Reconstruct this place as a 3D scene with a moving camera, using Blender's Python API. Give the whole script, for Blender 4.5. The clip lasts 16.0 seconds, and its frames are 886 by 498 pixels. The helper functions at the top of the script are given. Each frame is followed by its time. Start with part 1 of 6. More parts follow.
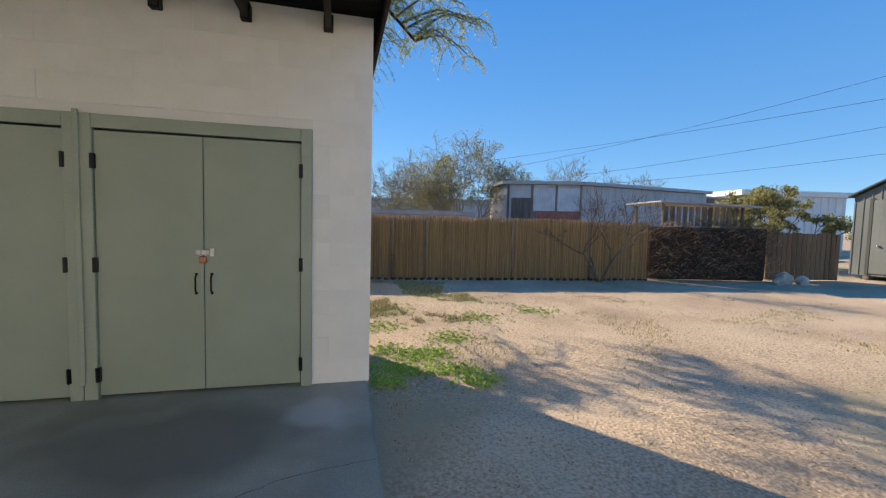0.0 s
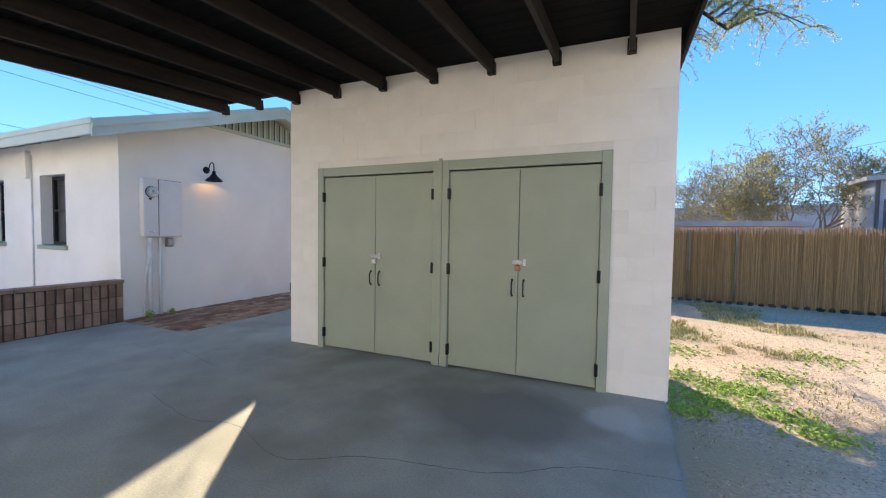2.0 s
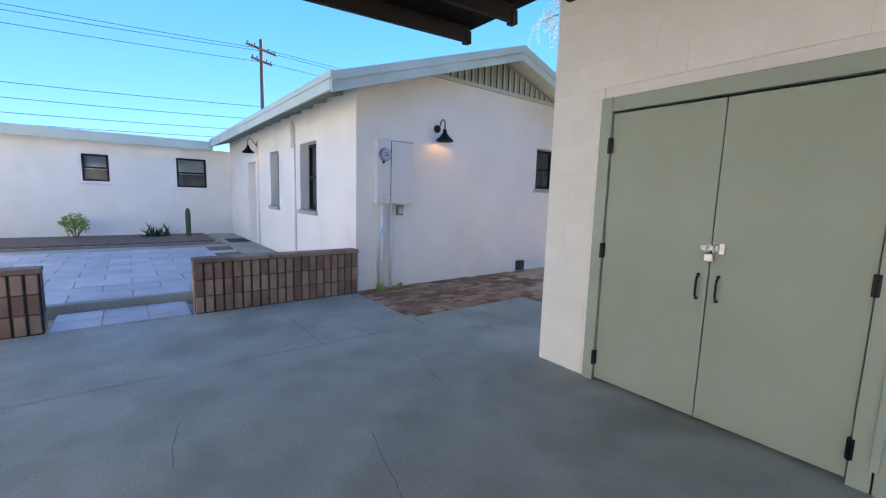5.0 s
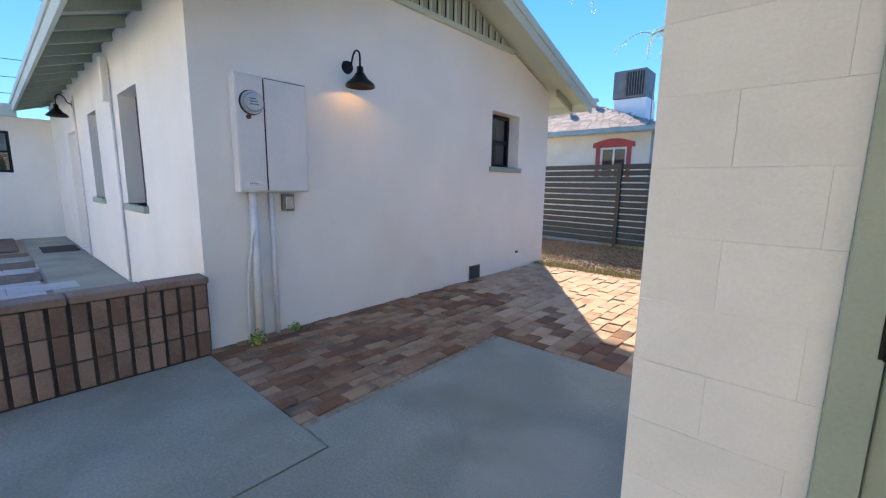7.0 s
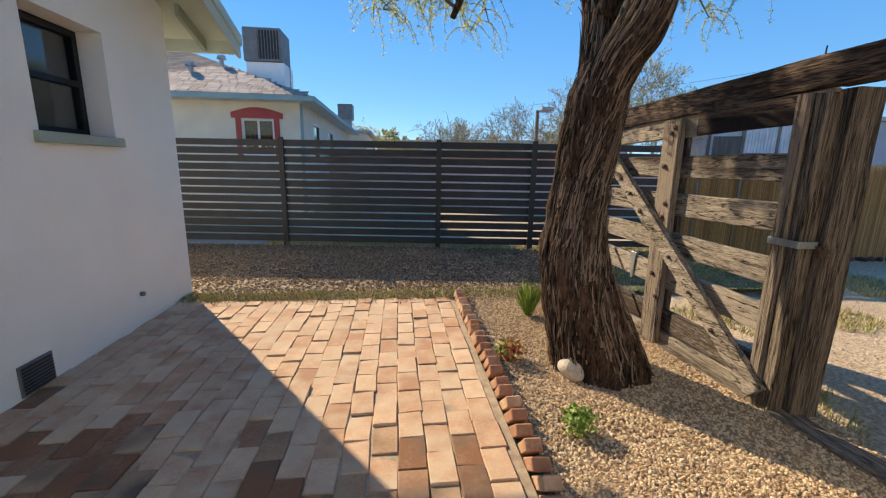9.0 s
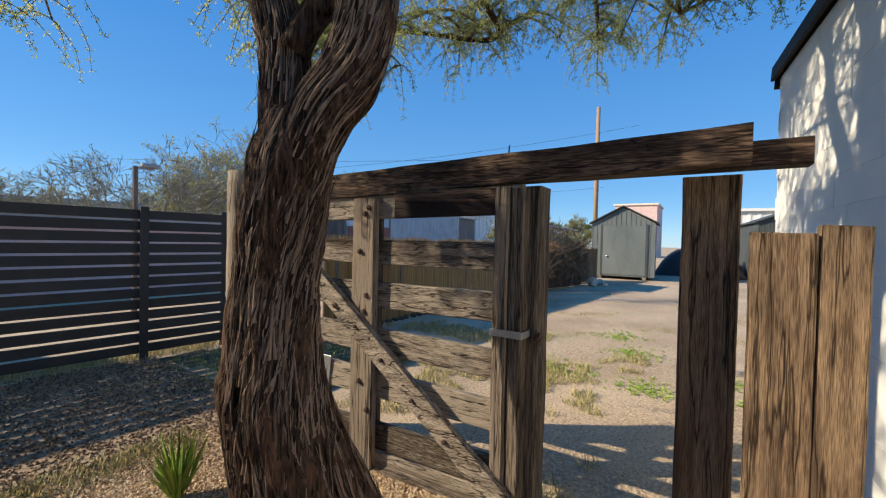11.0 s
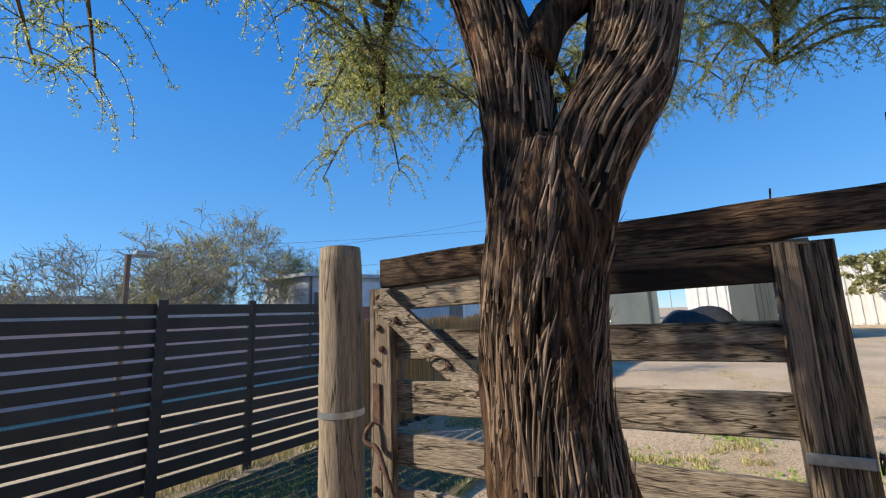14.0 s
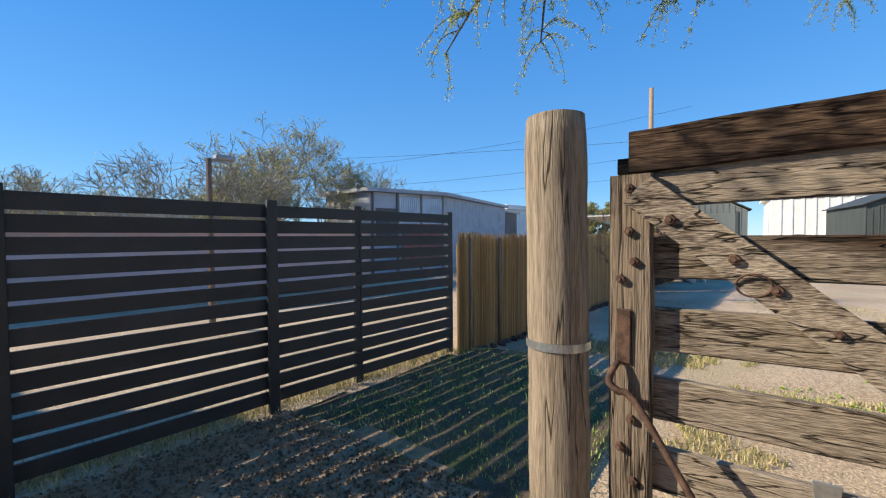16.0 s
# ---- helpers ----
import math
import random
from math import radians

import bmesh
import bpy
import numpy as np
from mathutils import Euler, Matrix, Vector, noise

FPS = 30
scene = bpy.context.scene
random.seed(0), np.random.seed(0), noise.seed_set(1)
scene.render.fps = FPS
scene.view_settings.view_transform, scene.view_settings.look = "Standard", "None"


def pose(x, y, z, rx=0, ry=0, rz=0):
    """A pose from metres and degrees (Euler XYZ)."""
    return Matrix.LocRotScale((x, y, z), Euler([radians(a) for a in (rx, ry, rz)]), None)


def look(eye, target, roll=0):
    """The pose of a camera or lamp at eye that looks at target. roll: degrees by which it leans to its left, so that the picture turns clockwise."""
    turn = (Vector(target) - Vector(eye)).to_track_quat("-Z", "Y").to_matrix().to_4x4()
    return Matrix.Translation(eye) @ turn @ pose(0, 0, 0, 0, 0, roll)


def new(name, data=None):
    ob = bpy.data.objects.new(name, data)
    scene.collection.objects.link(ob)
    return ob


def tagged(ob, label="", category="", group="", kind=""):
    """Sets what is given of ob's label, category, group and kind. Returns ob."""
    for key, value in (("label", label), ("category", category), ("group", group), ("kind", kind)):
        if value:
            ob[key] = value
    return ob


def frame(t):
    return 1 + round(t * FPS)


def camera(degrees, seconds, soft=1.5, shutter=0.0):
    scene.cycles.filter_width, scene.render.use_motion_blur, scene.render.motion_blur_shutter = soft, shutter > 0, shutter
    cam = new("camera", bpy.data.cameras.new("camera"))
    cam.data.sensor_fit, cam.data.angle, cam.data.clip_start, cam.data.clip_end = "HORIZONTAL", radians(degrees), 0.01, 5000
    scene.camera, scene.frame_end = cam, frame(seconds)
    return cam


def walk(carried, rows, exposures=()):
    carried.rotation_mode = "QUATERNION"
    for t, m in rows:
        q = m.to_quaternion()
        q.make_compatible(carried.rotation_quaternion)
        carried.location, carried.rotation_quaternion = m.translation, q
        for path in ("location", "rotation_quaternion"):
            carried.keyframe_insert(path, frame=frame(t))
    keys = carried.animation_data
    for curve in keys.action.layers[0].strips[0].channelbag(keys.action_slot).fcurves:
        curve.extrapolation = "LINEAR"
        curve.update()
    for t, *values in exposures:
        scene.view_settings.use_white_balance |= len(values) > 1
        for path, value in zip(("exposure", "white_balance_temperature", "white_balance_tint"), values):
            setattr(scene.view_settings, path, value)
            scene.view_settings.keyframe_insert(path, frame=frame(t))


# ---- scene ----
cam = camera(95.0, 16.0, 1.2)
PATH = [
    (0, (3.925, -3.52, 1.388), (4.397, -1.58, 1.262), 1.4),
    (0.5, (3.791, -3.627, 1.384), (3.86, -1.631, 1.283), 1.6),
    (1, (3.746, -3.71, 1.38), (3.46, -1.733, 1.295), 1.5),
    (1.5, (3.77, -3.764, 1.377), (3.196, -1.85, 1.297), 1.2),
    (2, (3.78, -3.815, 1.394), (2.962, -1.99, 1.31), 0.8),
    (2.5, (3.755, -3.825, 1.408), (2.722, -2.116, 1.312), 0.4),
    (3, (3.64, -3.754, 1.38), (2.395, -2.193, 1.274), 0.3),
    (3.5, (3.322, -3.603, 1.384), (1.898, -2.206, 1.247), 0.6),
    (3.7, (3.202, -3.545, 1.384), (1.721, -2.21, 1.231), 0.7),
    (5.8, (1.46, -2.256, 1.346), (-0.108, -1.042, 1.086), 1.7),
    (6, (1.281, -2.13, 1.334), (-0.264, -0.89, 1.064), 1.6),
    (6.5, (0.798, -1.758, 1.376), (-0.66, -0.422, 1.077), 1.3),
    (7, (0.364, -1.338, 1.345), (-0.95, 0.136, 1.028), 0.8),
    (7.4, (-0.017, -0.997, 1.336), (-1.157, 0.607, 0.979), 1.3),
    (7.5, (-0.041, -0.896, 1.337), (-1.138, 0.74, 0.991), 0.4),
    (7.7, (-0.167, -0.696, 1.346), (-1.153, 1.019, 1.051), -1.8),
    (8, (-0.421, -0.397, 1.385), (-1.182, 1.413, 1.004), 0.1),
    (8.2, (-0.525, -0.175, 1.392), (-1.13, 1.69, 1.005), 0.3),
    (8.5, (-0.671, 0.116, 1.405), (-0.994, 2.05, 1.007), 0.6),
    (9, (-0.839, 0.619, 1.421), (-0.618, 2.566, 1.022), 1.0),
    (9.5, (-0.92, 1.049, 1.406), (-0.126, 2.844, 1.023), 1.4),
    (9.7, (-0.914, 1.178, 1.433), (0.079, 2.872, 1.053), 1.1),
    (11.8, (-0.634, 1.971, 1.634), (1.163, 2.784, 1.964), 0.0),
    (12, (-0.665, 2.017, 1.684), (1.096, 2.825, 2.177), -0.5),
    (12.5, (-0.745, 2.239, 1.742), (0.898, 3.056, 2.539), -1.9),
    (13, (-0.784, 2.482, 1.741), (0.81, 3.364, 2.567), -3.1),
    (13.5, (-0.732, 2.797, 1.697), (0.919, 3.741, 2.314), -3.1),
    (14, (-0.713, 3.132, 1.605), (1.015, 4.085, 1.928), -2.3),
    (14.5, (-0.713, 3.468, 1.57), (1.043, 4.416, 1.69), -1.4),
    (15, (-0.625, 3.778, 1.542), (1.128, 4.74, 1.556), -0.8),
    (15.5, (-0.562, 4.049, 1.531), (1.154, 5.075, 1.499), -0.6),
    (16, (-0.551, 4.305, 1.531), (1.083, 5.457, 1.474), -0.4),
]
EXPOSURE = [(0, .7, 8400, 10), (1, 1.05, 8400, 12), (1.5, 1.28, 8300, 12), (3.5, 1.48, 7700, 13), (6, 1.52, 7500, 13), (7.5, 1.28, 8000, 9),
            (8.5, 1.0, 8500, 8), (9.5, .75, 8500, 7), (12, .55, 7500, 7), (14, .62, 7500, 7), (16, .7, 7700, 7)]
walk(cam, [(t, look(eye, target, roll)) for t, eye, target, roll in PATH], EXPOSURE)

# ---- world, sun ----
SUN = Vector((-0.595, 0.803, 0.575)).normalized()
world = bpy.data.worlds.new("world")
scene.world = world
world.use_nodes = True
wn = world.node_tree
sky = wn.nodes.new("ShaderNodeTexSky")
sky.sky_type, sky.sun_disc = "NISHITA", False
sky.sun_elevation, sky.sun_rotation = radians(29.9), radians(323.5)
sky.air_density, sky.dust_density, sky.ozone_density, sky.altitude = 0.9, 0.0, 2.5, 1500
tone = wn.nodes.new("ShaderNodeHueSaturation")
tone.inputs["Saturation"].default_value, tone.inputs["Hue"].default_value = 1.32, .509
wn.links.new(sky.outputs[0], tone.inputs["Color"])
# a clear winter sky, deep blue overhead and paler towards the horizon, evens out the model's glow round the sun
at, split = wn.nodes.new("ShaderNodeTexCoord"), wn.nodes.new("ShaderNodeSeparateXYZ")
wn.links.new(at.outputs["Generated"], split.inputs[0])
deep = wn.nodes.new("ShaderNodeValToRGB")
deep.color_ramp.elements[0].position, deep.color_ramp.elements[0].color = 0.0, (.52, 1.65, 3.5, 1)
deep.color_ramp.elements[1].position, deep.color_ramp.elements[1].color = 0.62, (.05, .82, 3.0, 1)
wn.links.new(split.outputs[2], deep.inputs[0])
blend = wn.nodes.new("ShaderNodeMix")
blend.data_type, blend.inputs[0].default_value = "RGBA", .8
wn.links.new(tone.outputs[0], blend.inputs[6])
wn.links.new(deep.outputs[0], blend.inputs[7])
wn.links.new(blend.outputs[2], wn.nodes["Background"].inputs[0])
wn.nodes["Background"].inputs[1].default_value = 0.185
sun_data = bpy.data.lights.new("sun", "SUN")
sun_data.energy, sun_data.angle, sun_data.color = 4.3, radians(0.55), (1.0, 0.93, 0.83)
sun = new("sun", sun_data)
sun.matrix_world = look(SUN * 40, (0, 0, 0))


# ---- helpers of this scene ----
def part(name, bm, material, parent=None, label="", smooth=False):
    me = bpy.data.meshes.new(name)
    bm.to_mesh(me)
    bm.free()
    if smooth:
        me.polygons.foreach_set("use_smooth", [True] * len(me.polygons))
    me.materials.append(material)
    ob = new(name, me)
    if parent:
        ob.parent = parent
    if label:
        ob["label"] = label
    return ob


def thing(name, label, category, group="", kind="", at=(0, 0, 0, 0)):
    ob = new(name)
    ob.empty_display_size = 0.1
    ob.matrix_basis = pose(at[0], at[1], at[2], 0, 0, at[3])
    return tagged(ob, label, category, group, kind)


def box(bm, x0, x1, y0, y1, z0, z1, bevel=0.0, m=None, jag=0.0):
    r = bmesh.ops.create_cube(bm, size=1.0)
    vs = r["verts"]
    for v in vs:
        v.co = Vector((x0 + (v.co.x + .5) * (x1 - x0), y0 + (v.co.y + .5) * (y1 - y0), z0 + (v.co.z + .5) * (z1 - z0)))
        if jag:
            v.co += Vector((random.uniform(-jag, jag), random.uniform(-jag, jag), random.uniform(-jag, jag)))
    if bevel:
        es = list({e for v in vs for e in v.link_edges})
        r = bmesh.ops.bevel(bm, geom=es, offset=bevel, segments=1, affect="EDGES", clamp_overlap=True)
        vs = list({v for f in r["faces"] for v in f.verts} | {v for v in vs if v.is_valid})
    if m is not None:
        for v in vs:
            v.co = m @ v.co
    return vs


def bbox(name, mat, parent, x0, x1, y0, y1, z0, z1, bevel=0.004, label="", jag=0.0):
    bm = bmesh.new()
    box(bm, x0, x1, y0, y1, z0, z1, bevel, jag=jag)
    return part(name, bm, mat, parent, label)


def share(name, ob, parent, loc, rot=(0, 0, 0), scale=(1, 1, 1)):
    o = new(name, ob.data)
    o.parent = parent
    o.matrix_basis = Matrix.LocRotScale(loc, Euler(rot), scale)
    return o


def cyl(bm, p, q, r0, r1=None, n=10, cap=True):
    r1 = r0 if r1 is None else r1
    p, q = Vector(p), Vector(q)
    d = (q - p).normalized()
    a = d.orthogonal().normalized()
    b = d.cross(a)
    A = [bm.verts.new(p + (a * math.cos(t) + b * math.sin(t)) * r0) for t in [2 * math.pi * i / n for i in range(n)]]
    B = [bm.verts.new(q + (a * math.cos(t) + b * math.sin(t)) * r1) for t in [2 * math.pi * i / n for i in range(n)]]
    for i in range(n):
        bm.faces.new((A[i], A[(i + 1) % n], B[(i + 1) % n], B[i]))
    if cap:
        bm.faces.new(A[::-1])
        bm.faces.new(B)


def tube(bm, pts, rs, n=10, cap=True, rough=0.0, ridges=0, seed=0.0, broad=1.0):
    """A tube through points with a radius each; rough and ridges shape bark-like furrows."""
    pts = [Vector(p) for p in pts]
    rings = []
    d = (pts[1] - pts[0]).normalized()
    a = d.orthogonal().normalized()
    for i, p in enumerate(pts):
        d = (pts[min(i + 1, len(pts) - 1)] - pts[max(i - 1, 0)]).normalized()
        a = (a - d * a.dot(d)).normalized()
        b = d.cross(a)
        ring = []
        for k in range(n):
            t = 2 * math.pi * k / n
            o = a * math.cos(t) + b * math.sin(t)
            r = rs[i]
            if rough:
                s = noise.noise(Vector((o.x * 2.2 + seed, o.y * 2.2, o.z + p.z * 1.3)))
                g = 0.0
                if ridges:
                    w = noise.noise(Vector((p.z * 1.7, t * 1.2, seed)))
                    g = abs(math.sin((t + p.z * 0.9 + 0.5 * w) * ridges * 0.5)) - 0.5
                    g += 0.7 * noise.noise(Vector((t * 9, p.z * 5.0, seed)))
                r *= 1 + rough * (0.8 * s) + rough * 0.55 * g
            ring.append(bm.verts.new(p + Vector((o.x * broad, o.y, o.z)) * r))
        rings.append(ring)
    for A, B in zip(rings, rings[1:]):
        for k in range(n):
            bm.faces.new((A[k], A[(k + 1) % n], B[(k + 1) % n], B[k]))
    if cap:
        bm.faces.new(rings[0][::-1])
        bm.faces.new(rings[-1])


def smooth_path(pts, rs, step=0.06):
    """Catmull-Rom through points, evenly refined."""
    P, R = [], []
    pts = [Vector(p) for p in pts]
    for i in range(len(pts) - 1):
        p0, p1, p2, p3 = pts[max(i - 1, 0)], pts[i], pts[i + 1], pts[min(i + 2, len(pts) - 1)]
        n = max(2, int((p2 - p1).length / step))
        for k in range(n):
            t = k / n
            P.append(0.5 * ((2 * p1) + (p2 - p0) * t + (2 * p0 - 5 * p1 + 4 * p2 - p3) * t * t + (3 * p1 - p0 - 3 * p2 + p3) * t ** 3))
            R.append(rs[i] + (rs[i + 1] - rs[i]) * t)
    P.append(pts[-1]); R.append(rs[-1])
    return P, R


# ---- materials ----
def material(name, c1, c2, scale=4.0, rough=0.8, fine=60.0, bump=0.2, metal=0.0, stretch=(1, 1, 1), vary=0.0, island=False,
             stain=None, stain_at=(0.55, 0.75), stain_scale=0.8, contrast=(0.35, 0.65), coord="Object", bump_dist=0.01, finemix=0.35, crack=0.0, crack_scale=3.0, spec=0.5):
    """Two colours mixed by coarse and fine grain, a third for stains, relief from the fine grain, and a spread from piece to piece."""
    m = bpy.data.materials.new(name)
    m.use_nodes = True
    t = m.node_tree
    N, L = t.nodes, t.links
    b = N["Principled BSDF"]
    b.inputs["Roughness"].default_value, b.inputs["Metallic"].default_value = rough, metal
    tc, mp = N.new("ShaderNodeTexCoord"), N.new("ShaderNodeMapping")
    mp.inputs["Scale"].default_value = stretch
    L.new(tc.outputs[coord], mp.inputs[0])
    src = mp.outputs[0]
    if vary:
        info = N.new("ShaderNodeNewGeometry" if island else "ShaderNodeObjectInfo")
        rnd = info.outputs["Random Per Island" if island else "Random"]
        off = N.new("ShaderNodeVectorMath"); off.operation = "ADD"
        sc = N.new("ShaderNodeMath"); sc.operation = "MULTIPLY"; sc.inputs[1].default_value = 37.0
        L.new(rnd, sc.inputs[0]); L.new(src, off.inputs[0]); L.new(sc.outputs[0], off.inputs[1])
        src = off.outputs[0]
    n1, n2 = N.new("ShaderNodeTexNoise"), N.new("ShaderNodeTexNoise")
    n1.inputs["Scale"].default_value, n1.inputs["Detail"].default_value = scale, 6
    n2.inputs["Scale"].default_value, n2.inputs["Detail"].default_value = fine, 4
    L.new(src, n1.inputs["Vector"]); L.new(src, n2.inputs["Vector"])
    mix = N.new("ShaderNodeMix"); mix.data_type = "FLOAT"; mix.inputs[0].default_value = finemix
    L.new(n1.outputs[0], mix.inputs[2]); L.new(n2.outputs[0], mix.inputs[3])
    fac = mix.outputs[0]
    if vary:
        add = N.new("ShaderNodeMath"); add.operation = "MULTIPLY_ADD"
        sub = N.new("ShaderNodeMath"); sub.operation = "SUBTRACT"; sub.inputs[1].default_value = 0.5
        L.new(rnd, sub.inputs[0]); L.new(sub.outputs[0], add.inputs[0]); add.inputs[1].default_value = vary
        L.new(fac, add.inputs[2])
        fac = add.outputs[0]
    ramp = N.new("ShaderNodeValToRGB")
    ramp.color_ramp.elements[0].position, ramp.color_ramp.elements[1].position = contrast
    ramp.color_ramp.elements[0].color, ramp.color_ramp.elements[1].color = (*c1, 1), (*c2, 1)
    L.new(fac, ramp.inputs[0])
    col = ramp.outputs[0]
    if stain:
        n3 = N.new("ShaderNodeTexNoise"); n3.inputs["Scale"].default_value, n3.inputs["Detail"].default_value = stain_scale, 5
        L.new(src, n3.inputs["Vector"])
        r3 = N.new("ShaderNodeMapRange")
        r3.inputs[1].default_value, r3.inputs[2].default_value = stain_at
        L.new(n3.outputs[0], r3.inputs[0])
        mx = N.new("ShaderNodeMix"); mx.data_type = "RGBA"
        L.new(r3.outputs[0], mx.inputs[0]); L.new(col, mx.inputs[6]); mx.inputs[7].default_value = (*stain, 1)
        col = mx.outputs[2]
    height = mix.outputs[0]
    if crack:
        # thin splits along the grain, darker and sunk
        n4 = N.new("ShaderNodeTexNoise"); n4.inputs["Scale"].default_value, n4.inputs["Detail"].default_value = crack_scale, 3
        L.new(src, n4.inputs["Vector"])
        dist = N.new("ShaderNodeMath"); dist.operation = "SUBTRACT"; dist.inputs[1].default_value = .5
        L.new(n4.outputs[0], dist.inputs[0])
        ab = N.new("ShaderNodeMath"); ab.operation = "ABSOLUTE"; L.new(dist.outputs[0], ab.inputs[0])
        r4 = N.new("ShaderNodeMapRange"); r4.inputs[2].default_value = crack
        L.new(ab.outputs[0], r4.inputs[0])
        mc = N.new("ShaderNodeMix"); mc.data_type = "RGBA"
        L.new(r4.outputs[0], mc.inputs[0]); mc.inputs[6].default_value = (c1[0] * .3, c1[1] * .3, c1[2] * .3, 1); L.new(col, mc.inputs[7])
        col = mc.outputs[2]
        hm = N.new("ShaderNodeMath"); hm.operation = "MULTIPLY_ADD"; hm.inputs[1].default_value = .6
        L.new(r4.outputs[0], hm.inputs[0]); L.new(mix.outputs[0], hm.inputs[2])
        height = hm.outputs[0]
    b.inputs["Specular IOR Level"].default_value = spec
    L.new(col, b.inputs["Base Color"])
    if bump:
        bp = N.new("ShaderNodeBump"); bp.inputs["Strength"].default_value, bp.inputs["Distance"].default_value = bump, bump_dist
        L.new(height, bp.inputs["Height"]); L.new(bp.outputs[0], b.inputs["Normal"])
    return m


M = {}
M["stucco"] = material("white_stucco", (.78, .76, .70), (.86, .84, .78), 1.5, .9, 90, .25, stain=(.70, .67, .61), stain_at=(.6, .85))
M["block"] = material("painted_block", (.74, .72, .67), (.83, .81, .76), 3, .85, 110, .5, vary=.014, bump_dist=.006)
M["blockbare"] = material("mortar_paint", (.70, .68, .64), (.80, .78, .74), 3, .9, 90, .4)
M["sage"] = material("sage_paint", (.285, .335, .262), (.325, .375, .298), 2, .5, 120, .05, finemix=.2)
M["sage_trim"] = material("sage_trim_paint", (.29, .34, .27), (.36, .41, .33), 2, .55, 80, .08)
M["sage_light"] = material("pale_sage_paint", (.46, .53, .45), (.56, .62, .54), 2, .6, 60, .1)
M["concrete"] = material("concrete", (.225, .23, .18), (.41, .405, .33), 2.2, .75, 75, .3, stain=(.235, .235, .18), stain_at=(.50, .70), stain_scale=1.3, contrast=(.28, .72), finemix=.5, spec=.3)


def add_spill(m, centre, size, colour, amount, wobble=.9, freq=1.6):
    """An old liquid stain with a ragged outline, at one place of the slab."""
    t = m.node_tree
    N, L = t.nodes, t.links
    b = N["Principled BSDF"]
    old = b.inputs["Base Color"].links[0].from_socket
    tc, mp, no = N.new("ShaderNodeTexCoord"), N.new("ShaderNodeMapping"), N.new("ShaderNodeTexNoise")
    mp.inputs["Scale"].default_value = (1 / size[0], 1 / size[1], 0)
    mp.inputs["Location"].default_value = (-centre[0] / size[0], -centre[1] / size[1], 0)
    no.inputs["Scale"].default_value, no.inputs["Detail"].default_value = freq, 6
    ln = N.new("ShaderNodeVectorMath"); ln.operation = "LENGTH"
    ad = N.new("ShaderNodeMath"); ad.operation = "MULTIPLY_ADD"; ad.inputs[1].default_value = wobble
    mr = N.new("ShaderNodeMapRange")
    mr.inputs[1].default_value, mr.inputs[2].default_value, mr.inputs[3].default_value, mr.inputs[4].default_value = 1.15, 1.6, amount, 0
    mx = N.new("ShaderNodeMix"); mx.data_type = "RGBA"; mx.inputs[7].default_value = (*colour, 1)
    L.new(tc.outputs["Object"], mp.inputs[0]); L.new(tc.outputs["Object"], no.inputs["Vector"])
    L.new(mp.outputs[0], ln.inputs[0]); L.new(no.outputs[0], ad.inputs[0]); L.new(ln.outputs["Value"], ad.inputs[2])
    L.new(ad.outputs[0], mr.inputs[0]); L.new(mr.outputs[0], mx.inputs[0]); L.new(old, mx.inputs[6]); L.new(mx.outputs[2], b.inputs["Base Color"])


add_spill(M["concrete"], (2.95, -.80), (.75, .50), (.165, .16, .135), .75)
add_spill(M["concrete"], (3.75, -.55), (.28, .30), (.50, .50, .46), .5, 1.2, 3.0)
add_spill(M["concrete"], (-.45, .30), (.45, .55), (.48, .46, .38), .45, 1.3, 2.4)
add_spill(M["concrete"], (-1.0, .9), (.5, .6), (.27, .265, .205), .5, 1.2, 2.0)
M["concrete_pale"] = material("pale_paver", (.36, .36, .36), (.50, .50, .49), 2.5, .85, 40, .15, vary=.2)
M["joint"] = material("joint_dirt", (.24, .175, .115), (.42, .33, .235), 20, .95, 90, .2)
M["crack"] = material("crack_dark", (.10, .10, .10), (.16, .16, .155), 20, .95, 90, .1)
M["dirt"] = material("dry_dirt", (.33, .235, .15), (.63, .48, .325), .55, .95, 40, 1.0, stain=(.40, .33, .20), stain_at=(.56, .70), stain_scale=.35, coord="Object", bump_dist=.03, finemix=.62, contrast=(.40, .60))
M["clod"] = material("dirt_clod", (.24, .17, .11), (.58, .45, .32), 12, .95, 60, .2, vary=.8, island=True)
M["weedleaf"] = material("bright_weed_leaf", (.19, .33, .03), (.38, .52, .08), 10, .6, 40, 0, vary=.7, island=True)
# dark mossy soil, with the shade behind the fence put into its colour too
M["soil"] = material("shaded_soil", (.07, .05, .03), (.17, .125, .08), 3, .95, 40, .6, stain=(.07, .085, .03), stain_at=(.48, .62), stain_scale=1.6, bump_dist=.02)
M["gravel_bed"] = material("gravel_bed", (.22, .145, .085), (.40, .28, .175), 14, .95, 70, .6, bump_dist=.02)
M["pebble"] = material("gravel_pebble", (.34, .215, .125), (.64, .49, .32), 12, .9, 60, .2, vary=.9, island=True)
# darker copy of the pebbles, with the fence's shade put into the brown
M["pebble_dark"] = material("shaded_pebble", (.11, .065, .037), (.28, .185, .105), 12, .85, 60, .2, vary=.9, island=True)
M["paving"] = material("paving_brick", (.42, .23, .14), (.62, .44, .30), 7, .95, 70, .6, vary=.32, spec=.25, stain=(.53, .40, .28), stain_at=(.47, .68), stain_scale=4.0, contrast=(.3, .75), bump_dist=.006)
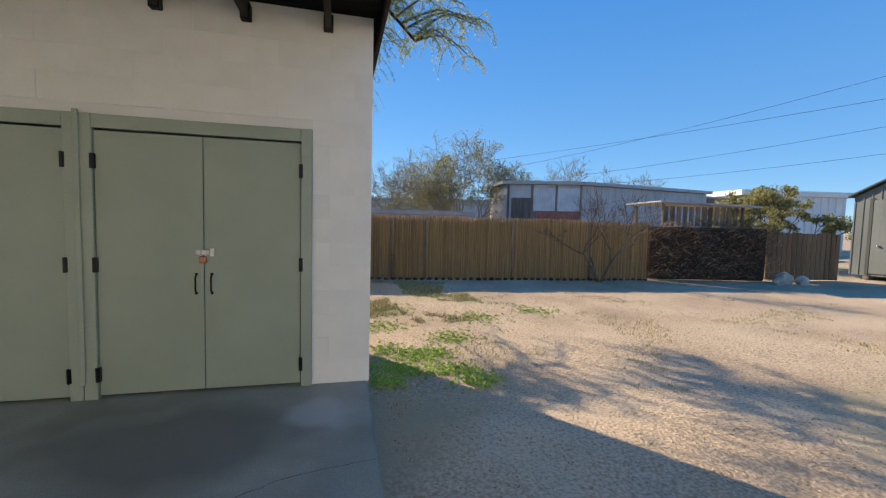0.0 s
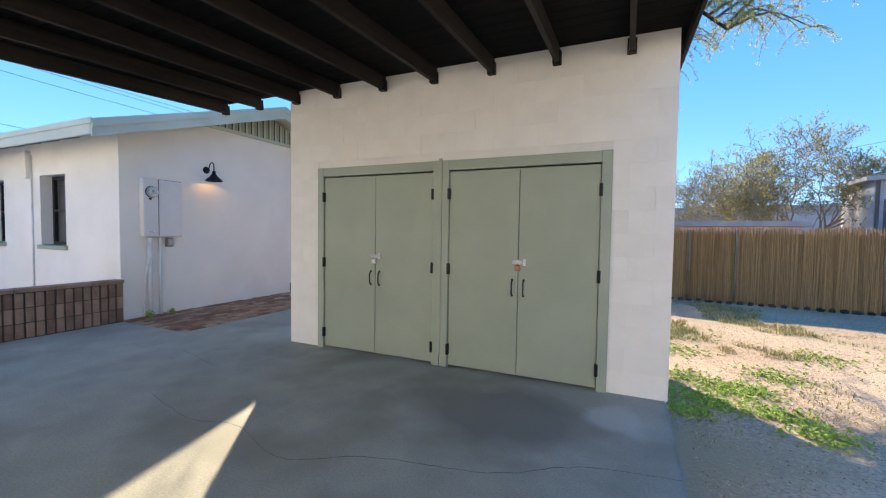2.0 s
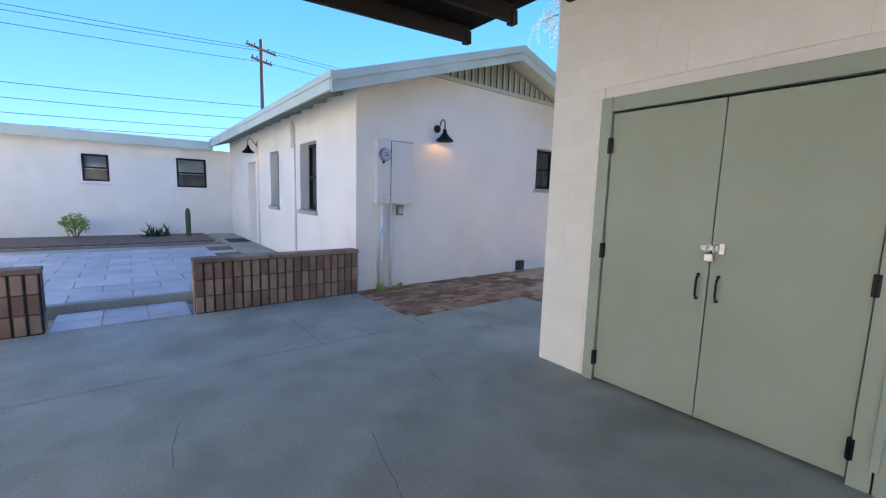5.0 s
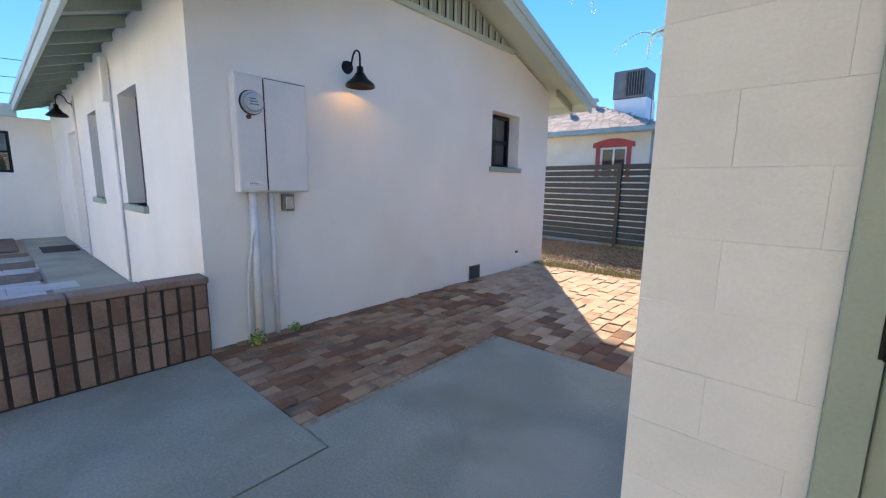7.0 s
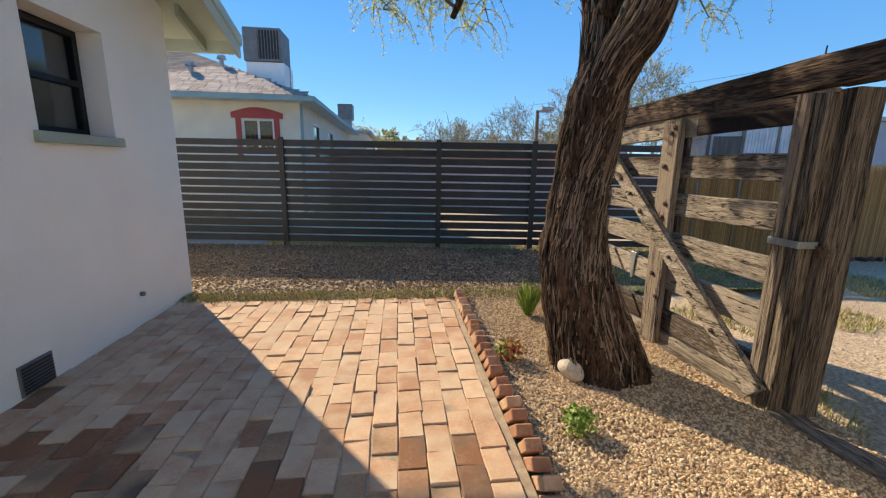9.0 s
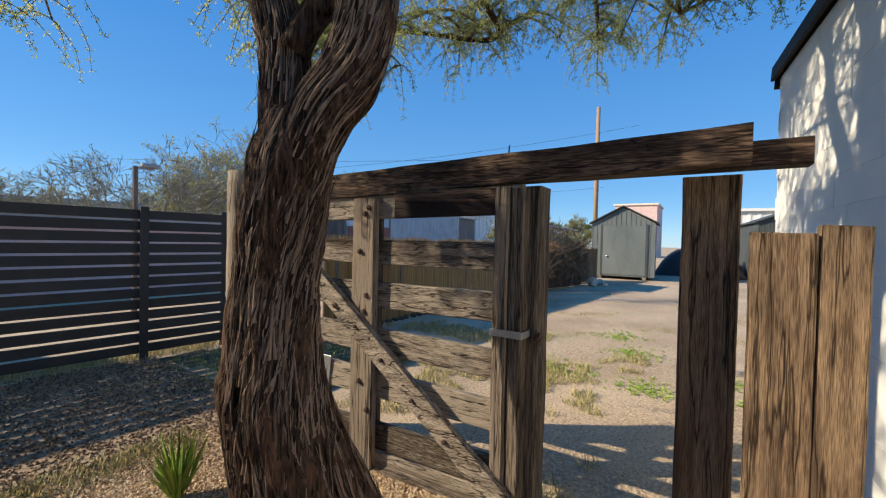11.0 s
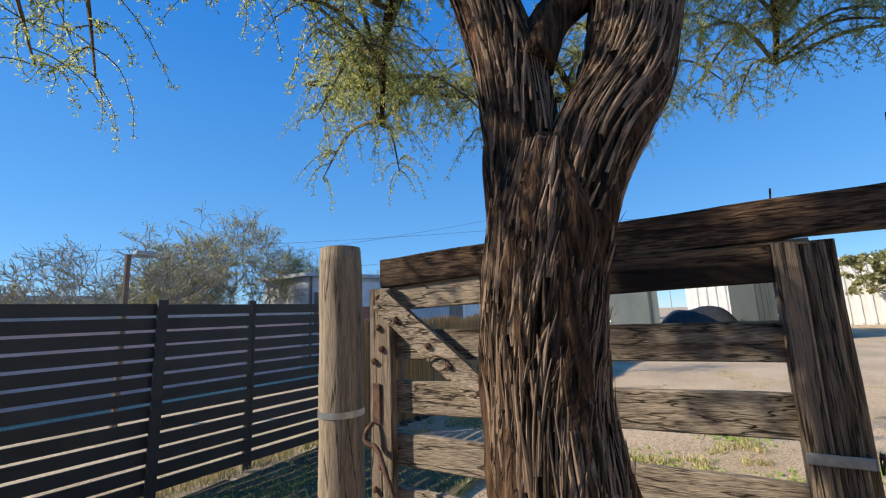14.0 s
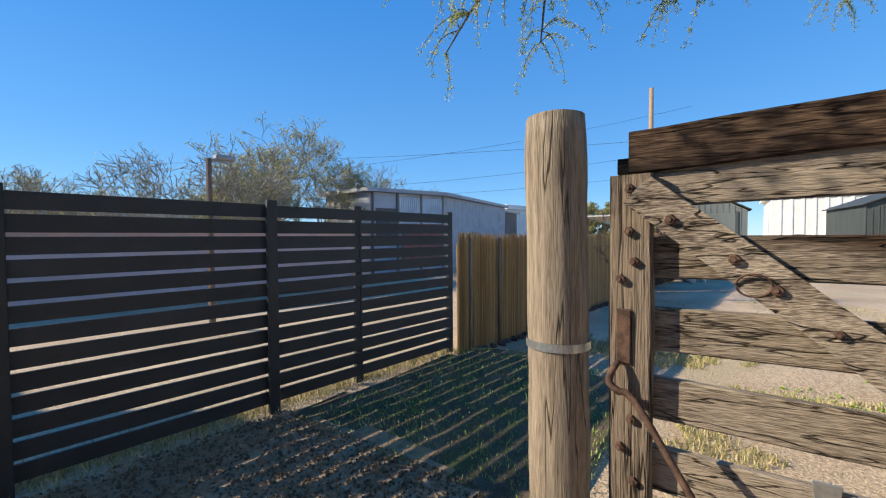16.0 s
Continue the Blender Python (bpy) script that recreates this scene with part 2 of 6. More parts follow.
# worn brick of the shaded side, the shade put into its darker colour
M["paving_shade"] = material("shaded_worn_brick", (.23, .105, .055), (.43, .28, .175), 5, .9, 55, .5, vary=.6, spec=.3, stain=(.13, .095, .07), stain_at=(.5, .7), stain_scale=2.2, contrast=(.3, .75), bump_dist=.006)
M["planter_brick"] = material("planter_brick", (.17, .105, .075), (.30, .205, .155), 4, .9, 60, .35, vary=.35, bump_dist=.006)
# shadow of the gaps between planter bricks, put into a dark colour
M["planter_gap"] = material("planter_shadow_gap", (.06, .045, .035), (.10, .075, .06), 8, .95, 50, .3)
M["edging"] = material("edging_brick", (.33, .15, .085), (.55, .35, .22), 5, .9, 60, .4, vary=.4, bump_dist=.006)
M["black_fence"] = material("black_fence_paint", (.012, .014, .017), (.026, .028, .032), 3, .55, 70, .12, vary=.2)
M["joist"] = material("dark_stained_beam", (.014, .011, .009), (.040, .032, .026), 3, .7, 40, .35, stretch=(6, .5, 6), vary=.15, spec=.2)
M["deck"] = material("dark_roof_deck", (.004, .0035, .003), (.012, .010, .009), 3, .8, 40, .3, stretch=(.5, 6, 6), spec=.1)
M["black_metal"] = material("black_metal", (.012, .012, .013), (.022, .022, .024), 8, .38, 60, .03, metal=.6)
M["steel"] = material("zinc_steel", (.42, .43, .44), (.62, .62, .63), 20, .38, 80, .05, metal=.9)
M["brass"] = material("lock_body", (.36, .12, .07), (.48, .20, .12), 20, .4, 80, .05, metal=.3)
M["rust"] = material("rusty_iron", (.05, .028, .022), (.15, .085, .06), 25, .8, 90, .4, metal=.3)
M["meter"] = material("painted_steel_box", (.66, .66, .64), (.74, .74, .72), 3, .5, 60, .05)
M["conduit"] = material("painted_conduit", (.60, .60, .59), (.74, .74, .72), 6, .55, 60, .1)
M["wood_y"] = material("weathered_gate_board", (.06, .044, .033), (.37, .305, .24), 6.5, .85, 34, .8, stretch=(7, .28, 7), vary=.3, stain=(.06, .035, .024), stain_at=(.56, .70), stain_scale=.9, bump_dist=.016, finemix=.6, contrast=(.37, .63), crack=.018, crack_scale=2.6, spec=.2)
M["wood_top"] = material("dark_gate_beam", (.035, .020, .014), (.20, .13, .085), 6.5, .8, 22, .7, stretch=(7, .28, 7), vary=.15, stain=(.022, .014, .011), stain_at=(.5, .66), stain_scale=.8, bump_dist=.014, finemix=.55, contrast=(.42, .62), crack=.018, crack_scale=2.2, spec=.2)
M["wood_z"] = material("weathered_post", (.040, .030, .023), (.25, .195, .15), 6.0, .85, 34, .85, stretch=(8, 8, .28), vary=.2, bump_dist=.016, finemix=.6, contrast=(.41, .61), crack=.022, crack_scale=2.6, spec=.2)
M["pole"] = material("round_post_wood", (.13, .10, .075), (.40, .325, .245), 5.5, .85, 34, .7, stretch=(7, 7, .35), bump_dist=.008, finemix=.55, crack=.012, crack_scale=1.4, spec=.25)
M["bark"] = material("shaggy_bark", (.010, .007, .005), (.13, .078, .053), 4.0, .95, 15, 1.0, stretch=(6, 6, .8), stain=(.21, .115, .075), stain_at=(.57, .76), stain_scale=1.4, spec=.1, bump_dist=.04, finemix=.5, contrast=(.38, .66))
M["twig"] = material("twig", (.09, .068, .045), (.20, .16, .11), 8, .9, 60, .3)
M["bare_twig"] = material("bare_twig", (.20, .165, .12), (.36, .31, .23), 8, .9, 60, .2)
M["reed"] = material("reed_stalk", (.33, .20, .085), (.60, .40, .19), 1.2, .75, 30, .2, vary=.7, island=True, stretch=(1, 1, .4))
M["reed_back"] = material("reed_mat", (.30, .17, .07), (.46, .29, .13), 2, .9, 60, .4, stretch=(18, 18, .4))
M["shingle"] = material("asphalt_shingle", (.26, .165, .13), (.46, .34, .28), 3, .95, 120, .5, vary=.35)
M["cream"] = material("cream_stucco", (.66, .60, .49), (.76, .70, .58), 2, .9, 90, .2)
M["red"] = material("red_trim_paint", (.32, .03, .028), (.44, .05, .045), 3, .5, 60, .05)
M["teal"] = material("teal_trim_paint", (.20, .32, .33), (.28, .40, .40), 3, .6, 60, .05)
M["white"] = material("white_paint", (.74, .74, .73), (.82, .82, .81), 3, .5, 60, .05)
M["ac"] = material("cooler_metal", (.13, .135, .135), (.22, .22, .215), 4, .6, 60, .08, metal=.2)
M["ac_dark"] = material("cooler_grille", (.02, .02, .02), (.045, .043, .04), 10, .7, 60, .1)
M["ribmetal"] = material("white_rib_metal", (.66, .66, .63), (.78, .78, .75), 2, .5, 40, .05)
M["trailer"] = material("weathered_trailer_metal", (.34, .36, .38), (.52, .54, .56), 1.2, .6, 30, .2, stain=(.24, .20, .17), stain_at=(.58, .75), stain_scale=.6)
M["oldwood"] = material("grey_barn_wood", (.12, .10, .085), (.27, .235, .20), 2, .9, 25, .4, stretch=(5, 5, .4), vary=.3)
M["darkshed"] = material("grey_green_siding", (.040, .050, .047), (.070, .080, .076), 2, .7, 40, .1, stretch=(1, 1, .3))
M["shedlight"] = material("shed_siding", (.11, .13, .125), (.17, .19, .185), 2, .7, 40, .1, stretch=(1, 1, .3))
M["roofmetal"] = material("grey_roof_metal", (.28, .29, .30), (.40, .41, .42), 2, .5, 40, .1, metal=.3)
M["tarp"] = material("black_tarp", (.008, .008, .009), (.022, .022, .024), 6, .6, 40, .3)
M["pink"] = material("pink_stucco", (.62, .42, .38), (.74, .54, .50), 2, .9, 40, .2)
M["redbrick"] = material("red_brick_wall", (.28, .10, .075), (.42, .18, .13), 6, .9, 40, .3)
M["rock"] = material("pale_rock", (.34, .29, .23), (.60, .53, .44), 6, .85, 50, .5)
M["stone_dark"] = material("dark_border_stone", (.05, .03, .024), (.12, .075, .06), 6, .9, 50, .4, vary=.4)
M["greenleaf"] = material("fresh_leaf", (.12, .21, .03), (.31, .42, .08), 10, .6, 40, .1, vary=.6, island=True)
M["grass"] = material("grass_blade", (.22, .22, .07), (.56, .46, .22), 10, .7, 40, 0, vary=.9, island=True)
M["redleaf"] = material("red_leaf", (.34, .05, .02), (.42, .22, .06), 10, .6, 40, .1, vary=.8, island=True)
M["cactus"] = material("cactus_skin", (.03, .06, .025), (.07, .11, .05), 10, .7, 60, .3)
M["mulch"] = material("planting_bed", (.12, .085, .062), (.22, .165, .125), 8, .95, 60, .6, bump_dist=.02)
M["mat"] = material("door_mat", (.02, .02, .021), (.045, .042, .04), 30, .95, 120, .4)
# near-black colour that stands for the darkness of unlit rooms
M["room"] = material("unlit_room_shade", (.05, .05, .055), (.08, .08, .085), 2, .9, 30, 0)
M["blind"] = material("window_blind", (.34, .36, .36), (.44, .46, .46), 2, .8, 30, 0, stretch=(1, 1, 20))
M["band"] = material("galvanised_band", (.34, .36, .37), (.52, .53, .53), 15, .4, 60, .1, metal=.8)
M["cable"] = material("power_cable", (.03, .03, .035), (.06, .06, .07), 5, .7, 30, 0)
M["utility"] = material("utility_pole_wood", (.13, .085, .06), (.26, .18, .125), 3, .9, 30, .3, stretch=(6, 6, .4))
M["utility_new"] = material("new_pole_wood", (.31, .19, .11), (.43, .28, .17), 3, .9, 30, .3, stretch=(6, 6, .4))
M["hedge"] = material("dry_hedge", (.15, .072, .035), (.37, .24, .135), 3, .9, 20, 0, vary=.8, island=True)


def leaf_material(name, c1, c2, through_light):
    m = material(name, c1, c2, 9, .6, 40, 0, vary=1.0, island=True)
    t = m.node_tree
    b, out = t.nodes["Principled BSDF"], t.nodes["Material Output"]
    tr = t.nodes.new("ShaderNodeBsdfTranslucent")
    mx = t.nodes.new("ShaderNodeMixShader")
    mx.inputs[0].default_value = through_light
    col = b.inputs["Base Color"].links[0].from_socket
    t.links.new(col, tr.inputs[0]); t.links.new(b.outputs[0], mx.inputs[1]); t.links.new(tr.outputs[0], mx.inputs[2])
    t.links.new(mx.outputs[0], out.inputs[0])
    return m


M["leaf"] = leaf_material("mesquite_leaf", (.27, .33, .09), (.58, .54, .21), .66)
M["farfoliage"] = leaf_material("far_foliage", (.20, .205, .075), (.44, .40, .18), .5)


def glass_material():
    m = bpy.data.materials.new("window_glass")
    m.use_nodes = True
    b = m.node_tree.nodes["Principled BSDF"]
    b.inputs["Base Color"].default_value = (.9, .95, .95, 1)
    b.inputs["Roughness"].default_value, b.inputs["Transmission Weight"].default_value, b.inputs["IOR"].default_value = .02, 1.0, 1.45
    return m


M["glass"] = glass_material()


def glow_material(name, colour, strength):
    m = bpy.data.materials.new(name)
    m.use_nodes = True
    b = m.node_tree.nodes["Principled BSDF"]
    b.inputs["Emission Color"].default_value, b.inputs["Emission Strength"].default_value = (*colour, 1), strength
    return m


M["bulb"] = glow_material("lamp_bulb", (1.0, .55, .22), 34.0)

# ---- ground ----
def step01(a, b, v):
    t = min(1, max(0, (v - a) / (b - a)))
    return t * t * (3 - 2 * t)


def ground_z(x, y):
    z = -0.05 - 0.07 * step01(1.2, 4.2, x)
    z += 0.018 * noise.noise(Vector((x * .8, y * .8, 0))) + 0.010 * noise.noise(Vector((x * 3, y * 3, 5)))
    return z


def lines(lo, hi, step, far):
    a = []
    v = lo
    while v < hi:
        a.append(v); v += step
    out, s = [], step
    v = lo
    while v > -far:
        s *= 1.5; v -= s; out.append(v)
    out = out[::-1] + a
    s = step
    v = a[-1]
    while v < far:
        s *= 1.5; v += s; out.append(v)
    return out


def build_ground():
    xs, ys = lines(-6, 22, .22, 600), lines(-9, 12, .22, 600)
    verts = [(x, y, ground_z(x, y) if abs(x) < 40 and abs(y) < 40 else -.08) for y in ys for x in xs]
    nx = len(xs)
    faces = [(j * nx + i, j * nx + i + 1, (j + 1) * nx + i + 1, (j + 1) * nx + i) for j in range(len(ys) - 1) for i in range(nx - 1)]
    me = bpy.data.meshes.new("ground")
    me.from_pydata(verts, [], faces)
    me.polygons.foreach_set("use_smooth", [True] * len(faces))
    me.materials.append(M["dirt"])
    tagged(new("ground", me), "dry tan desert dirt yard with patchy weeds", "ground", kind="structure")


build_ground()


def patch(name, mat, poly, z, label, cat, seed=0, step=.12, amp=.008):
    """A low uneven sheet over the polygon's bounding box, cut to its outline."""
    xs = [p[0] for p in poly]; ys = [p[1] for p in poly]
    bm = bmesh.new()
    nx, ny = int((max(xs) - min(xs)) / step) + 2, int((max(ys) - min(ys)) / step) + 2
    grid = {}

    def inside(px, py):
        c = False
        for i in range(len(poly)):
            (x1, y1), (x2, y2) = poly[i], poly[i - 1]
            if (y1 > py) != (y2 > py) and px < (x2 - x1) * (py - y1) / (y2 - y1) + x1:
                c = not c
        return c
    for j in range(ny):
        for i in range(nx):
            x, y = min(xs) + i * step, min(ys) + j * step
            if inside(x, y):
                grid[i, j] = bm.verts.new((x, y, z + amp * noise.noise(Vector((x * 2.5, y * 2.5, seed)))))
    for (i, j) in list(grid):
        q = [grid.get(k) for k in ((i, j), (i + 1, j), (i + 1, j + 1), (i, j + 1))]
        if all(q):
            bm.faces.new(q)
    ob = part(name, bm, mat, None, smooth=True)
    return tagged(ob, label, cat, kind="structure")


GRAVEL = [(-.16, 1.6), (1.5, 1.45), (1.75, 2.6), (1.5, 4.0), (1.3, 5.0), (1.9, 6.2), (1.6, 7.55), (-.2, 7.75), (-6.5, 8.5), (-6.5, 5.3), (-3.3, 5.3), (-3.0, 4.95), (-.2, 4.85)]
patch("gravel_ground", M["gravel_bed"], GRAVEL, -.012, "brown gravel bed round the tree and along the fence", "gravel")


# ---- concrete slab ----
def build_slab():
    slab = thing("concrete_slab", "grey stained concrete patio slab with cracks and joints", "slab", kind="structure")
    bm = bmesh.new()
    pl = [(-1.335, -7.5), (4.13, -7.5), (4.13, .6), (.30, .6), (.30, 1.6), (-1.57, 1.6), (-1.57, -.30), (-1.335, -.30)]
    lo, hi = [bm.verts.new((x, y, -.22)) for x, y in pl], [bm.verts.new((x, y, 0)) for x, y in pl]
    bm.faces.new(lo[::-1]); top = bm.faces.new(hi)
    for i in range(len(pl)):
        bm.faces.new((lo[i - 1], lo[i], hi[i], hi[i - 1]))
    bmesh.ops.recalc_face_normals(bm, faces=bm.faces)
    bmesh.ops.bevel(bm, geom=list(top.edges), offset=.010, segments=2, affect="EDGES")
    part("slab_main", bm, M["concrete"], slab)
    bbox("slab_strip", M["concrete"], slab, -2.98, -1.342, -1.44, -.30, -.22, -.003, .003)
    bbox("slab_strip", M["concrete"], slab, -2.98, -1.342, -7.5, -1.443, -.22, -.003, .003)
    bm = bmesh.new()
    for pts in ([(-1.5, -0.97), (-1.08, -0.91), (-0.81, -0.85), (-0.52, -0.89), (-0.3, -0.97), (-0.12, -1.0), (0.04, -1.04)],
                [(.2, -1.75), (.9, -1.9), (1.3, -1.82), (1.9, -2.0), (2.4, -1.75), (3.1, -1.6), (3.6, -1.3), (4.12, -1.2)],
                [(-.9, -2.2), (-.6, -2.6), (-.1, -2.7)]):
        P, _ = smooth_path([(x, y, .0) for x, y in pts], [1] * len(pts), .05)
        prev = None
        for k, p in enumerate(P):
            j = Vector((noise.noise(p * 9), noise.noise(p * 9 + Vector((7, 0, 0))), 0)) * .02
            w = .0026 + .0018 * noise.noise(p * 20)
            a, b = bm.verts.new(p + j + Vector((-w, w, .0008))), bm.verts.new(p + j + Vector((w, -w, .0008)))
            if prev:
                bm.faces.new((prev[0], prev[1], b, a))
            prev = (a, b)
    part("crack", bm, M["crack"], slab)


# sheet over the ground where the fence's shade and dark soil meet
patch("soil_ground", M["soil"], [(1.1, 5.05), (4.1, 4.95), (4.6, 7.3), (1.2, 7.55)], -.02, "dark soil with thin grass by the fence, shade put into its colour", "soil", 3)
build_slab()
# unseen wall added behind the camera to throw sunlight on the shed front
tagged(bbox("wall_south", M["stucco"], None, -11.0, 12.0, -7.8, -7.5, -.2, 4.0, 0), "unseen plain white wall added to bounce sunlight into the patio", "wall", kind="structure")


# ---- storage building of painted blocks ----
SB, SBR = .86, 1.22   # its depth at the left and at the right
storage = thing("storage_building", "white painted block storage shed with sage doors", "shed")


def block_wall(parent, to_world, length, z1, holes=(), gap=.0035, out=.007, course=.2, blk=.4, bev=.0045):
    """Blocks of a running bond, cut round the holes, each one a piece. to_world(u, v): a matrix whose z points out of the wall."""
    cache = {}
    n = 0
    row = 0
    z = 0.0
    while z < z1 - .02:
        zt = min(z + course, z1)
        u = -(blk / 2) * (row % 2)
        while u < length - .01:
            spans = [(max(u, 0.0), min(u + blk, length))]
            for (a, b, c, d) in holes:
                if zt > c + .01 and z < d - .01:
                    cut = []
                    for (s, e) in spans:
                        if e <= a or s >= b:
                            cut.append((s, e))
                        else:
                            if s < a: cut.append((s, a))
                            if e > b: cut.append((b, e))
                    spans = cut
            for (s, e) in spans:
                if e - s < .03:
                    continue
                key = (round(e - s, 3), round(zt - z, 3))
                if key not in cache:
                    bm = bmesh.new()
                    box(bm, gap, key[0] - gap, gap, key[1] - gap, -.012, out, bev)
                    me = bpy.data.meshes.new("block")
                    bm.to_mesh(me); bm.free()
                    me.materials.append(M["block"])
                    cache[key] = me
                o = new("block", cache[key])
                o.parent = parent
                o.matrix_basis = to_world @ Matrix.Translation((s, z, random.uniform(-.0012, .0012)))
                n += 1
            u += blk
        z = zt
        row += 1


def wall_face(origin, xdir, ydir, zdir):
    m = Matrix.Identity(4)
    for i, v in enumerate((xdir, ydir, zdir)):
        m.col[i][:3] = v
    m.col[3][:3] = origin
    return m


DOOR = (.45, 3.665, 2.12)
core = bmesh.new()
for xa, xb, ya, za in ((.012, DOOR[0], .012, -.1), (DOOR[1], 4.132, .012, -.1), (DOOR[0], DOOR[1], .012, DOOR[2]), (DOOR[0], DOOR[1], SB - .15, -.1)):
    zt = DOOR[2] if ya > .1 else 3.08
    for v in box(core, xa, xb, ya, SB - .012, za, zt):
        if v.co.y > SB - .05:
            v.co.y = SB - .012 + (SBR - SB) * v.co.x / 4.144
bmesh.ops.remove_doubles(core, verts=core.verts, dist=1e-4)
swall = part("wall", core, M["blockbare"], storage)


def door_leaf(x0, x1, hinge_left):
    door = bbox("door", M["sage"], storage, x0 + .003, x1 - .003, -.004, .036, .025, 2.005, .003, "flat sage green plywood door")
    hx = x1 - .055 if hinge_left else x0 + .055
    bm = bmesh.new()
    P, R = smooth_path([(hx, -.002, .80), (hx, -.030, .815), (hx, -.032, .87), (hx, -.030, .925), (hx, -.002, .94)], [.007] * 5, .015)
    tube(bm, P, R, 8)
    cyl(bm, (hx, -.010, .795), (hx, -.003, .795), .011); cyl(bm, (hx, -.010, .945), (hx, -.003, .945), .011)
    part("handle", bm, M["black_metal"], door, "black pull handle", True)
    ex = x0 if hinge_left else x1
    for z in (.19, 1.02, 1.78):
        bm = bmesh.new()
        box(bm, ex - .015, ex + .015, -.031, -.003, z - .055, z + .055, .002)
        cyl(bm, (ex, -.033, z - .056), (ex, -.033, z + .056), .007)
        part("hinge", bm, M["black_metal"], door, "black butt hinge")
    return door


def hasp(x, red):
    ob = thing("padlock", "steel hasp with a closed padlock", "lock", "door padlocks")
    bm = bmesh.new()
    box(bm, x - .055, x + .04, -.014, -.006, 1.10, 1.135, .002)
    box(bm, x + .045, x + .075, -.016, -.006, 1.085, 1.15, .002)
    part("hasp_plate", bm, M["steel"], ob)
    bm = bmesh.new()
    P, R = smooth_path([(x - .018, -.026, 1.085), (x - .018, -.028, 1.125), (x, -.03, 1.14), (x + .018, -.028, 1.125), (x + .018, -.026, 1.085)], [.004] * 5, .01)
    tube(bm, P, R, 8)
    part("shackle", bm, M["steel"], ob, smooth=True)
    bm = bmesh.new()
    box(bm, x - .026, x + .026, -.042, -.014, 1.035, 1.088, .006)
    part("lock_body", bm, M["brass"] if red else M["steel"], ob)


def build_doors():
    mid = 2.047
    for a, b in ((DOOR[0], mid - .004), (mid + .004, DOOR[1])):
        bbox("door_frame", M["sage_trim"], storage, a, a + .085, -.026, .03, 0, 2.12, .003, "sage painted door casing")
        bbox("door_frame", M["sage_trim"], storage, b - .085, b, -.026, .03, 0, 2.12, .003, "sage painted door casing")
        bbox("door_frame", M["sage_trim"], storage, a + .0855, b - .0855, -.024, .03, 2.02, 2.118, .003, "sage painted door head")
        c = (a + b) / 2
        door_leaf(a + .087, c, True)
        door_leaf(c, b - .087, False)
        hasp(c, a > 1)
    bbox("door_frame", M["sage_trim"], storage, mid - .018, mid + .018, -.040, -.027, .12, 2.14, .003, "sage painted cover strip")


build_doors()


def wall_anchor(y, z):
    o = thing("wall_anchor", "small dark anchor hole in the white block wall", "anchor", "wall anchors")
    bm = bmesh.new()
    cyl(bm, (.008, y, z), (-.006, y, z), .010, .008, 10)
    part("anchor_body", bm, M["black_metal"], o)


wall_anchor(.30, 1.36)


# ---- patio roof ----
JS = .054   # fall towards the open side


def patio_roof():
    roof = thing("patio_roof", "dark stained timber patio roof with open joists", "roof")
    sl = math.atan(JS)
    x0, x1, y0, y1 = -1.15, 4.20, -4.7, SBR + .03
    rot = Matrix.Translation((0, 0, 3.07)) @ Matrix.Rotation(sl, 4, "X")
    first = None
    for k in range(9):
        x = -1.09 + .6095 * k
        bm = bmesh.new()
        box(bm, -.021, .021, y0, -.005 if x > -.05 else -.02, -.15, -.006, .004)
        me = part("joist", bm, M["joist"], roof)
        me.matrix_basis = rot @ Matrix.Translation((x, 0, 0))
        bm = bmesh.new()
        box(bm, -.036, .036, -.075, -.008, -.165, -.151, .002)
        box(bm, -.037, -.0225, -.075, -.008, -.164, -.05, .002)
        box(bm, .0225, .037, -.075, -.008, -.164, -.05, .002)
        h = part("joist_hanger", bm, M["joist"], roof)
        h.matrix_basis = rot @ Matrix.Translation((x, 0, 0))
    for (xa, xb, yy) in ((-1.068, -.502, -3.45), (.76, 1.32, -3.3)):
        bm = bmesh.new()
        box(bm, xa, xb, yy - .02, yy + .02, -.14, -.02, .003)
        part("blocking", bm, M["joist"], roof).matrix_basis = rot
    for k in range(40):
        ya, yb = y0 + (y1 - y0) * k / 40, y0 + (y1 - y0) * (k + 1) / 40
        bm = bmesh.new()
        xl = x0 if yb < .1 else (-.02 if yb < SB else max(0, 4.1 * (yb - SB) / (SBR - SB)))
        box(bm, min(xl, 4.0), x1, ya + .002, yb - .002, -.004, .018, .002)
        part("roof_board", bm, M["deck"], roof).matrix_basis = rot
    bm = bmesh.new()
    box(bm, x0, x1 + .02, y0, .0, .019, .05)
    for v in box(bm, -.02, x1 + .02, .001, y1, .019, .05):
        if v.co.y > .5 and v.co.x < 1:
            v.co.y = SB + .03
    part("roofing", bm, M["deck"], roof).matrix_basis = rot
    bm = bmesh.new()
    box(bm, x1, x1 + .03, y0, y1, -.10, .10, .003)
    part("fascia", bm, M["joist"], roof).matrix_basis = rot
    bm = bmesh.new()
    for v in box(bm, -.02, x1 + .03, y1, y1 + .03, -.02, .11, .003):
        if v.co.x < 1:
            v.co.y -= SBR - SB
    part("fascia", bm, M["joist"], roof).matrix_basis = rot
    bm = bmesh.new()
    box(bm, x0, x1, y0 + .10, y0 + .22, -.34, -.152, .004)
    part("beam", bm, M["joist"], roof).matrix_basis = rot
    for x in (-1.0, 1.6, 4.05):
        bbox("post", M["joist"], roof, x - .05, x + .05, y0 + .11, y0 + .21, 0, 2.45, .005)


patio_roof()


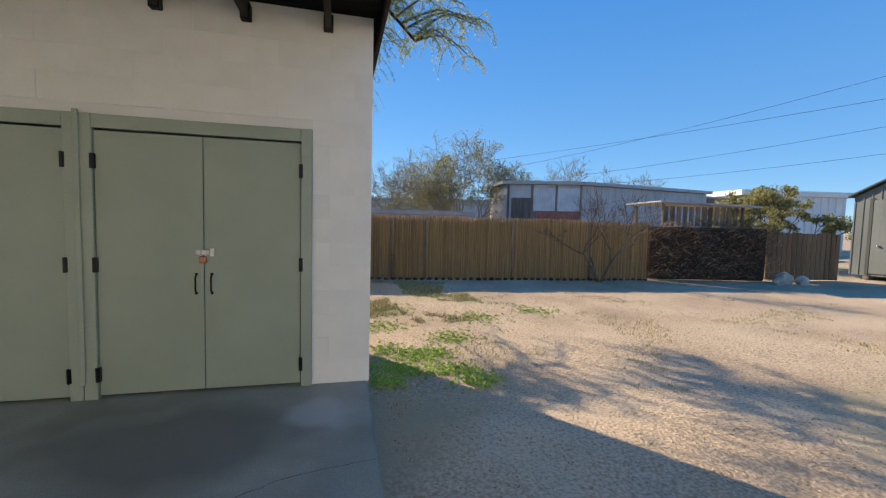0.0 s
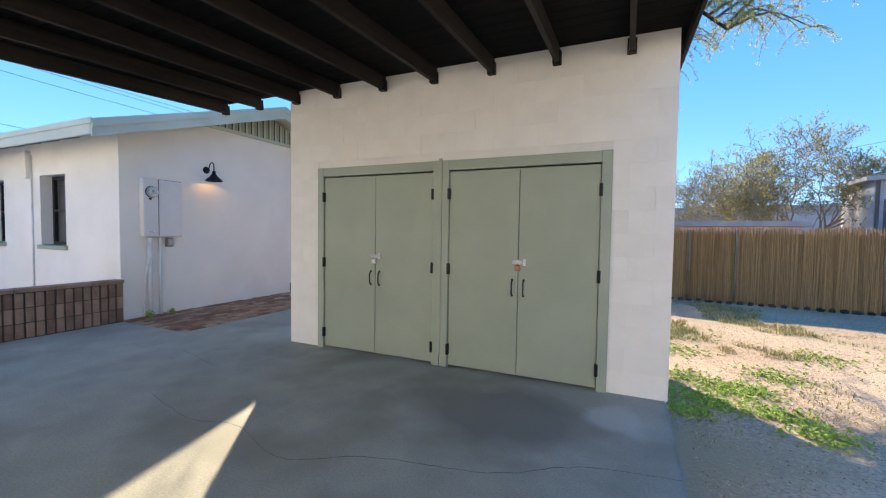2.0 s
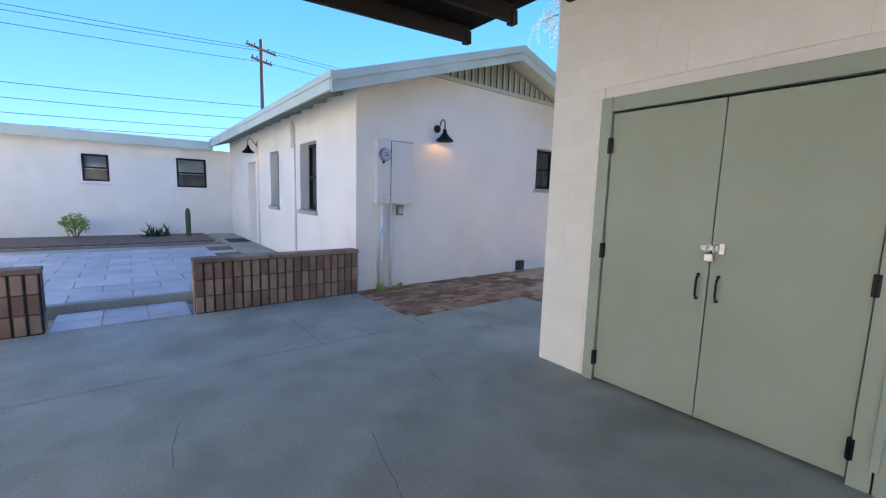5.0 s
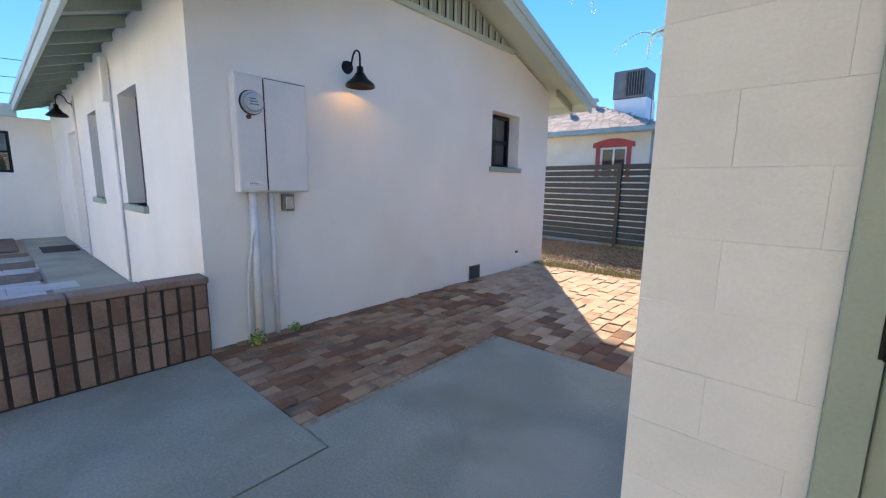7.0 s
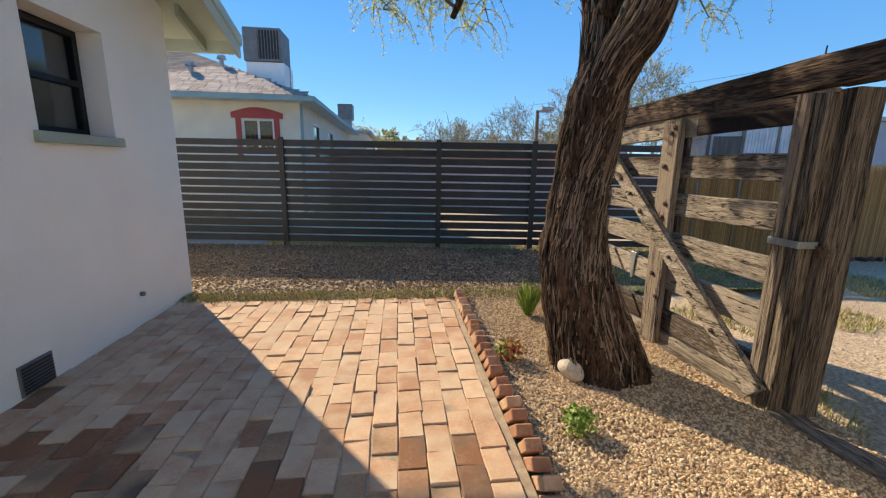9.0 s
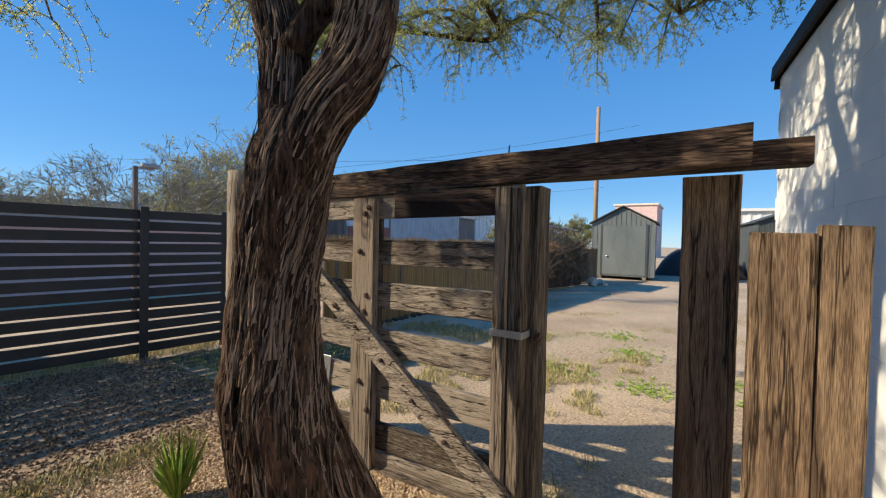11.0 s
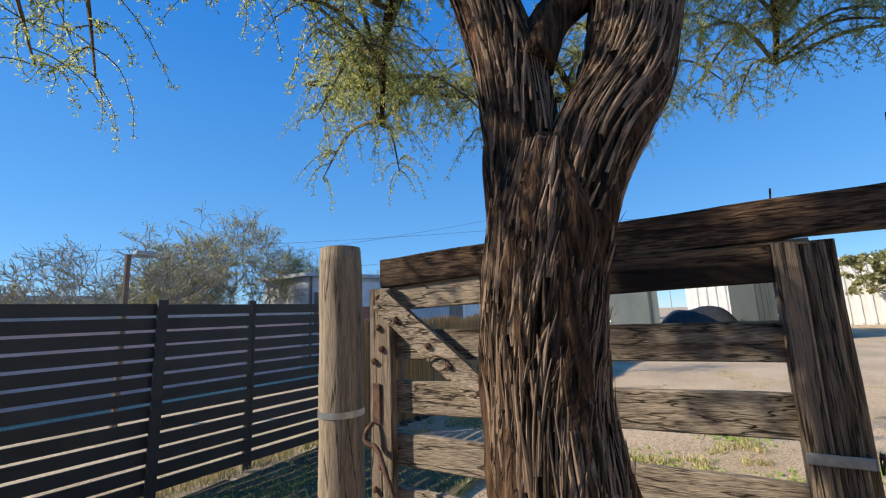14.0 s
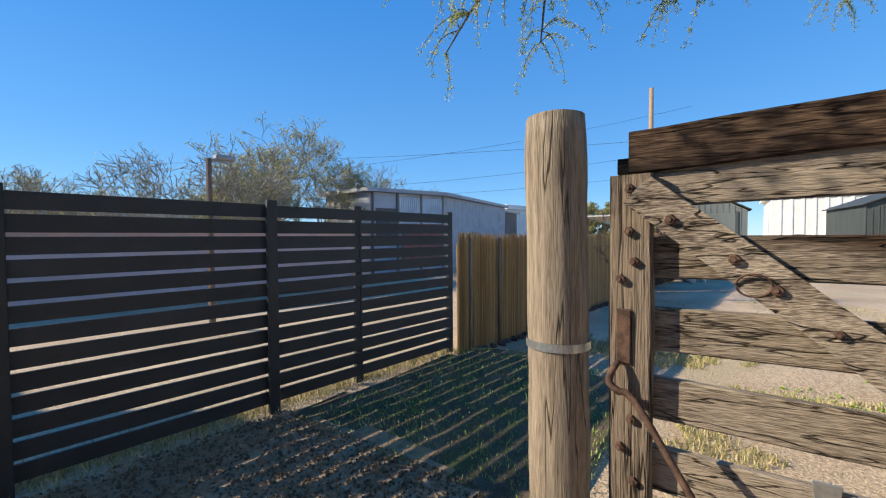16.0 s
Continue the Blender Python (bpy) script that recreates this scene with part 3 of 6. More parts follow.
# ---- the house ----
house = thing("house", "white stucco house with pale sage eaves", "house")
HX, HY0, HY1, RY = -3.10, -.26, 5.20, 2.47
RIDGE, PITCH, RAKE = 3.86, .325, -2.62
FLOOR = .1


def wall_with_holes(bm, u0, u1, z0, z1, holes, put):
    """Fills a wall's rectangle but for its holes. put(a, b, c, d) makes the box of a stretch."""
    us = sorted({u0, u1, *[h[0] for h in holes], *[h[1] for h in holes]})
    for a, b in zip(us, us[1:]):
        hs = sorted([h for h in holes if h[0] <= a + 1e-6 and h[1] >= b - 1e-6], key=lambda h: h[2])
        z = z0
        for h in hs:
            if h[2] > z: put(a, b, z, h[2])
            z = h[3]
        if z < z1: put(a, b, z, z1)


def under(y):
    return RIDGE - .10 - PITCH * abs(y - RY)


def build_house_walls():
    bm = bmesh.new()
    wall_with_holes(bm, HY0, HY1, -.1, 2.60, [(3.56, 4.28, 1.60, 2.38)], lambda a, b, c, d: box(bm, HX - .25, HX, a, b, c, d))
    bmesh.ops.remove_doubles(bm, verts=bm.verts, dist=1e-4)
    poly = [(HY0, 2.60), (HY1, 2.60), (HY1, under(HY1)), (RY, under(RY)), (HY0, under(HY0))]
    A = [bm.verts.new((HX, y, z)) for y, z in poly]
    B = [bm.verts.new((HX - .25, y, z)) for y, z in poly]
    bm.faces.new(A); bm.faces.new(B[::-1])
    for i in range(5):
        bm.faces.new((A[i - 1], A[i], B[i], B[i - 1])[::-1])
    part("wall_gable", bm, M["stucco"], house)
    bm = bmesh.new()
    wall_with_holes(bm, -11.7, HX - .251, -.1, under(HY0), [(-5.41, -4.60, 1.08, 2.26), (-7.36, -6.73, 1.09, 2.24), (-9.45, -8.60, .1, 2.12)],
                    lambda a, b, c, d: box(bm, a, b, HY0, HY0 + .25, c, d))
    bmesh.ops.remove_doubles(bm, verts=bm.verts, dist=1e-4)
    part("wall_front", bm, M["stucco"], house)
    bm = bmesh.new()
    wall_with_holes(bm, -14.0, HY0 - .001, -.1, 2.55, [(-3.66, -3.12, 1.53, 2.22), (-1.64, -.90, 1.45, 2.27)], lambda a, b, c, d: box(bm, -11.95, -11.7, a, b, c, d))
    bmesh.ops.remove_doubles(bm, verts=bm.verts, dist=1e-4)
    part("wall_wing", bm, M["stucco"], house)
    bbox("wall_back", M["stucco"], house, -11.95, HX - .26, HY1 - .25, HY1 - .001, -.1, under(HY1), 0)
    # unseen room walls, darkness put into their colour
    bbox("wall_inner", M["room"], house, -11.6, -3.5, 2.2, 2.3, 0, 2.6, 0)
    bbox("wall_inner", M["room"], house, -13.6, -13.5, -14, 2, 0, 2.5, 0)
    bbox("wall_far", M["stucco"], house, -14, -11.96, HY1 - .25, HY1 - .002, -.1, 2.5, 0)


build_house_walls()


def house_window(side, u0, u1, z0, z1, plane, depth, dark=True, sill=True, split=True, group="house windows"):
    """side: +1 faces +x at x = plane, -1 faces -y at y = plane. The frame sits depth behind the face."""
    w = new("window")
    w.parent, w["label"] = house, "black framed sash window in a deep white reveal"
    ms = M["black_metal"] if dark else M["white"]

    def bx(name, a, b, c, d, n0, n1, mat, bev=.003):
        bm = bmesh.new()
        if side > 0:
            box(bm, plane - n1, plane - n0, a, b, c, d, bev)
        else:
            box(bm, a, b, plane + n0, plane + n1, c, d, bev)
        return part(name, bm, mat, w)
    f = .05
    bx("frame", u0, u0 + f, z0, z1, depth, depth + .06, ms); bx("frame", u1 - f, u1, z0, z1, depth, depth + .06, ms)
    bx("frame", u0 + f, u1 - f, z0, z0 + f, depth, depth + .058, ms); bx("frame", u0 + f, u1 - f, z1 - f, z1, depth, depth + .058, ms)
    if split:
        zm = (z0 + z1) / 2
        bx("rail", u0 + f, u1 - f, zm - .022, zm + .022, depth - .004, depth + .05, ms)
    g = bx("pane", u0 + f, u1 - f, z0 + f, z1 - f, depth + .03, depth + .036, M["glass"], 0)
    g.visible_shadow = False
    bx("blind", u0 + f, u1 - f, z0 + (z1 - z0) * .45, z1 - f, depth + .09, depth + .1, M["blind"], 0)
    # dark sheet behind the pane in place of an unlit room
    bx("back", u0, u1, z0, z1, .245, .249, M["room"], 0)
    if sill:
        bx("sill", u0 - .05, u1 + .05, z0 - .075, z0 - .003, -.045, depth, M["sage_trim"] if side * plane > -5 else M["white"], .006)


house_window(1, 3.563, 4.277, 1.603, 2.377, HX, .18)
house_window(-1, -5.407, -4.603, 1.083, 2.257, HY0, .16)
house_window(-1, -7.357, -6.733, 1.093, 2.237, HY0, .16)
house_window(1, -3.657, -3.123, 1.533, 2.217, -11.7, .01, sill=True)
house_window(1, -1.637, -.903, 1.453, 2.267, -11.7, .01, sill=True)


def build_house_roof():
    e0, e1 = RY - 3.26, RY + 3.26
    for s, y_e in ((-1, e0), (1, e1)):
        bm = bmesh.new()
        zr, ze = RIDGE, RIDGE - PITCH * 3.26
        x0, x1 = -12.4, RAKE
        v = [bm.verts.new(p) for p in ((x0, RY, zr), (x1, RY, zr), (x1, y_e, ze), (x0, y_e, ze), (x0, RY, zr - .06), (x1, RY, zr - .06), (x1, y_e, ze - .06), (x0, y_e, ze - .06))]
        for q in ((0, 1, 2, 3), (7, 6, 5, 4), (0, 4, 5, 1), (1, 5, 6, 2), (2, 6, 7, 3), (3, 7, 4, 0)):
            bm.faces.new([v[i] for i in q])
        bmesh.ops.recalc_face_normals(bm, faces=bm.faces)
        part("roof", bm, M["sage_light"], house, "pale sage roof slope")
        bm = bmesh.new()
        for (d0, d1, h0, h1) in ((0, .035, -.215, .012), (.035, .055, -.09, .02)):
            m = [(RAKE + d0, RY, zr + h0), (RAKE + d1, RY, zr + h0), (RAKE + d1, RY, zr + h1), (RAKE + d0, RY, zr + h1)]
            n = [(p[0], y_e + s * .03, p[2] - PITCH * (3.29)) for p in m]
            a = [bm.verts.new(p) for p in m]; b = [bm.verts.new(p) for p in n]
            for i in range(4):
                bm.faces.new((a[i - 1], a[i], b[i], b[i - 1]))
            bm.faces.new(a); bm.faces.new(b[::-1])
        bmesh.ops.recalc_face_normals(bm, faces=bm.faces)
        part("rake_board", bm, M["sage_light"], house, "pale sage barge board")
        bm = bmesh.new()
        ya, yb = sorted((y_e, y_e + s * .035))
        box(bm, -11.3, RAKE - .002, ya, yb, ze - .19, ze + .012, .004)
        part("fascia", bm, M["sage_light"], house, "pale sage eaves board")
        bm = bmesh.new()
        ya, yb = sorted((y_e + s * .036, y_e + s * .052))
        box(bm, -11.3, RAKE + .05, ya, yb, ze - .06, ze + .02, .003)
        part("drip_edge", bm, M["sage_light"], house)
        for k in range(15):
            x = -2.95 - .6 * k
            bm = bmesh.new()
            for yy, w in ((HY0 + .02 if s < 0 else HY1 - .02, 1),):
                P = [(x - .02, yy, under(yy) + .035), (x + .02, yy, under(yy) + .035), (x + .02, y_e, ze - .062), (x - .02, y_e, ze - .062)]
                Q = [(p[0], p[1], p[2] - .11) for p in P]
                a = [bm.verts.new(p) for p in P]; b = [bm.verts.new(p) for p in Q]
                for i in range(4):
                    bm.faces.new((a[i - 1], a[i], b[i], b[i - 1]))
                bm.faces.new(a); bm.faces.new(b[::-1])
            bmesh.ops.recalc_face_normals(bm, faces=bm.faces)
            part("rafter_tail", bm, M["sage_trim"], house)
    # boards and battens in the gable's top
    bm = bmesh.new()
    zb = 3.26
    dy = (under(RY) - zb) / PITCH
    tri = [(RY - dy, zb), (RY + dy, zb), (RY, under(RY))]
    a = [bm.verts.new((HX + .004, y, z)) for y, z in tri]; b = [bm.verts.new((HX + .026, y, z)) for y, z in tri]
    bm.faces.new(a[::-1]); bm.faces.new(b)
    for i in range(3):
        bm.faces.new((a[i - 1], a[i], b[i], b[i - 1]))
    bmesh.ops.recalc_face_normals(bm, faces=bm.faces)
    part("gable_board", bm, M["sage_trim"], house, "sage boards in the gable")
    bbox("gable_ledge", M["sage_light"], house, HX + .004, HX + .05, RY - dy, RY + dy, zb - .05, zb + .01, .004)
    y = RY - dy + .12
    while y < RY + dy - .1:
        top = under(y) - .02
        if top > zb + .05:
            bbox("batten", M["joist"], house, HX + .027, HX + .034, y - .009, y + .009, zb + .012, top, .001)
            bbox("batten", M["sage_light"], house, HX + .027, HX + .045, y + .0095, y + .045, zb + .012, top, .002)
        y += .145
    # the wing's low roof
    bbox("wing_roof", M["sage_light"], house, -14.4, -11.38, -14.5, HY0 - .5, 2.62, 2.74, .01, "pale sage low roof")
    bbox("wing_fascia", M["sage_light"], house, -11.379, -11.34, -14.5, HY0 - .5, 2.52, 2.76, .004, "pale sage fascia")
    bbox("wing_soffit", M["white"], house, -11.7, -11.38, -14.5, HY0 - .5, 2.555, 2.615, .003)
    # front door in its recess
    d = bbox("door", M["white"], house, -9.43, -8.62, HY0 + .17, HY0 + .21, .12, 2.10, .004, "white panelled entrance door")
    # downpipes and conduits on the front wall
    for x, z0, z1, r in ((-5.66, .1, 2.62, .014), (-8.36, .1, 2.62, .012)):
        bm = bmesh.new()
        cyl(bm, (x, HY0 - r - .003, z0), (x, HY0 - r - .003, z1), r)
        part("conduit", bm, M["conduit"], house, smooth=True)
    bbox("conduit_cover", M["stucco"], house, -5.80, -5.70, HY0 - .08, HY0, 2.22, 2.70, .01)


build_house_roof()


def wall_lamp(x, y, z, yaw):
    lamp = thing("wall_lamp", "black gooseneck barn lamp, lit, on a white wall", "lamp", "barn lamps", at=(x, y, z, yaw))
    bm = bmesh.new()
    cyl(bm, (0, 0, 0), (0, -.022, 0), .062, .056, 20)
    part("backplate", bm, M["black_metal"], lamp, smooth=False)
    bm = bmesh.new()
    P, R = smooth_path([(0, -.02, 0), (0, -.07, .02), (0, -.10, .09), (0, -.15, .125), (0, -.20, .09), (0, -.205, .0), (0, -.205, -.05)], [.009] * 7, .02)
    tube(bm, P, R, 8)
    part("arm", bm, M["black_metal"], lamp, smooth=True)
    bm = bmesh.new()
    prof = [(.030, -.03), (.032, -.085), (.046, -.09), (.048, -.10), (.062, -.115), (.075, -.135), (.125, -.175), (.138, -.20), (.138, -.208), (.130, -.204), (.118, -.176), (.07, -.138), (.03, -.11)]
    rings = []
    for r, z in prof:
        rings.append([bm.verts.new((r * math.cos(2 * math.pi * k / 24), -.205 + r * math.sin(2 * math.pi * k / 24), z)) for k in range(24)])
    for A, B in zip(rings, rings[1:]):
        for k in range(24):
            bm.faces.new((A[k], A[(k + 1) % 24], B[(k + 1) % 24], B[k]))
    bm.faces.new(rings[0]); bm.faces.new(rings[-1])
    bmesh.ops.recalc_face_normals(bm, faces=bm.faces)
    part("shade", bm, M["black_metal"], lamp, "black dome shade", True)
    bm = bmesh.new()
    bmesh.ops.create_uvsphere(bm, u_segments=12, v_segments=8, radius=.026, matrix=Matrix.Translation((0, -.205, -.150)))
    part("bulb", bm, M["bulb"], lamp, "glowing warm bulb", True)
    return lamp


wall_lamp(HX, 1.12, 2.44, 90)
wall_lamp(-8.45, HY0, 2.50, 0)


def meter_box():
    ob = thing("meter_cabinet", "white painted electric meter cabinet on the stucco wall", "meter")
    x1 = HX + .10
    bbox("box", M["meter"], ob, HX, x1, .01, .61, 1.255, 2.17, .006)
    bbox("cover", M["meter"], ob, x1 + .001, x1 + .010, .245, .600, 1.27, 2.155, .003)
    bbox("cover", M["meter"], ob, x1 + .001, x1 + .007, .02, .232, 1.27, 2.155, .003)
    # thin dark strips draw the shade lines beside and above the covers
    bbox("cover_gap", M["ac_dark"], ob, x1 + .0005, x1 + .003, .233, .244, 1.27, 2.155, 0, "dark strip standing for shade in the gap between the covers")
    bbox("cover_gap", M["ac_dark"], ob, x1 + .0005, x1 + .004, .245, .600, 2.156, 2.161, 0)
    bbox("label_plate", M["white"], ob, x1 + .008, x1 + .010, .06, .19, 1.30, 1.35, .001)
    for k in range(3):
        bbox("label_line", M["ac"], ob, x1 + .0105, x1 + .0115, .085, .18 - .02 * k, 1.312 + .012 * k, 1.316 + .012 * k, 0)
    c = Vector((x1 + .007, .135, 1.955))
    bm = bmesh.new()
    cyl(bm, c, c + Vector((.028, 0, 0)), .088, .088, 28)
    part("meter_ring", bm, M["steel"], ob, "steel meter ring")
    bm = bmesh.new()
    cyl(bm, c + Vector((-.006, 0, 0)), c + Vector((.012, 0, 0)), .097, .094, 28)
    part("meter_socket", bm, M["black_metal"], ob, "dark meter socket rim")
    bm = bmesh.new()
    bmesh.ops.create_uvsphere(bm, u_segments=24, v_segments=12, radius=.078, matrix=Matrix.Translation(c + Vector((.035, 0, 0))) @ Matrix.Diagonal((.75, 1, 1, 1)))
    g = part("meter_glass", bm, M["glass"], ob, "clear meter dome", True)
    g.visible_shadow = False
    bm = bmesh.new()
    cyl(bm, c + Vector((.02, 0, 0)), c + Vector((.05, 0, 0)), .06, .06, 24)
    part("meter_dial", bm, M["white"], ob)
    for k in range(3):
        bbox("dial_line", M["ac"], ob, c.x + .0505, c.x + .052, .105, .165 - .01 * k, 1.935 + .018 * k, 1.942 + .018 * k, 0)
    bm = bmesh.new()
    cyl(bm, c + Vector((.004, -.03, -.11)), c + Vector((.02, -.03, -.11)), .018, .018, 10)
    part("seal", bm, M["rust"], ob)
    for y, r in ((.130, .034), (.290, .022)):
        bm = bmesh.new()
        cyl(bm, (HX + r + .012, y, -.05), (HX + r + .012, y, 1.26), r, r, 14)
        part("conduit", bm, M["conduit"], ob, "white painted conduit", True)
    bm = bmesh.new()
    P, R = smooth_path([(HX + .03, .045, .0), (HX + .03, .05, .4), (HX + .05, .085, .75), (HX + .075, .12, .95)], [.014] * 4)
    tube(bm, P, R, 8)
    part("loose_cable", bm, M["conduit"], ob, smooth=True)
    s = thing("outdoor_socket", "small grey outdoor socket box below the meter", "socket")
    bbox("socket_box", M["ac"], s, HX, HX + .06, .39, .49, 1.09, 1.235, .006)
    bbox("socket_cover", M["steel"], s, HX + .061, HX + .072, .405, .475, 1.11, 1.215, .004)
    v = thing("wall_vent", "dark metal foundation vent in the white wall", "vent")
    bbox("frame", M["ac"], v, HX, HX + .012, 3.10, 3.35, .0, .20, .003)
    for k in range(8):
        bbox("slat", M["ac_dark"], v, HX + .0125, HX + .018, 3.115, 3.335, .015 + .022 * k, .03 + .022 * k, .001)
    f = thing("wall_fitting", "small plastic cable fitting on the wall", "fitting")
    bm = bmesh.new(); cyl(bm, (HX, 4.33, .27), (HX + .03, 4.33, .27), .02)
    part("fitting_body", bm, M["ac"], f)


meter_box()

# ---- low planter walls and raised patio ----
def planter_wall(y0, y1):
    w = thing("planter_wall", "low brown brick wall with deep upright joints", "wall", "low garden walls")
    xb, xf, h = -3.17, -2.985, .57
    # core carries that painted shadow behind the proud bricks
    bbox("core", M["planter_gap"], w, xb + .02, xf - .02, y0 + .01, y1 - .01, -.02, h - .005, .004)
    n = max(1, round((y1 - y0) / .10))
    p = (y1 - y0) / n
    bm = bmesh.new(); box(bm, -.035, .0, .006, p - .016, .004, h / 3 - .006, .005)
    ref = part("brick", bm, M["planter_brick"], w); first = True
    for r in range(3):
        for k in range(n):
            m = (xf + random.uniform(-.004, .003), y0 + p * k, r * h / 3)
            if first:
                ref.matrix_basis = Matrix.Translation(m); first = False
            else:
                share("brick", ref, w, m, (0, 0, random.uniform(-.03, .03)))
    for xa, xc in ((xb, xb + .019),):
        for r in range(3):
            bbox("back_course", M["planter_brick"], w, xa, xc, y0, y1, r * h / 3 + .004, (r + 1) * h / 3 - .004, .004)
    for r in range(3):
        for yy in (y0, y1):
            bbox("end_brick", M["planter_brick"], w, xb + .022, xf - .037, yy - .004, yy + .004, r * h / 3 + .004, (r + 1) * h / 3 - .004, .002)
    y = y0 - .01
    while y < y1 - .02:
        e = min(y + .40, y1 + .01)
        bbox("cap", M["planter_brick"], w, xb - .008, xf + .008, y + .002, e - .002, h, h + .05, .008)
        y = e


planter_wall(-2.26, -.275)
planter_wall(-7.4, -3.48)


def raised_patio():
    ob = thing("raised_patio", "pale grey paved raised patio before the house", "patio", kind="structure")
    bbox("base", M["joint"], ob, -11.69, -3.74, -12, HY0 - .002, -.2, .083, 0)
    bbox("landing_base", M["joint"], ob, -3.735, -3.0, -3.47, -2.27, -.2, -.012, 0)
    bbox("step_riser", M["concrete"], ob, -3.76, -3.70, -12, HY0 - .01, -.1, .098, .006, "concrete step edge")
    bbox("walk", M["concrete"], ob, -11.65, -3.77, -.95, HY0 - .006, .06, .101, .006, "concrete walk along the wall")
    bbox("bed_edge", M["concrete"], ob, -8.9, -8.45, -12, -.96, .06, .100, .006)
    made = {}

    def paver(x0, y0, w, d, z):
        k = (w, d)
        if k not in made:
            bm = bmesh.new(); box(bm, 0, w - .008, 0, d - .008, -.04, 0, .004)
            made[k] = part("paver", bm, M["concrete_pale"], ob)
            made[k].matrix_basis = Matrix.Translation((x0, y0, z))
        else:
            share("paver", made[k], ob, (x0, y0, z + random.uniform(-.002, .002)))
    for i in range(11):
        for j in range(18):
            x, y = -3.78 - .42 * (i + 1), -1.0 - .60 * (j + 1) + (.3 if i % 2 else 0)
            if -7.3 < x < -6.6 and y > -1.6:
                continue
            paver(x, y, .42, .60, .10)
    for i in range(2):
        for j in range(3):
            paver(-3.68 + .34 * i, -3.46 + .39 * j, .34, .39, .002)
    bed = bbox("planting_bed", M["mulch"], ob, -11.68, -9.6, -12, -1.05, .085, .125, .02, "brown planting bed")
    bbox("gravel_strip", M["mulch"], ob, -9.3, -8.92, -12, -.98, .085, .106, .01)
    for x in (-7.2, -8.3):
        bbox("gravel_square", M["mulch"], ob, x, x + .62, -1.45, -.97, .085, .108, .01)
    mat = thing("door_mat", "dark door mat on the concrete walk", "mat")
    bbox("mat_body", M["mat"], mat, -9.9, -9.1, -.80, -.32, .102, .115, .004)


raised_patio()


def leafy(bm, c, r, n, size, rng, up=.4):
    for _ in range(n):
        d = Vector((rng.gauss(0, 1), rng.gauss(0, 1), rng.gauss(0, .8) + up)).normalized()
        p = Vector(c) + d * r * rng.random() ** .5
        a = Vector((rng.gauss(0, 1), rng.gauss(0, 1), rng.gauss(0, 1))).normalized()
        b = a.cross(d).normalized()
        s = size * rng.uniform(.6, 1.3)
        vs = [bm.verts.new(p + v) for v in (-b * s * .35, a * s * .5 - b * s * 0.0 + d * s * .2, b * s * .35, -a * s * .5)]
        bm.faces.new(vs)


def patio_plants():
    rng = random.Random(3)
    s = thing("shrub", "small sparse green shrub in the planting bed", "shrub")
    bm = bmesh.new()
    for k in range(7):
        a = rng.uniform(0, 6.28)
        cyl(bm, (-11.1, -3.83, .1), (-11.1 + .22 * math.cos(a), -3.83 + .22 * math.sin(a), .1 + rng.uniform(.35, .55)), .012, .005, 5)
    part("stem", bm, M["twig"], s)
    bm = bmesh.new()
    leafy(bm, (-11.1, -3.83, .45), .30, 420, .07, rng)
    part("leaves", bm, M["greenleaf"], s)
    a = thing("agave", "spiky dark green agave clump in the bed", "plant")
    bm = bmesh.new()
    for k in range(46):
        t, e = rng.uniform(0, 6.28), rng.uniform(.25, 1.2)
        L = rng.uniform(.28, .5)
        d = Vector((math.cos(t) * math.cos(e), math.sin(t) * math.cos(e), math.sin(e)))
        o = Vector((-11.0 + rng.uniform(-.1, .1), -2.2 + rng.uniform(-.3, .3), .11))
        w = d.cross(Vector((0, 0, 1))).normalized() * .03
        v = [bm.verts.new(o - w), bm.verts.new(o + w), bm.verts.new(o + d * L * .5 + w * .9 + Vector((0, 0, .01))), bm.verts.new(o + d * L), bm.verts.new(o + d * L * .5 - w * .9)]
        bm.faces.new(v)
    part("leaves", bm, M["cactus"], a)
    c = thing("cactus", "single upright columnar cactus in the bed", "cactus")
    bm = bmesh.new()
    rings = []
    for k in range(12):
        z, r = .1 + .78 * k / 11, .055 * (1 if k < 10 else (.85 if k == 10 else .35))
        rings.append([bm.verts.new((-10.9 + (r * (1 + .16 * (j % 2))) * math.cos(math.pi * j / 10), -1.5 + (r * (1 + .16 * (j % 2))) * math.sin(math.pi * j / 10), z)) for j in range(20)])
    for A, B in zip(rings, rings[1:]):
        for j in range(20):
            bm.faces.new((A[j], A[(j + 1) % 20], B[(j + 1) % 20], B[j]))
    bm.faces.new(rings[-1])
    part("cactus_body", bm, M["cactus"], c)


patio_plants()


# ---- dark slat fence ----
FA, FB = Vector((-6.2, 8.62, 0)), Vector((4.06, 7.395, 0))
FD = (FB - FA).normalized()
FN = Vector((FD.y, -FD.x, 0))   # towards the yard


def slat_fence():
    f = thing("slat_fence", "black painted horizontal slat fence", "fence")
    m = Matrix(((FD.x, -FN.x, 0, FA.x), (FD.y, -FN.y, 0, FA.y), (0, 0, 1, -.05), (0, 0, 0, 1)))
    f.matrix_basis = m
    L = (FB - FA).length
    posts = [0.03, 3.37, 6.13, 7.80, 8.78, L - .03]
    for s in posts:
        back = .071 if s > 8 else 0
        bbox("post", M["black_fence"], f, s - .045, s + .045, back - .06, back - .012, 0, 1.925, .004)
    for a, b in zip(posts, posts[1:]):
        for k in range(13):
            z = .085 + .1405 * k
            bbox("slat", M["black_fence"], f, a + .002, b - .002, -.011, .009, z + random.uniform(-.003, .003), z + .113 + random.uniform(-.003, .003), .002)


slat_fence()


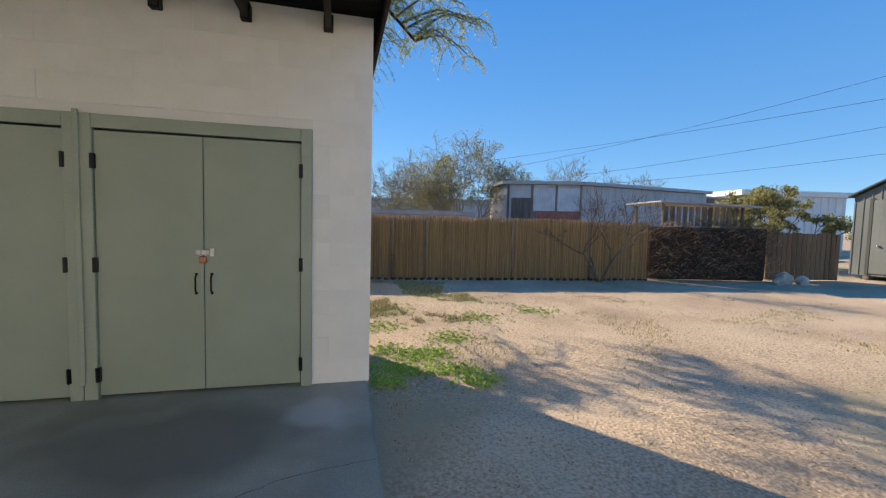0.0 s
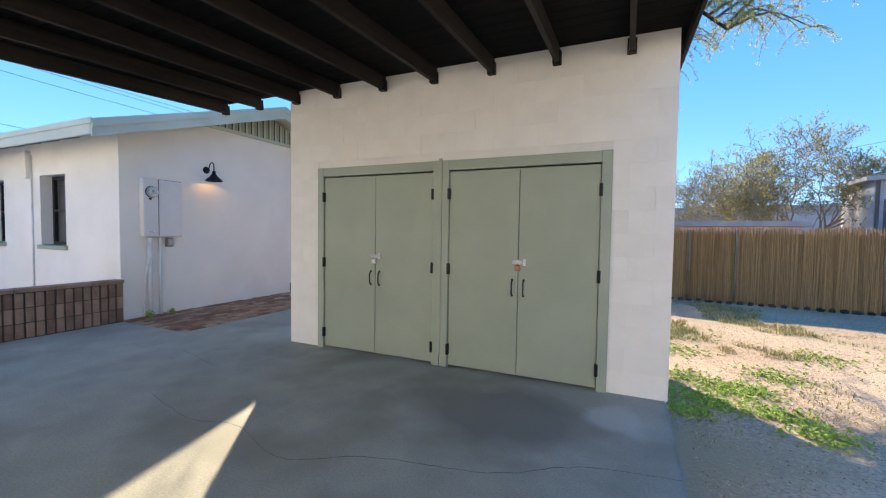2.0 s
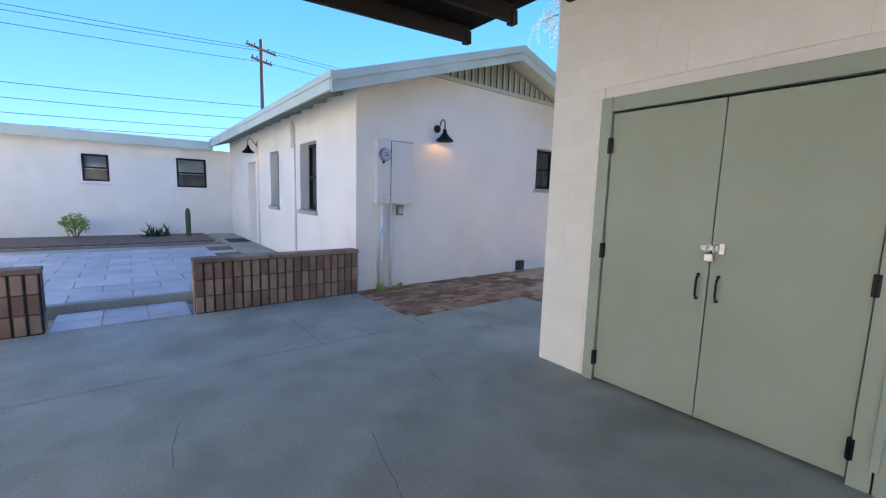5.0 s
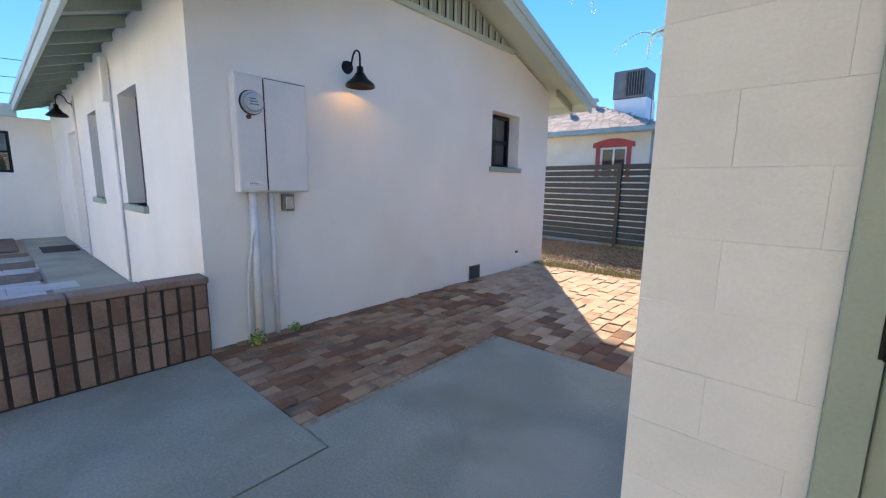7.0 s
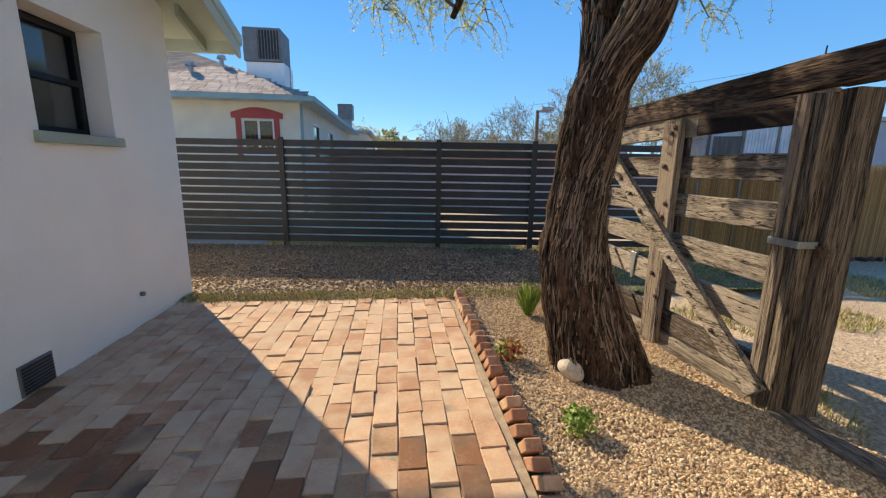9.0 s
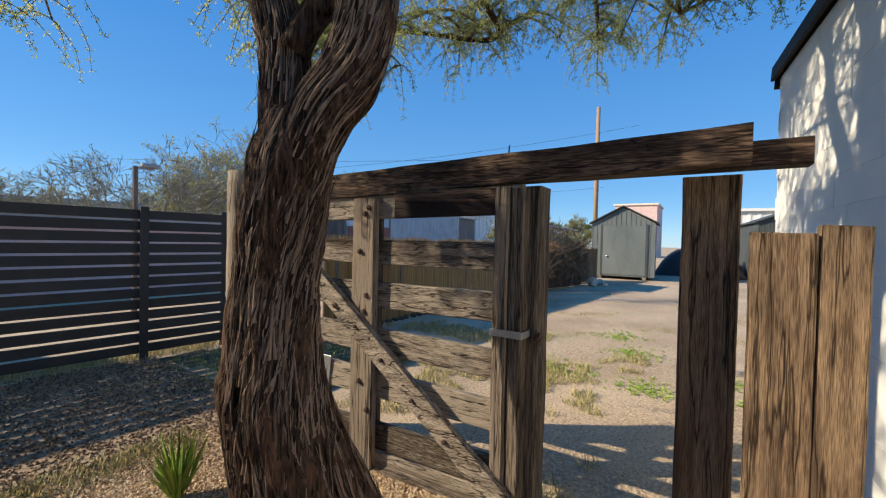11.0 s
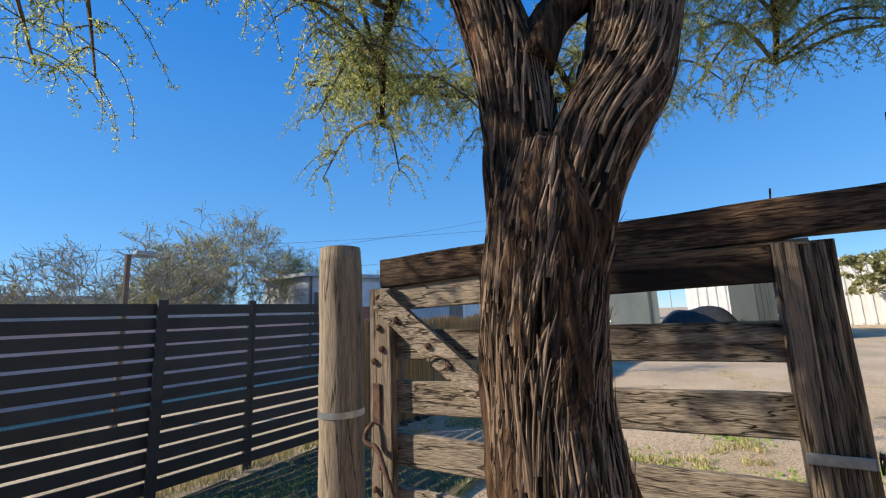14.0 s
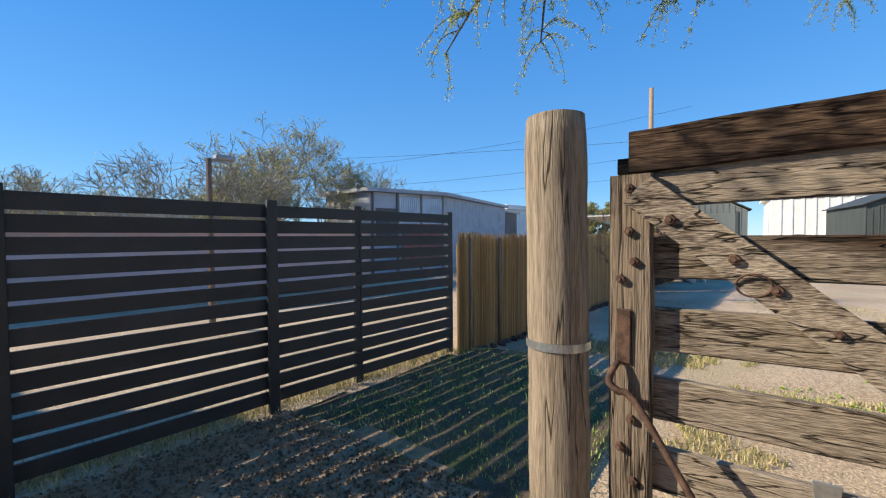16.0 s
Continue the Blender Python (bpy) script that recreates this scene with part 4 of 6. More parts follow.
# ---- reed fence ----
def reed_fence():
    rng = random.Random(11)
    ob = thing("reed_fence", "tan reed screen fence with light poles", "fence")
    A, B = Vector((4.16, 7.37, 0)), Vector((12.5, 6.55, 0))
    D = (B - A); L = D.length; D.normalize(); Nn = Vector((D.y, -D.x, 0))
    verts, faces = [], []
    n = 2600
    for i in range(n):
        s = L * (i + rng.random()) / n
        p = A + D * s + Nn * rng.uniform(-.012, .012)
        h = 1.56 + .05 * noise.noise(Vector((s * 1.5, 0, 3))) + rng.uniform(-.10, .04)
        r = rng.uniform(.003, .006)
        lean = D * rng.uniform(-.03, .03)
        k = len(verts)
        for zz, off in ((-.22, Vector()), (h, lean)):
            for q in (-D * r, Nn * r * 1.3, D * r):
                verts.append(tuple(p + off + q + Vector((0, 0, zz))))
        faces += [(k, k + 1, k + 4, k + 3), (k + 1, k + 2, k + 5, k + 4), (k + 3, k + 4, k + 5)]
    me = bpy.data.meshes.new("reeds"); me.from_pydata(verts, [], faces); me.materials.append(M["reed"])
    o = new("reeds", me); o.parent = ob; o["kind"] = "stuff"
    bm = bmesh.new()
    ang = math.atan2(D.y, D.x)
    box(bm, 0, L, .018, .03, -.22, 1.44, 0, Matrix.Translation(A) @ Matrix.Rotation(ang, 4, "Z"))
    part("backing", bm, M["reed_back"], ob)
    for s in (.25, 1.0, 1.9, 4.3, 6.6):
        bm = bmesh.new()
        p = A + D * s + Nn * .03
        cyl(bm, p + Vector((0, 0, -.1)), p + Vector((rng.uniform(-.02, .02), 0, 1.52)), .026, .022, 8)
        part("pole", bm, M["pole"], ob, "pale round pole", True)
    b = thing("stone_border", "row of small dark border stones along the reed fence", "border")
    base = None
    for k in range(44):
        p = A + D * (L * (k + .5) / 44) + Nn * (.14 + rng.uniform(-.02, .02))
        if base is None:
            bm = bmesh.new(); bmesh.ops.create_icosphere(bm, subdivisions=1, radius=.09)
            for v in bm.verts:
                v.co += Vector((rng.uniform(-.015, .015), rng.uniform(-.015, .015), rng.uniform(-.015, .015)))
            base = part("stone", bm, M["stone_dark"], b)
            base.matrix_basis = Matrix.LocRotScale(p + Vector((0, 0, -.08)), Euler((0, 0, 1)), (1.1, .7, .7))
        else:
            share("stone", base, b, p + Vector((0, 0, -.10)), (0, 0, rng.uniform(0, 6)), (rng.uniform(.7, 1.2), .7, rng.uniform(.4, .7)))


reed_fence()


# ---- corral gate ----
def gx(y):
    return 1.20 + .085 * (4.6 - y)


def board(parent, name, mat, y0, y1, z0, z1, x0, x1, dz0=0.0, dz1=0.0, seed=0, wob=.006):
    """A worn board along y with uneven edges; dz0 and dz1 lift its ends."""
    bm = bmesh.new()
    rng = random.Random(seed)
    n = max(3, int(abs(y1 - y0) / .09))
    rings = []
    for i in range(n + 1):
        t = i / n
        y = y0 + (y1 - y0) * t
        dz = dz0 + (dz1 - dz0) * t
        a, b = noise.noise(Vector((y * 2.1, seed, 0))) * wob, noise.noise(Vector((y * 2.3, seed, 9))) * wob
        x = gx(y)
        c = .006
        e0, e1 = z0 + dz + a, z1 + dz + b
        rings.append([bm.verts.new(p) for p in ((x + x0, y, e0 + c), (x + x0, y, e1 - c), (x + x0 + c, y, e1), (x + x1 - c, y, e1), (x + x1, y, e1 - c), (x + x1, y, e0 + c), (x + x1 - c, y, e0), (x + x0 + c, y, e0))])
    for A, B in zip(rings, rings[1:]):
        for k in range(8):
            bm.faces.new((A[k - 1], A[k], B[k], B[k - 1]))
    bm.faces.new(rings[0]); bm.faces.new(rings[-1][::-1])
    bmesh.ops.recalc_face_normals(bm, faces=bm.faces)
    return part(name, bm, mat, parent)


def upright(parent, name, mat, y0, y1, z0, z1, x0, x1, seed=0, lean=(0, 0), wob=.007):
    bm = bmesh.new()
    n = max(4, int((z1 - z0) / .09))
    rings = []
    for i in range(n + 1):
        z = z0 + (z1 - z0) * i / n
        t = i / n
        c = .010
        a, b = noise.noise(Vector((z * 2.2, seed, 1))) * wob, noise.noise(Vector((z * 2.2, seed, 8))) * wob
        gy = (y0 + y1) / 2
        X0, X1 = gx(gy) + x0 + lean[0] * t, gx(gy) + x1 + lean[0] * t
        Y0, Y1 = y0 + a + lean[1] * t, y1 + b + lean[1] * t
        rings.append([bm.verts.new(p) for p in ((X0, Y0 + c, z), (X0, Y1 - c, z), (X0 + c, Y1, z), (X1 - c, Y1, z), (X1, Y1 - c, z), (X1, Y0 + c, z), (X1 - c, Y0, z), (X0 + c, Y0, z))])
    for A, B in zip(rings, rings[1:]):
        for k in range(8):
            bm.faces.new((A[k - 1], A[k], B[k], B[k - 1]))
    bm.faces.new(rings[0]); bm.faces.new(rings[-1][::-1])
    bmesh.ops.recalc_face_normals(bm, faces=bm.faces)
    return part(name, bm, mat, parent)


def bolt(parent, y, z, x=-.006, r=.020):
    bm = bmesh.new()
    p = Vector((gx(y) + x, y, z))
    cyl(bm, p, p + Vector((-.014, 0, 0)), r, r * .8, 6)
    cyl(bm, p + Vector((-.01, 0, 0)), p + Vector((-.018, .003, 0)), r * .5, r * .4, 6)
    part("bolt", bm, M["rust"], parent)


def corral_gate():
    g = thing("corral_gate", "weathered timber corral gate with a diagonal brace", "gate")
    upright(g, "stile", M["wood_z"], 4.545, 4.705, .02, 1.775, .0, .05, 1)
    upright(g, "stile", M["wood_z"], 3.58, 3.785, .0, 1.805, .0, .055, 2)
    upright(g, "stile", M["wood_z"], 3.62, 3.76, .06, 1.74, .10, .15, 3)
    for k, (z0, z1, a, b) in enumerate(((1.645, 1.81, 0, .05), (1.365, 1.53, 0, .0), (1.07, 1.245, 0, .0), (.775, .945, .02, -.04), (.47, .65, .03, -.04), (.13, .31, 0, -.03), (-.06, .09, .02, .0))):
        board(g, "board", M["wood_y"], 4.62, 2.62, z0, z1, .056, .098, a, b, 20 + k)
    bm = bmesh.new()
    n = 22
    rings = []
    for i in range(n + 1):
        t = i / n
        y, z = 4.60 + (2.66 - 4.60) * t, 1.71 + (.09 - 1.71) * t
        w = .068 + .006 * noise.noise(Vector((t * 9, 2, 4)))
        o = Vector((gx(y), y, z)); a = Vector((0, .657, -.753)) * w
        rings.append([bm.verts.new(o + v) for v in (a + Vector((-.048, 0, 0)), -a + Vector((-.048, 0, 0)), -a + Vector((-.002, 0, 0)), a + Vector((-.002, 0, 0)))])
    for A, B in zip(rings, rings[1:]):
        for k in range(4):
            bm.faces.new((A[k - 1], A[k], B[k], B[k - 1]))
    bm.faces.new(rings[0]); bm.faces.new(rings[-1][::-1])
    bmesh.ops.recalc_face_normals(bm, faces=bm.faces)
    part("brace", bm, M["brace"], g, "grey split diagonal brace")
    for y, z in ((4.63, 1.72), (4.63, 1.55), (4.61, 1.43), (4.66, 1.36), (4.62, .80), (4.61, .55), (4.63, .30), (4.66, .68), (3.66, 1.70), (3.63, 1.74), (3.70, 1.45), (3.64, 1.16), (3.66, 1.05), (3.63, .86), (3.69, .58), (3.62, .4)):
        bolt(g, y, z)
    for t in (.06, .16, .22, .30, .38, .47, .58, .70, .82):
        y, z = 4.60 - 1.94 * t, 1.71 - 1.62 * t
        bolt(g, y, z + random.uniform(-.03, .03), -.05, random.uniform(.013, .022))
    # rusty strap, hook and rod
    bm = bmesh.new()
    box(bm, gx(4.65) - .012, gx(4.65) - .001, 4.62, 4.675, 1.02, 1.24, .004)
    part("strap", bm, M["rust"], g, "rusty iron strap")
    bm = bmesh.new()
    P, R = smooth_path([(gx(4.65) - .02, 4.66, 1.03), (gx(4.65) - .05, 4.68, 1.00), (gx(4.65) - .06, 4.69, .95), (gx(4.65) - .06, 4.65, .92), (gx(4.65) - .06, 4.60, .90), (1.06, 4.42, .66), (.98, 4.16, .28), (.92, 3.96, -.02)], [.010, .014, .015, .015, .014, .013, .013, .013], .03)
    tube(bm, P, R, 8)
    part("rod", bm, M["rust"], g, "rusty iron prop rod", True)
    bm = bmesh.new()
    P, R = smooth_path([(gx(4.2) - .056 - .012 * math.sin(a), 4.235 + .05 * math.cos(a), 1.36 + .04 * math.sin(a)) for a in [6.28 * k / 10 for k in range(11)]], [.004] * 11, .02)
    tube(bm, P, R, 6)
    part("ring", bm, M["rust"], g, smooth=True)
    bm = bmesh.new()
    for v in box(bm, gx(4.02) + .045, gx(4.02) + .054, 3.985, 4.065, .45, .69, .003):
        if v.co.z < .5:
            v.co.y = 4.025 + (v.co.y - 4.025) * .35
    part("plate", bm, M["band"], g, "pale sheet metal plate")


M["brace"] = material("split_brace_wood", (.08, .06, .047), (.44, .365, .29), 3.2, .9, 30, .9, stretch=(9, 1.0, 6), bump_dist=.016, finemix=.55, contrast=(.38, .62), crack=.02, crack_scale=2.4, spec=.2)
corral_gate()


def gate_frame():
    f = thing("gate_frame", "heavy weathered timber gate posts under a long beam", "gate frame")
    upright(f, "post", M["wood_z"], 2.585, 2.668, -.08, 1.83, .0, .09, 5)
    upright(f, "post", M["wood_z"], 2.672, 2.755, -.08, 1.84, -.012, .09, 6)
    upright(f, "post", M["wood_z"], 2.53, 2.70, -.08, 1.85, .095, .27, 7)
    upright(f, "post", M["wood_r"], 1.62, 1.865, -.08, 1.88, .22, .43, 8, (0, 0))
    board(f, "beam", M["wood_top"], 4.64, 1.60, 1.785, 1.955, .03, .12, 0.0, .120, 31, .008)
    board(f, "beam", M["wood_top"], 4.70, 4.25, 1.795, 1.86, .121, .17, 0, .01, 32)
    board(f, "beam", M["wood_top"], 2.7, 1.38, 1.89, 2.01, .125, .24, -.01, .01, 33)
    board(f, "beam", M["wood_top"], 3.44, 2.76, 1.655, 1.82, .010, .054, .015, .03, 34)
    bm = bmesh.new()
    y0, y1 = 2.575, 2.762
    box(bm, gx(2.67) - .028, gx(2.67) - .020, y0, y1, 1.01, 1.05, .002)
    box(bm, gx(2.67) - .03, gx(2.67) + .09, y0 - .008, y0 - .001, 1.01, 1.05, .002)
    part("metal_band", bm, M["band"], f, "galvanised metal band")
    bm = bmesh.new()
    rng = random.Random(4)
    for k in range(9):
        P, R = smooth_path([(gx(2.5) + .03 + rng.uniform(-.03, .05), 2.525 + rng.uniform(-.03, .01), 1.0 + rng.uniform(-.03, .05)) for _ in range(4)], [.0035] * 4, .02)
        tube(bm, P, R, 5)
    part("wire", bm, M["rust"], f)
    bm = bmesh.new()
    cyl(bm, (gx(2.72) + .08, 2.72, 2.00), (gx(2.72) + .075, 2.712, 2.085), .005, .004, 6)
    part("nail", bm, M["rust"], f)
    board(f, "sill_timber", M["wood_y"], 3.5, 1.2, -.09, .02, .0, .16, 0, 0, 37, .012)


M["wood_r"] = material("brown_split_post", (.085, .052, .034), (.36, .245, .155), 4.0, .85, 30, .85, stretch=(8, 8, .45), bump_dist=.016, finemix=.55, contrast=(.38, .62), crack=.02, crack_scale=1.8, spec=.2, stain=(.08, .05, .035), stain_at=(.56, .72), stain_scale=1.6)
gate_frame()


def plank_panel():
    p = thing("plank_panel", "wide brown plank panel beside the gate post", "fence")
    rot = math.atan2(1.16 - 1.53, 1.62 - 1.50)
    for k, (a, b, h) in enumerate(((0, .235, 1.60), (.24, .42, 1.63))):
        bm = bmesh.new()
        box(bm, a, b, -.02, .02, -.08, h, .006, jag=.004)
        bmesh.ops.subdivide_edges(bm, edges=[e for e in bm.edges if abs(e.verts[0].co.z - e.verts[1].co.z) > 1], cuts=14)
        for v in bm.verts:
            v.co.x += .006 * noise.noise(Vector((v.co.x * 3, k, v.co.z * 4)))
            if v.co.z > 1.5:
                v.co.z += .012 * noise.noise(Vector((v.co.x * 12, k, 2)))
        o = part("plank", bm, M["wood_r"], p)
        o.matrix_basis = Matrix.Translation((1.44, 1.60, 0)) @ Matrix.Rotation(rot, 4, "Z")


plank_panel()


def round_pole():
    p = thing("round_post", "weathered round timber post with a metal band", "post")
    c = Vector((1.215, 4.955, 0))
    bm = bmesh.new()
    pts = [c + Vector((-.02 + .01 * k / 23, -.05 + .03 * k / 23, -.1 + 2.15 * k / 23)) for k in range(24)]
    tube(bm, pts, [.130 + .002 * math.sin(k) for k in range(23)] + [.124], 40, True, .035, 26, 3.0)
    part("shaft", bm, M["pole"], p, smooth=True)
    bm = bmesh.new()
    q = c + Vector((-.014, -.034, 1.05))
    cyl(bm, q, q + Vector((0, 0, .035)), .135, .135, 40, False)
    cyl(bm, q, q + Vector((0, 0, .035)), .1375, .1375, 40, False)
    part("metal_band", bm, M["band"], p, "galvanised band")


round_pole()

# ---- the mesquite tree ----
def shag(bm, P, R, n, rng, out=.014, broad=1.0):
    """Loose strips of bark that follow a limb, fixed at one end."""
    for _ in range(n):
        i = rng.randrange(1, len(P) - 2)
        t = rng.uniform(0, 6.28)
        m = rng.randrange(4, 11)
        w = rng.uniform(.003, .0085)
        lift = out * rng.uniform(.1, 1.0) * (2.2 if rng.random() < .10 else 1)
        bend = rng.uniform(-.05, .30)
        rows = []
        for k in range(m):
            a = i + k
            if a > len(P) - 2:
                break
            d = (P[a + 1] - P[a - 1]).normalized()
            f = k / (m - 1)
            ref = (Vector((0, 1, 0)) - d * d.y).normalized()
            th = t + bend * f
            o = ref * math.cos(th) + d.cross(ref) * math.sin(th)
            s = d.cross(o)
            q = P[a] + Vector((o.x * broad, o.y, o.z)) * R[a] * (1.03 + .05 * noise.noise(P[a] * 6 + o * 3)) + o * lift * f * f
            ww = w * (1 - .75 * f * f)
            rows.append((bm.verts.new(q - s * ww), bm.verts.new(q + o * ww * .6), bm.verts.new(q + s * ww)))
        for A, B in zip(rows, rows[1:]):
            bm.faces.new((A[0], A[1], B[1], B[0])); bm.faces.new((A[1], A[2], B[2], B[1]))


BOUGHS = {
    "trunk": ([(0.66, 3.21, -0.1), (0.584, 3.276, 0.18), (0.51, 3.338, 0.45), (0.45, 3.395, 0.75), (0.455, 3.432, 1.05), (0.495, 3.475, 1.35), (0.525, 3.478, 1.62), (0.55, 3.45, 1.9), (0.575, 3.43, 2.12)], [0.296, 0.26, 0.229, 0.2, 0.172, 0.165, 0.172, 0.165, 0.12]),
    "right_stem": ([(0.53, 3.42, 1.7), (0.57, 3.325, 2.05), (0.67, 3.2, 2.32), (0.705, 3.135, 2.6), (0.698, 3.128, 2.95), (0.688, 3.132, 3.4), (0.648, 3.291, 3.99), (0.712, 3.355, 4.71), (0.942, 3.309, 5.43)], [0.12, 0.135, 0.138, 0.135, 0.13, 0.128, 0.097, 0.074, 0.046]),
    "left_stem": ([(0.53, 3.5, 1.6), (0.55, 3.5, 2.05), (0.555, 3.54, 2.45), (0.498, 3.612, 2.78), (0.389, 3.695, 3.1), (0.265, 3.79, 3.42), (0.125, 3.925, 3.85), (0.132, 4.371, 4.197), (0.004, 4.801, 4.494), (-0.125, 5.048, 4.368), (-0.19, 5.194, 3.99), (-0.208, 5.231, 3.675), (-0.337, 5.414, 3.567), (-0.484, 5.643, 3.378)], [0.12, 0.125, 0.113, 0.1, 0.1, 0.105, 0.105, 0.092, 0.113, 0.108, 0.101, 0.09, 0.078, 0.06]),
    "limb": ([(0.721, 3.09, 2.775), (0.988, 2.962, 3.045), (1.31, 2.852, 3.36), (1.623, 2.779, 3.675), (1.724, 2.742, 3.972), (2.046, 2.623, 4.134), (2.598, 2.394, 4.125), (3.242, 2.12, 4.08), (3.886, 2.028, 3.81)], [0.092, 0.078, 0.072, 0.064, 0.055, 0.051, 0.041, 0.028, 0.018]),
    "limb_small": ([(0.537, 3.456, 2.415), (0.611, 3.383, 2.622), (0.703, 3.218, 2.784)], [0.078, 0.069, 0.064]),
    "limb_back": ([(0.703, 3.172, 2.91), (0.62, 3.328, 3.18), (0.629, 3.309, 3.45), (0.85, 3.859, 3.765), (1.31, 4.591, 3.675), (2.046, 5.231, 3.315)], [0.055, 0.051, 0.046, 0.041, 0.032, 0.018]),
    "limb_fork": ([(0.04, 4.719, 4.368), (0.068, 4.709, 3.99), (-0.006, 4.838, 3.765), (-0.052, 4.92, 3.585)], [0.046, 0.041, 0.037, 0.028]),
    "limb_stub": ([(-0.272, 5.323, 3.558), (-0.199, 5.194, 3.315), (-0.18, 5.176, 3.135), (-0.254, 5.268, 2.955)], [0.046, 0.041, 0.041, 0.032]),
    "limb_high": ([(0.648, 3.218, 3.9), (0.206, 2.852, 4.62), (-0.438, 2.394, 4.98), (-1.266, 1.846, 4.89)], [0.074, 0.055, 0.041, 0.018]),
    "limb_front": ([(0.684, 3.309, 4.35), (1.586, 2.944, 4.98), (2.874, 2.852, 5.25), (4.162, 2.944, 4.89), (4.99, 3.035, 4.26)], [0.074, 0.06, 0.046, 0.032, 0.018]),
    "limb_left": ([(0.16, 4.316, 3.99), (-0.53, 4.133, 4.62), (-1.45, 4.041, 4.89), (-2.278, 4.133, 4.53)], [0.055, 0.046, 0.032, 0.018]),
    "limb_right": ([(1.696, 2.751, 3.9), (2.138, 2.303, 4.395), (2.69, 1.846, 4.62), (3.334, 1.388, 4.44)], [0.051, 0.041, 0.032, 0.018]),
    "limb_over": ([(1.402, 3.859, 4.98), (2.598, 4.133, 4.62), (3.72, 3.895, 4.017), (3.518, 4.883, 4.188), (3.03, 5.862, 4.359), (2.442, 6.658, 4.395)], [0.046, 0.039, 0.032, 0.028, 0.022, 0.014]),
    "limb_far": ([(0.712, 3.355, 4.71), (1.402, 4.316, 5.16), (1.954, 5.231, 4.89)], [0.055, 0.041, 0.018]),
}


def mesquite():
    rng = random.Random(21)
    tree = thing("mesquite_tree", "leaning mesquite tree with shaggy bark and drooping leaves", "tree")
    shags = bmesh.new()
    tips = []
    for k, (nm, (pts, rs)) in enumerate(BOUGHS.items()):
        big = max(rs) > .12
        P, R = smooth_path(pts, rs, .03 if big else .06)
        bm = bmesh.new()
        tube(bm, P, R, 72 if big else (24 if rs[0] > .07 else 12), True, .20 if big else .14, 26 if big else 10, k * 3.7, 1.18 if nm == "trunk" else 1.0)
        part("trunk" if nm == "trunk" else "limb", bm, M["bark"], tree, smooth=True)
        if big:
            shag(shags, P, R, int((3000 if nm == "trunk" else 1500) * len(P) / 85), rng, broad=1.18 if nm == "trunk" else 1.0)
    o = part("loose_bark", shags, M["bark_strip"], tree, "loose shaggy bark strips"); o["kind"] = "stuff"
    bm = bmesh.new()
    bmesh.ops.create_icosphere(bm, subdivisions=2, radius=.07, matrix=Matrix.Translation((.72, 3.045, 2.55)) @ Matrix.Diagonal((1, .8, 1.2, 1)))
    part("knot", bm, M["bark"], tree)
    # crown: branchlets that hang from points along the outer limbs
    starts = []
    for nm, dens in (("left_stem", 10), ("limb", 28), ("limb_fork", 7), ("limb_stub", 6), ("limb_high", 20), ("limb_front", 46), ("limb_left", 18), ("limb_far", 16), ("limb_right", 46), ("limb_back", 20), ("limb_over", 30), ("right_stem", 12)):
        pts, rs = BOUGHS[nm]
        P, R = smooth_path(pts, rs, .1)
        lo = .45 if nm in ("left_stem", "right_stem") else .3
        for _ in range(dens):
            starts.append(P[min(len(P) - 1, int(len(P) * rng.uniform(lo, 1.0)))])
    tw, lv, lf = bmesh.new(), [], []

    def leaflets(p, d, n, s):
        for i in range(n):
            o = d.orthogonal().normalized()
            o.rotate(Euler((rng.uniform(0, 6), rng.uniform(0, 6), rng.uniform(0, 6))))
            o = (o + Vector((0, 0, -.5))).normalized()
            q = p + Vector((rng.gauss(0, .012), rng.gauss(0, .012), rng.gauss(0, .012)))
            w = o.cross(Vector((rng.gauss(0, 1), rng.gauss(0, 1), rng.gauss(0, 1)))).normalized() * s * .16
            L = s * rng.uniform(.7, 1.5)
            k = len(lv)
            lv.extend([tuple(q - w * .4), tuple(q + o * L * .5 + w), tuple(q + o * L), tuple(q + o * L * .5 - w)])
            lf.append((k, k + 1, k + 2, k + 3))
    for s0 in starts:
        # a secondary branch, then hanging twigs on it
        a = rng.uniform(0, 6.28)
        out = Vector((math.cos(a), math.sin(a), rng.uniform(-.1, .55)))
        L = rng.uniform(.6, 1.3)
        p = Vector(s0)
        mid = p + out * L * .5 + Vector((0, 0, .12))
        end = p + out * L + Vector((0, 0, -.18))
        P, R = smooth_path([p, mid, end], [.02, .014, .006], .12)
        tube(tw, P, R, 5, False)
        for _ in range(19):
            b = P[rng.randrange(1, len(P))]
            d = Vector((rng.gauss(0, 1), rng.gauss(0, 1), rng.uniform(-.2, .5))).normalized()
            hang = rng.uniform(.25, .75)
            q, Q = b.copy(), [b.copy()]
            v = d * .085
            for i in range(7):
                q = q + v * hang * 1.6
                v = (v + Vector((rng.gauss(0, .012), rng.gauss(0, .012), -.026))).normalized() * .085
                Q.append(q.copy())
            tube(tw, Q, [.005 - .0005 * i for i in range(8)], 3, False)
            for i in range(1, 8):
                for _ in range(2):
                    leaflets(Q[i], (Q[i] - Q[i - 1]).normalized(), 7, .026)
    o = part("fine_branching", tw, M["twig"], tree); o["kind"] = "stuff"
    me = bpy.data.meshes.new("crown"); me.from_pydata(lv, [], lf); me.materials.append(M["leaf"])
    o = new("crown", me); o.parent = tree; o["kind"] = "stuff"; o["label"] = "feathery yellow-green drooping leaves"


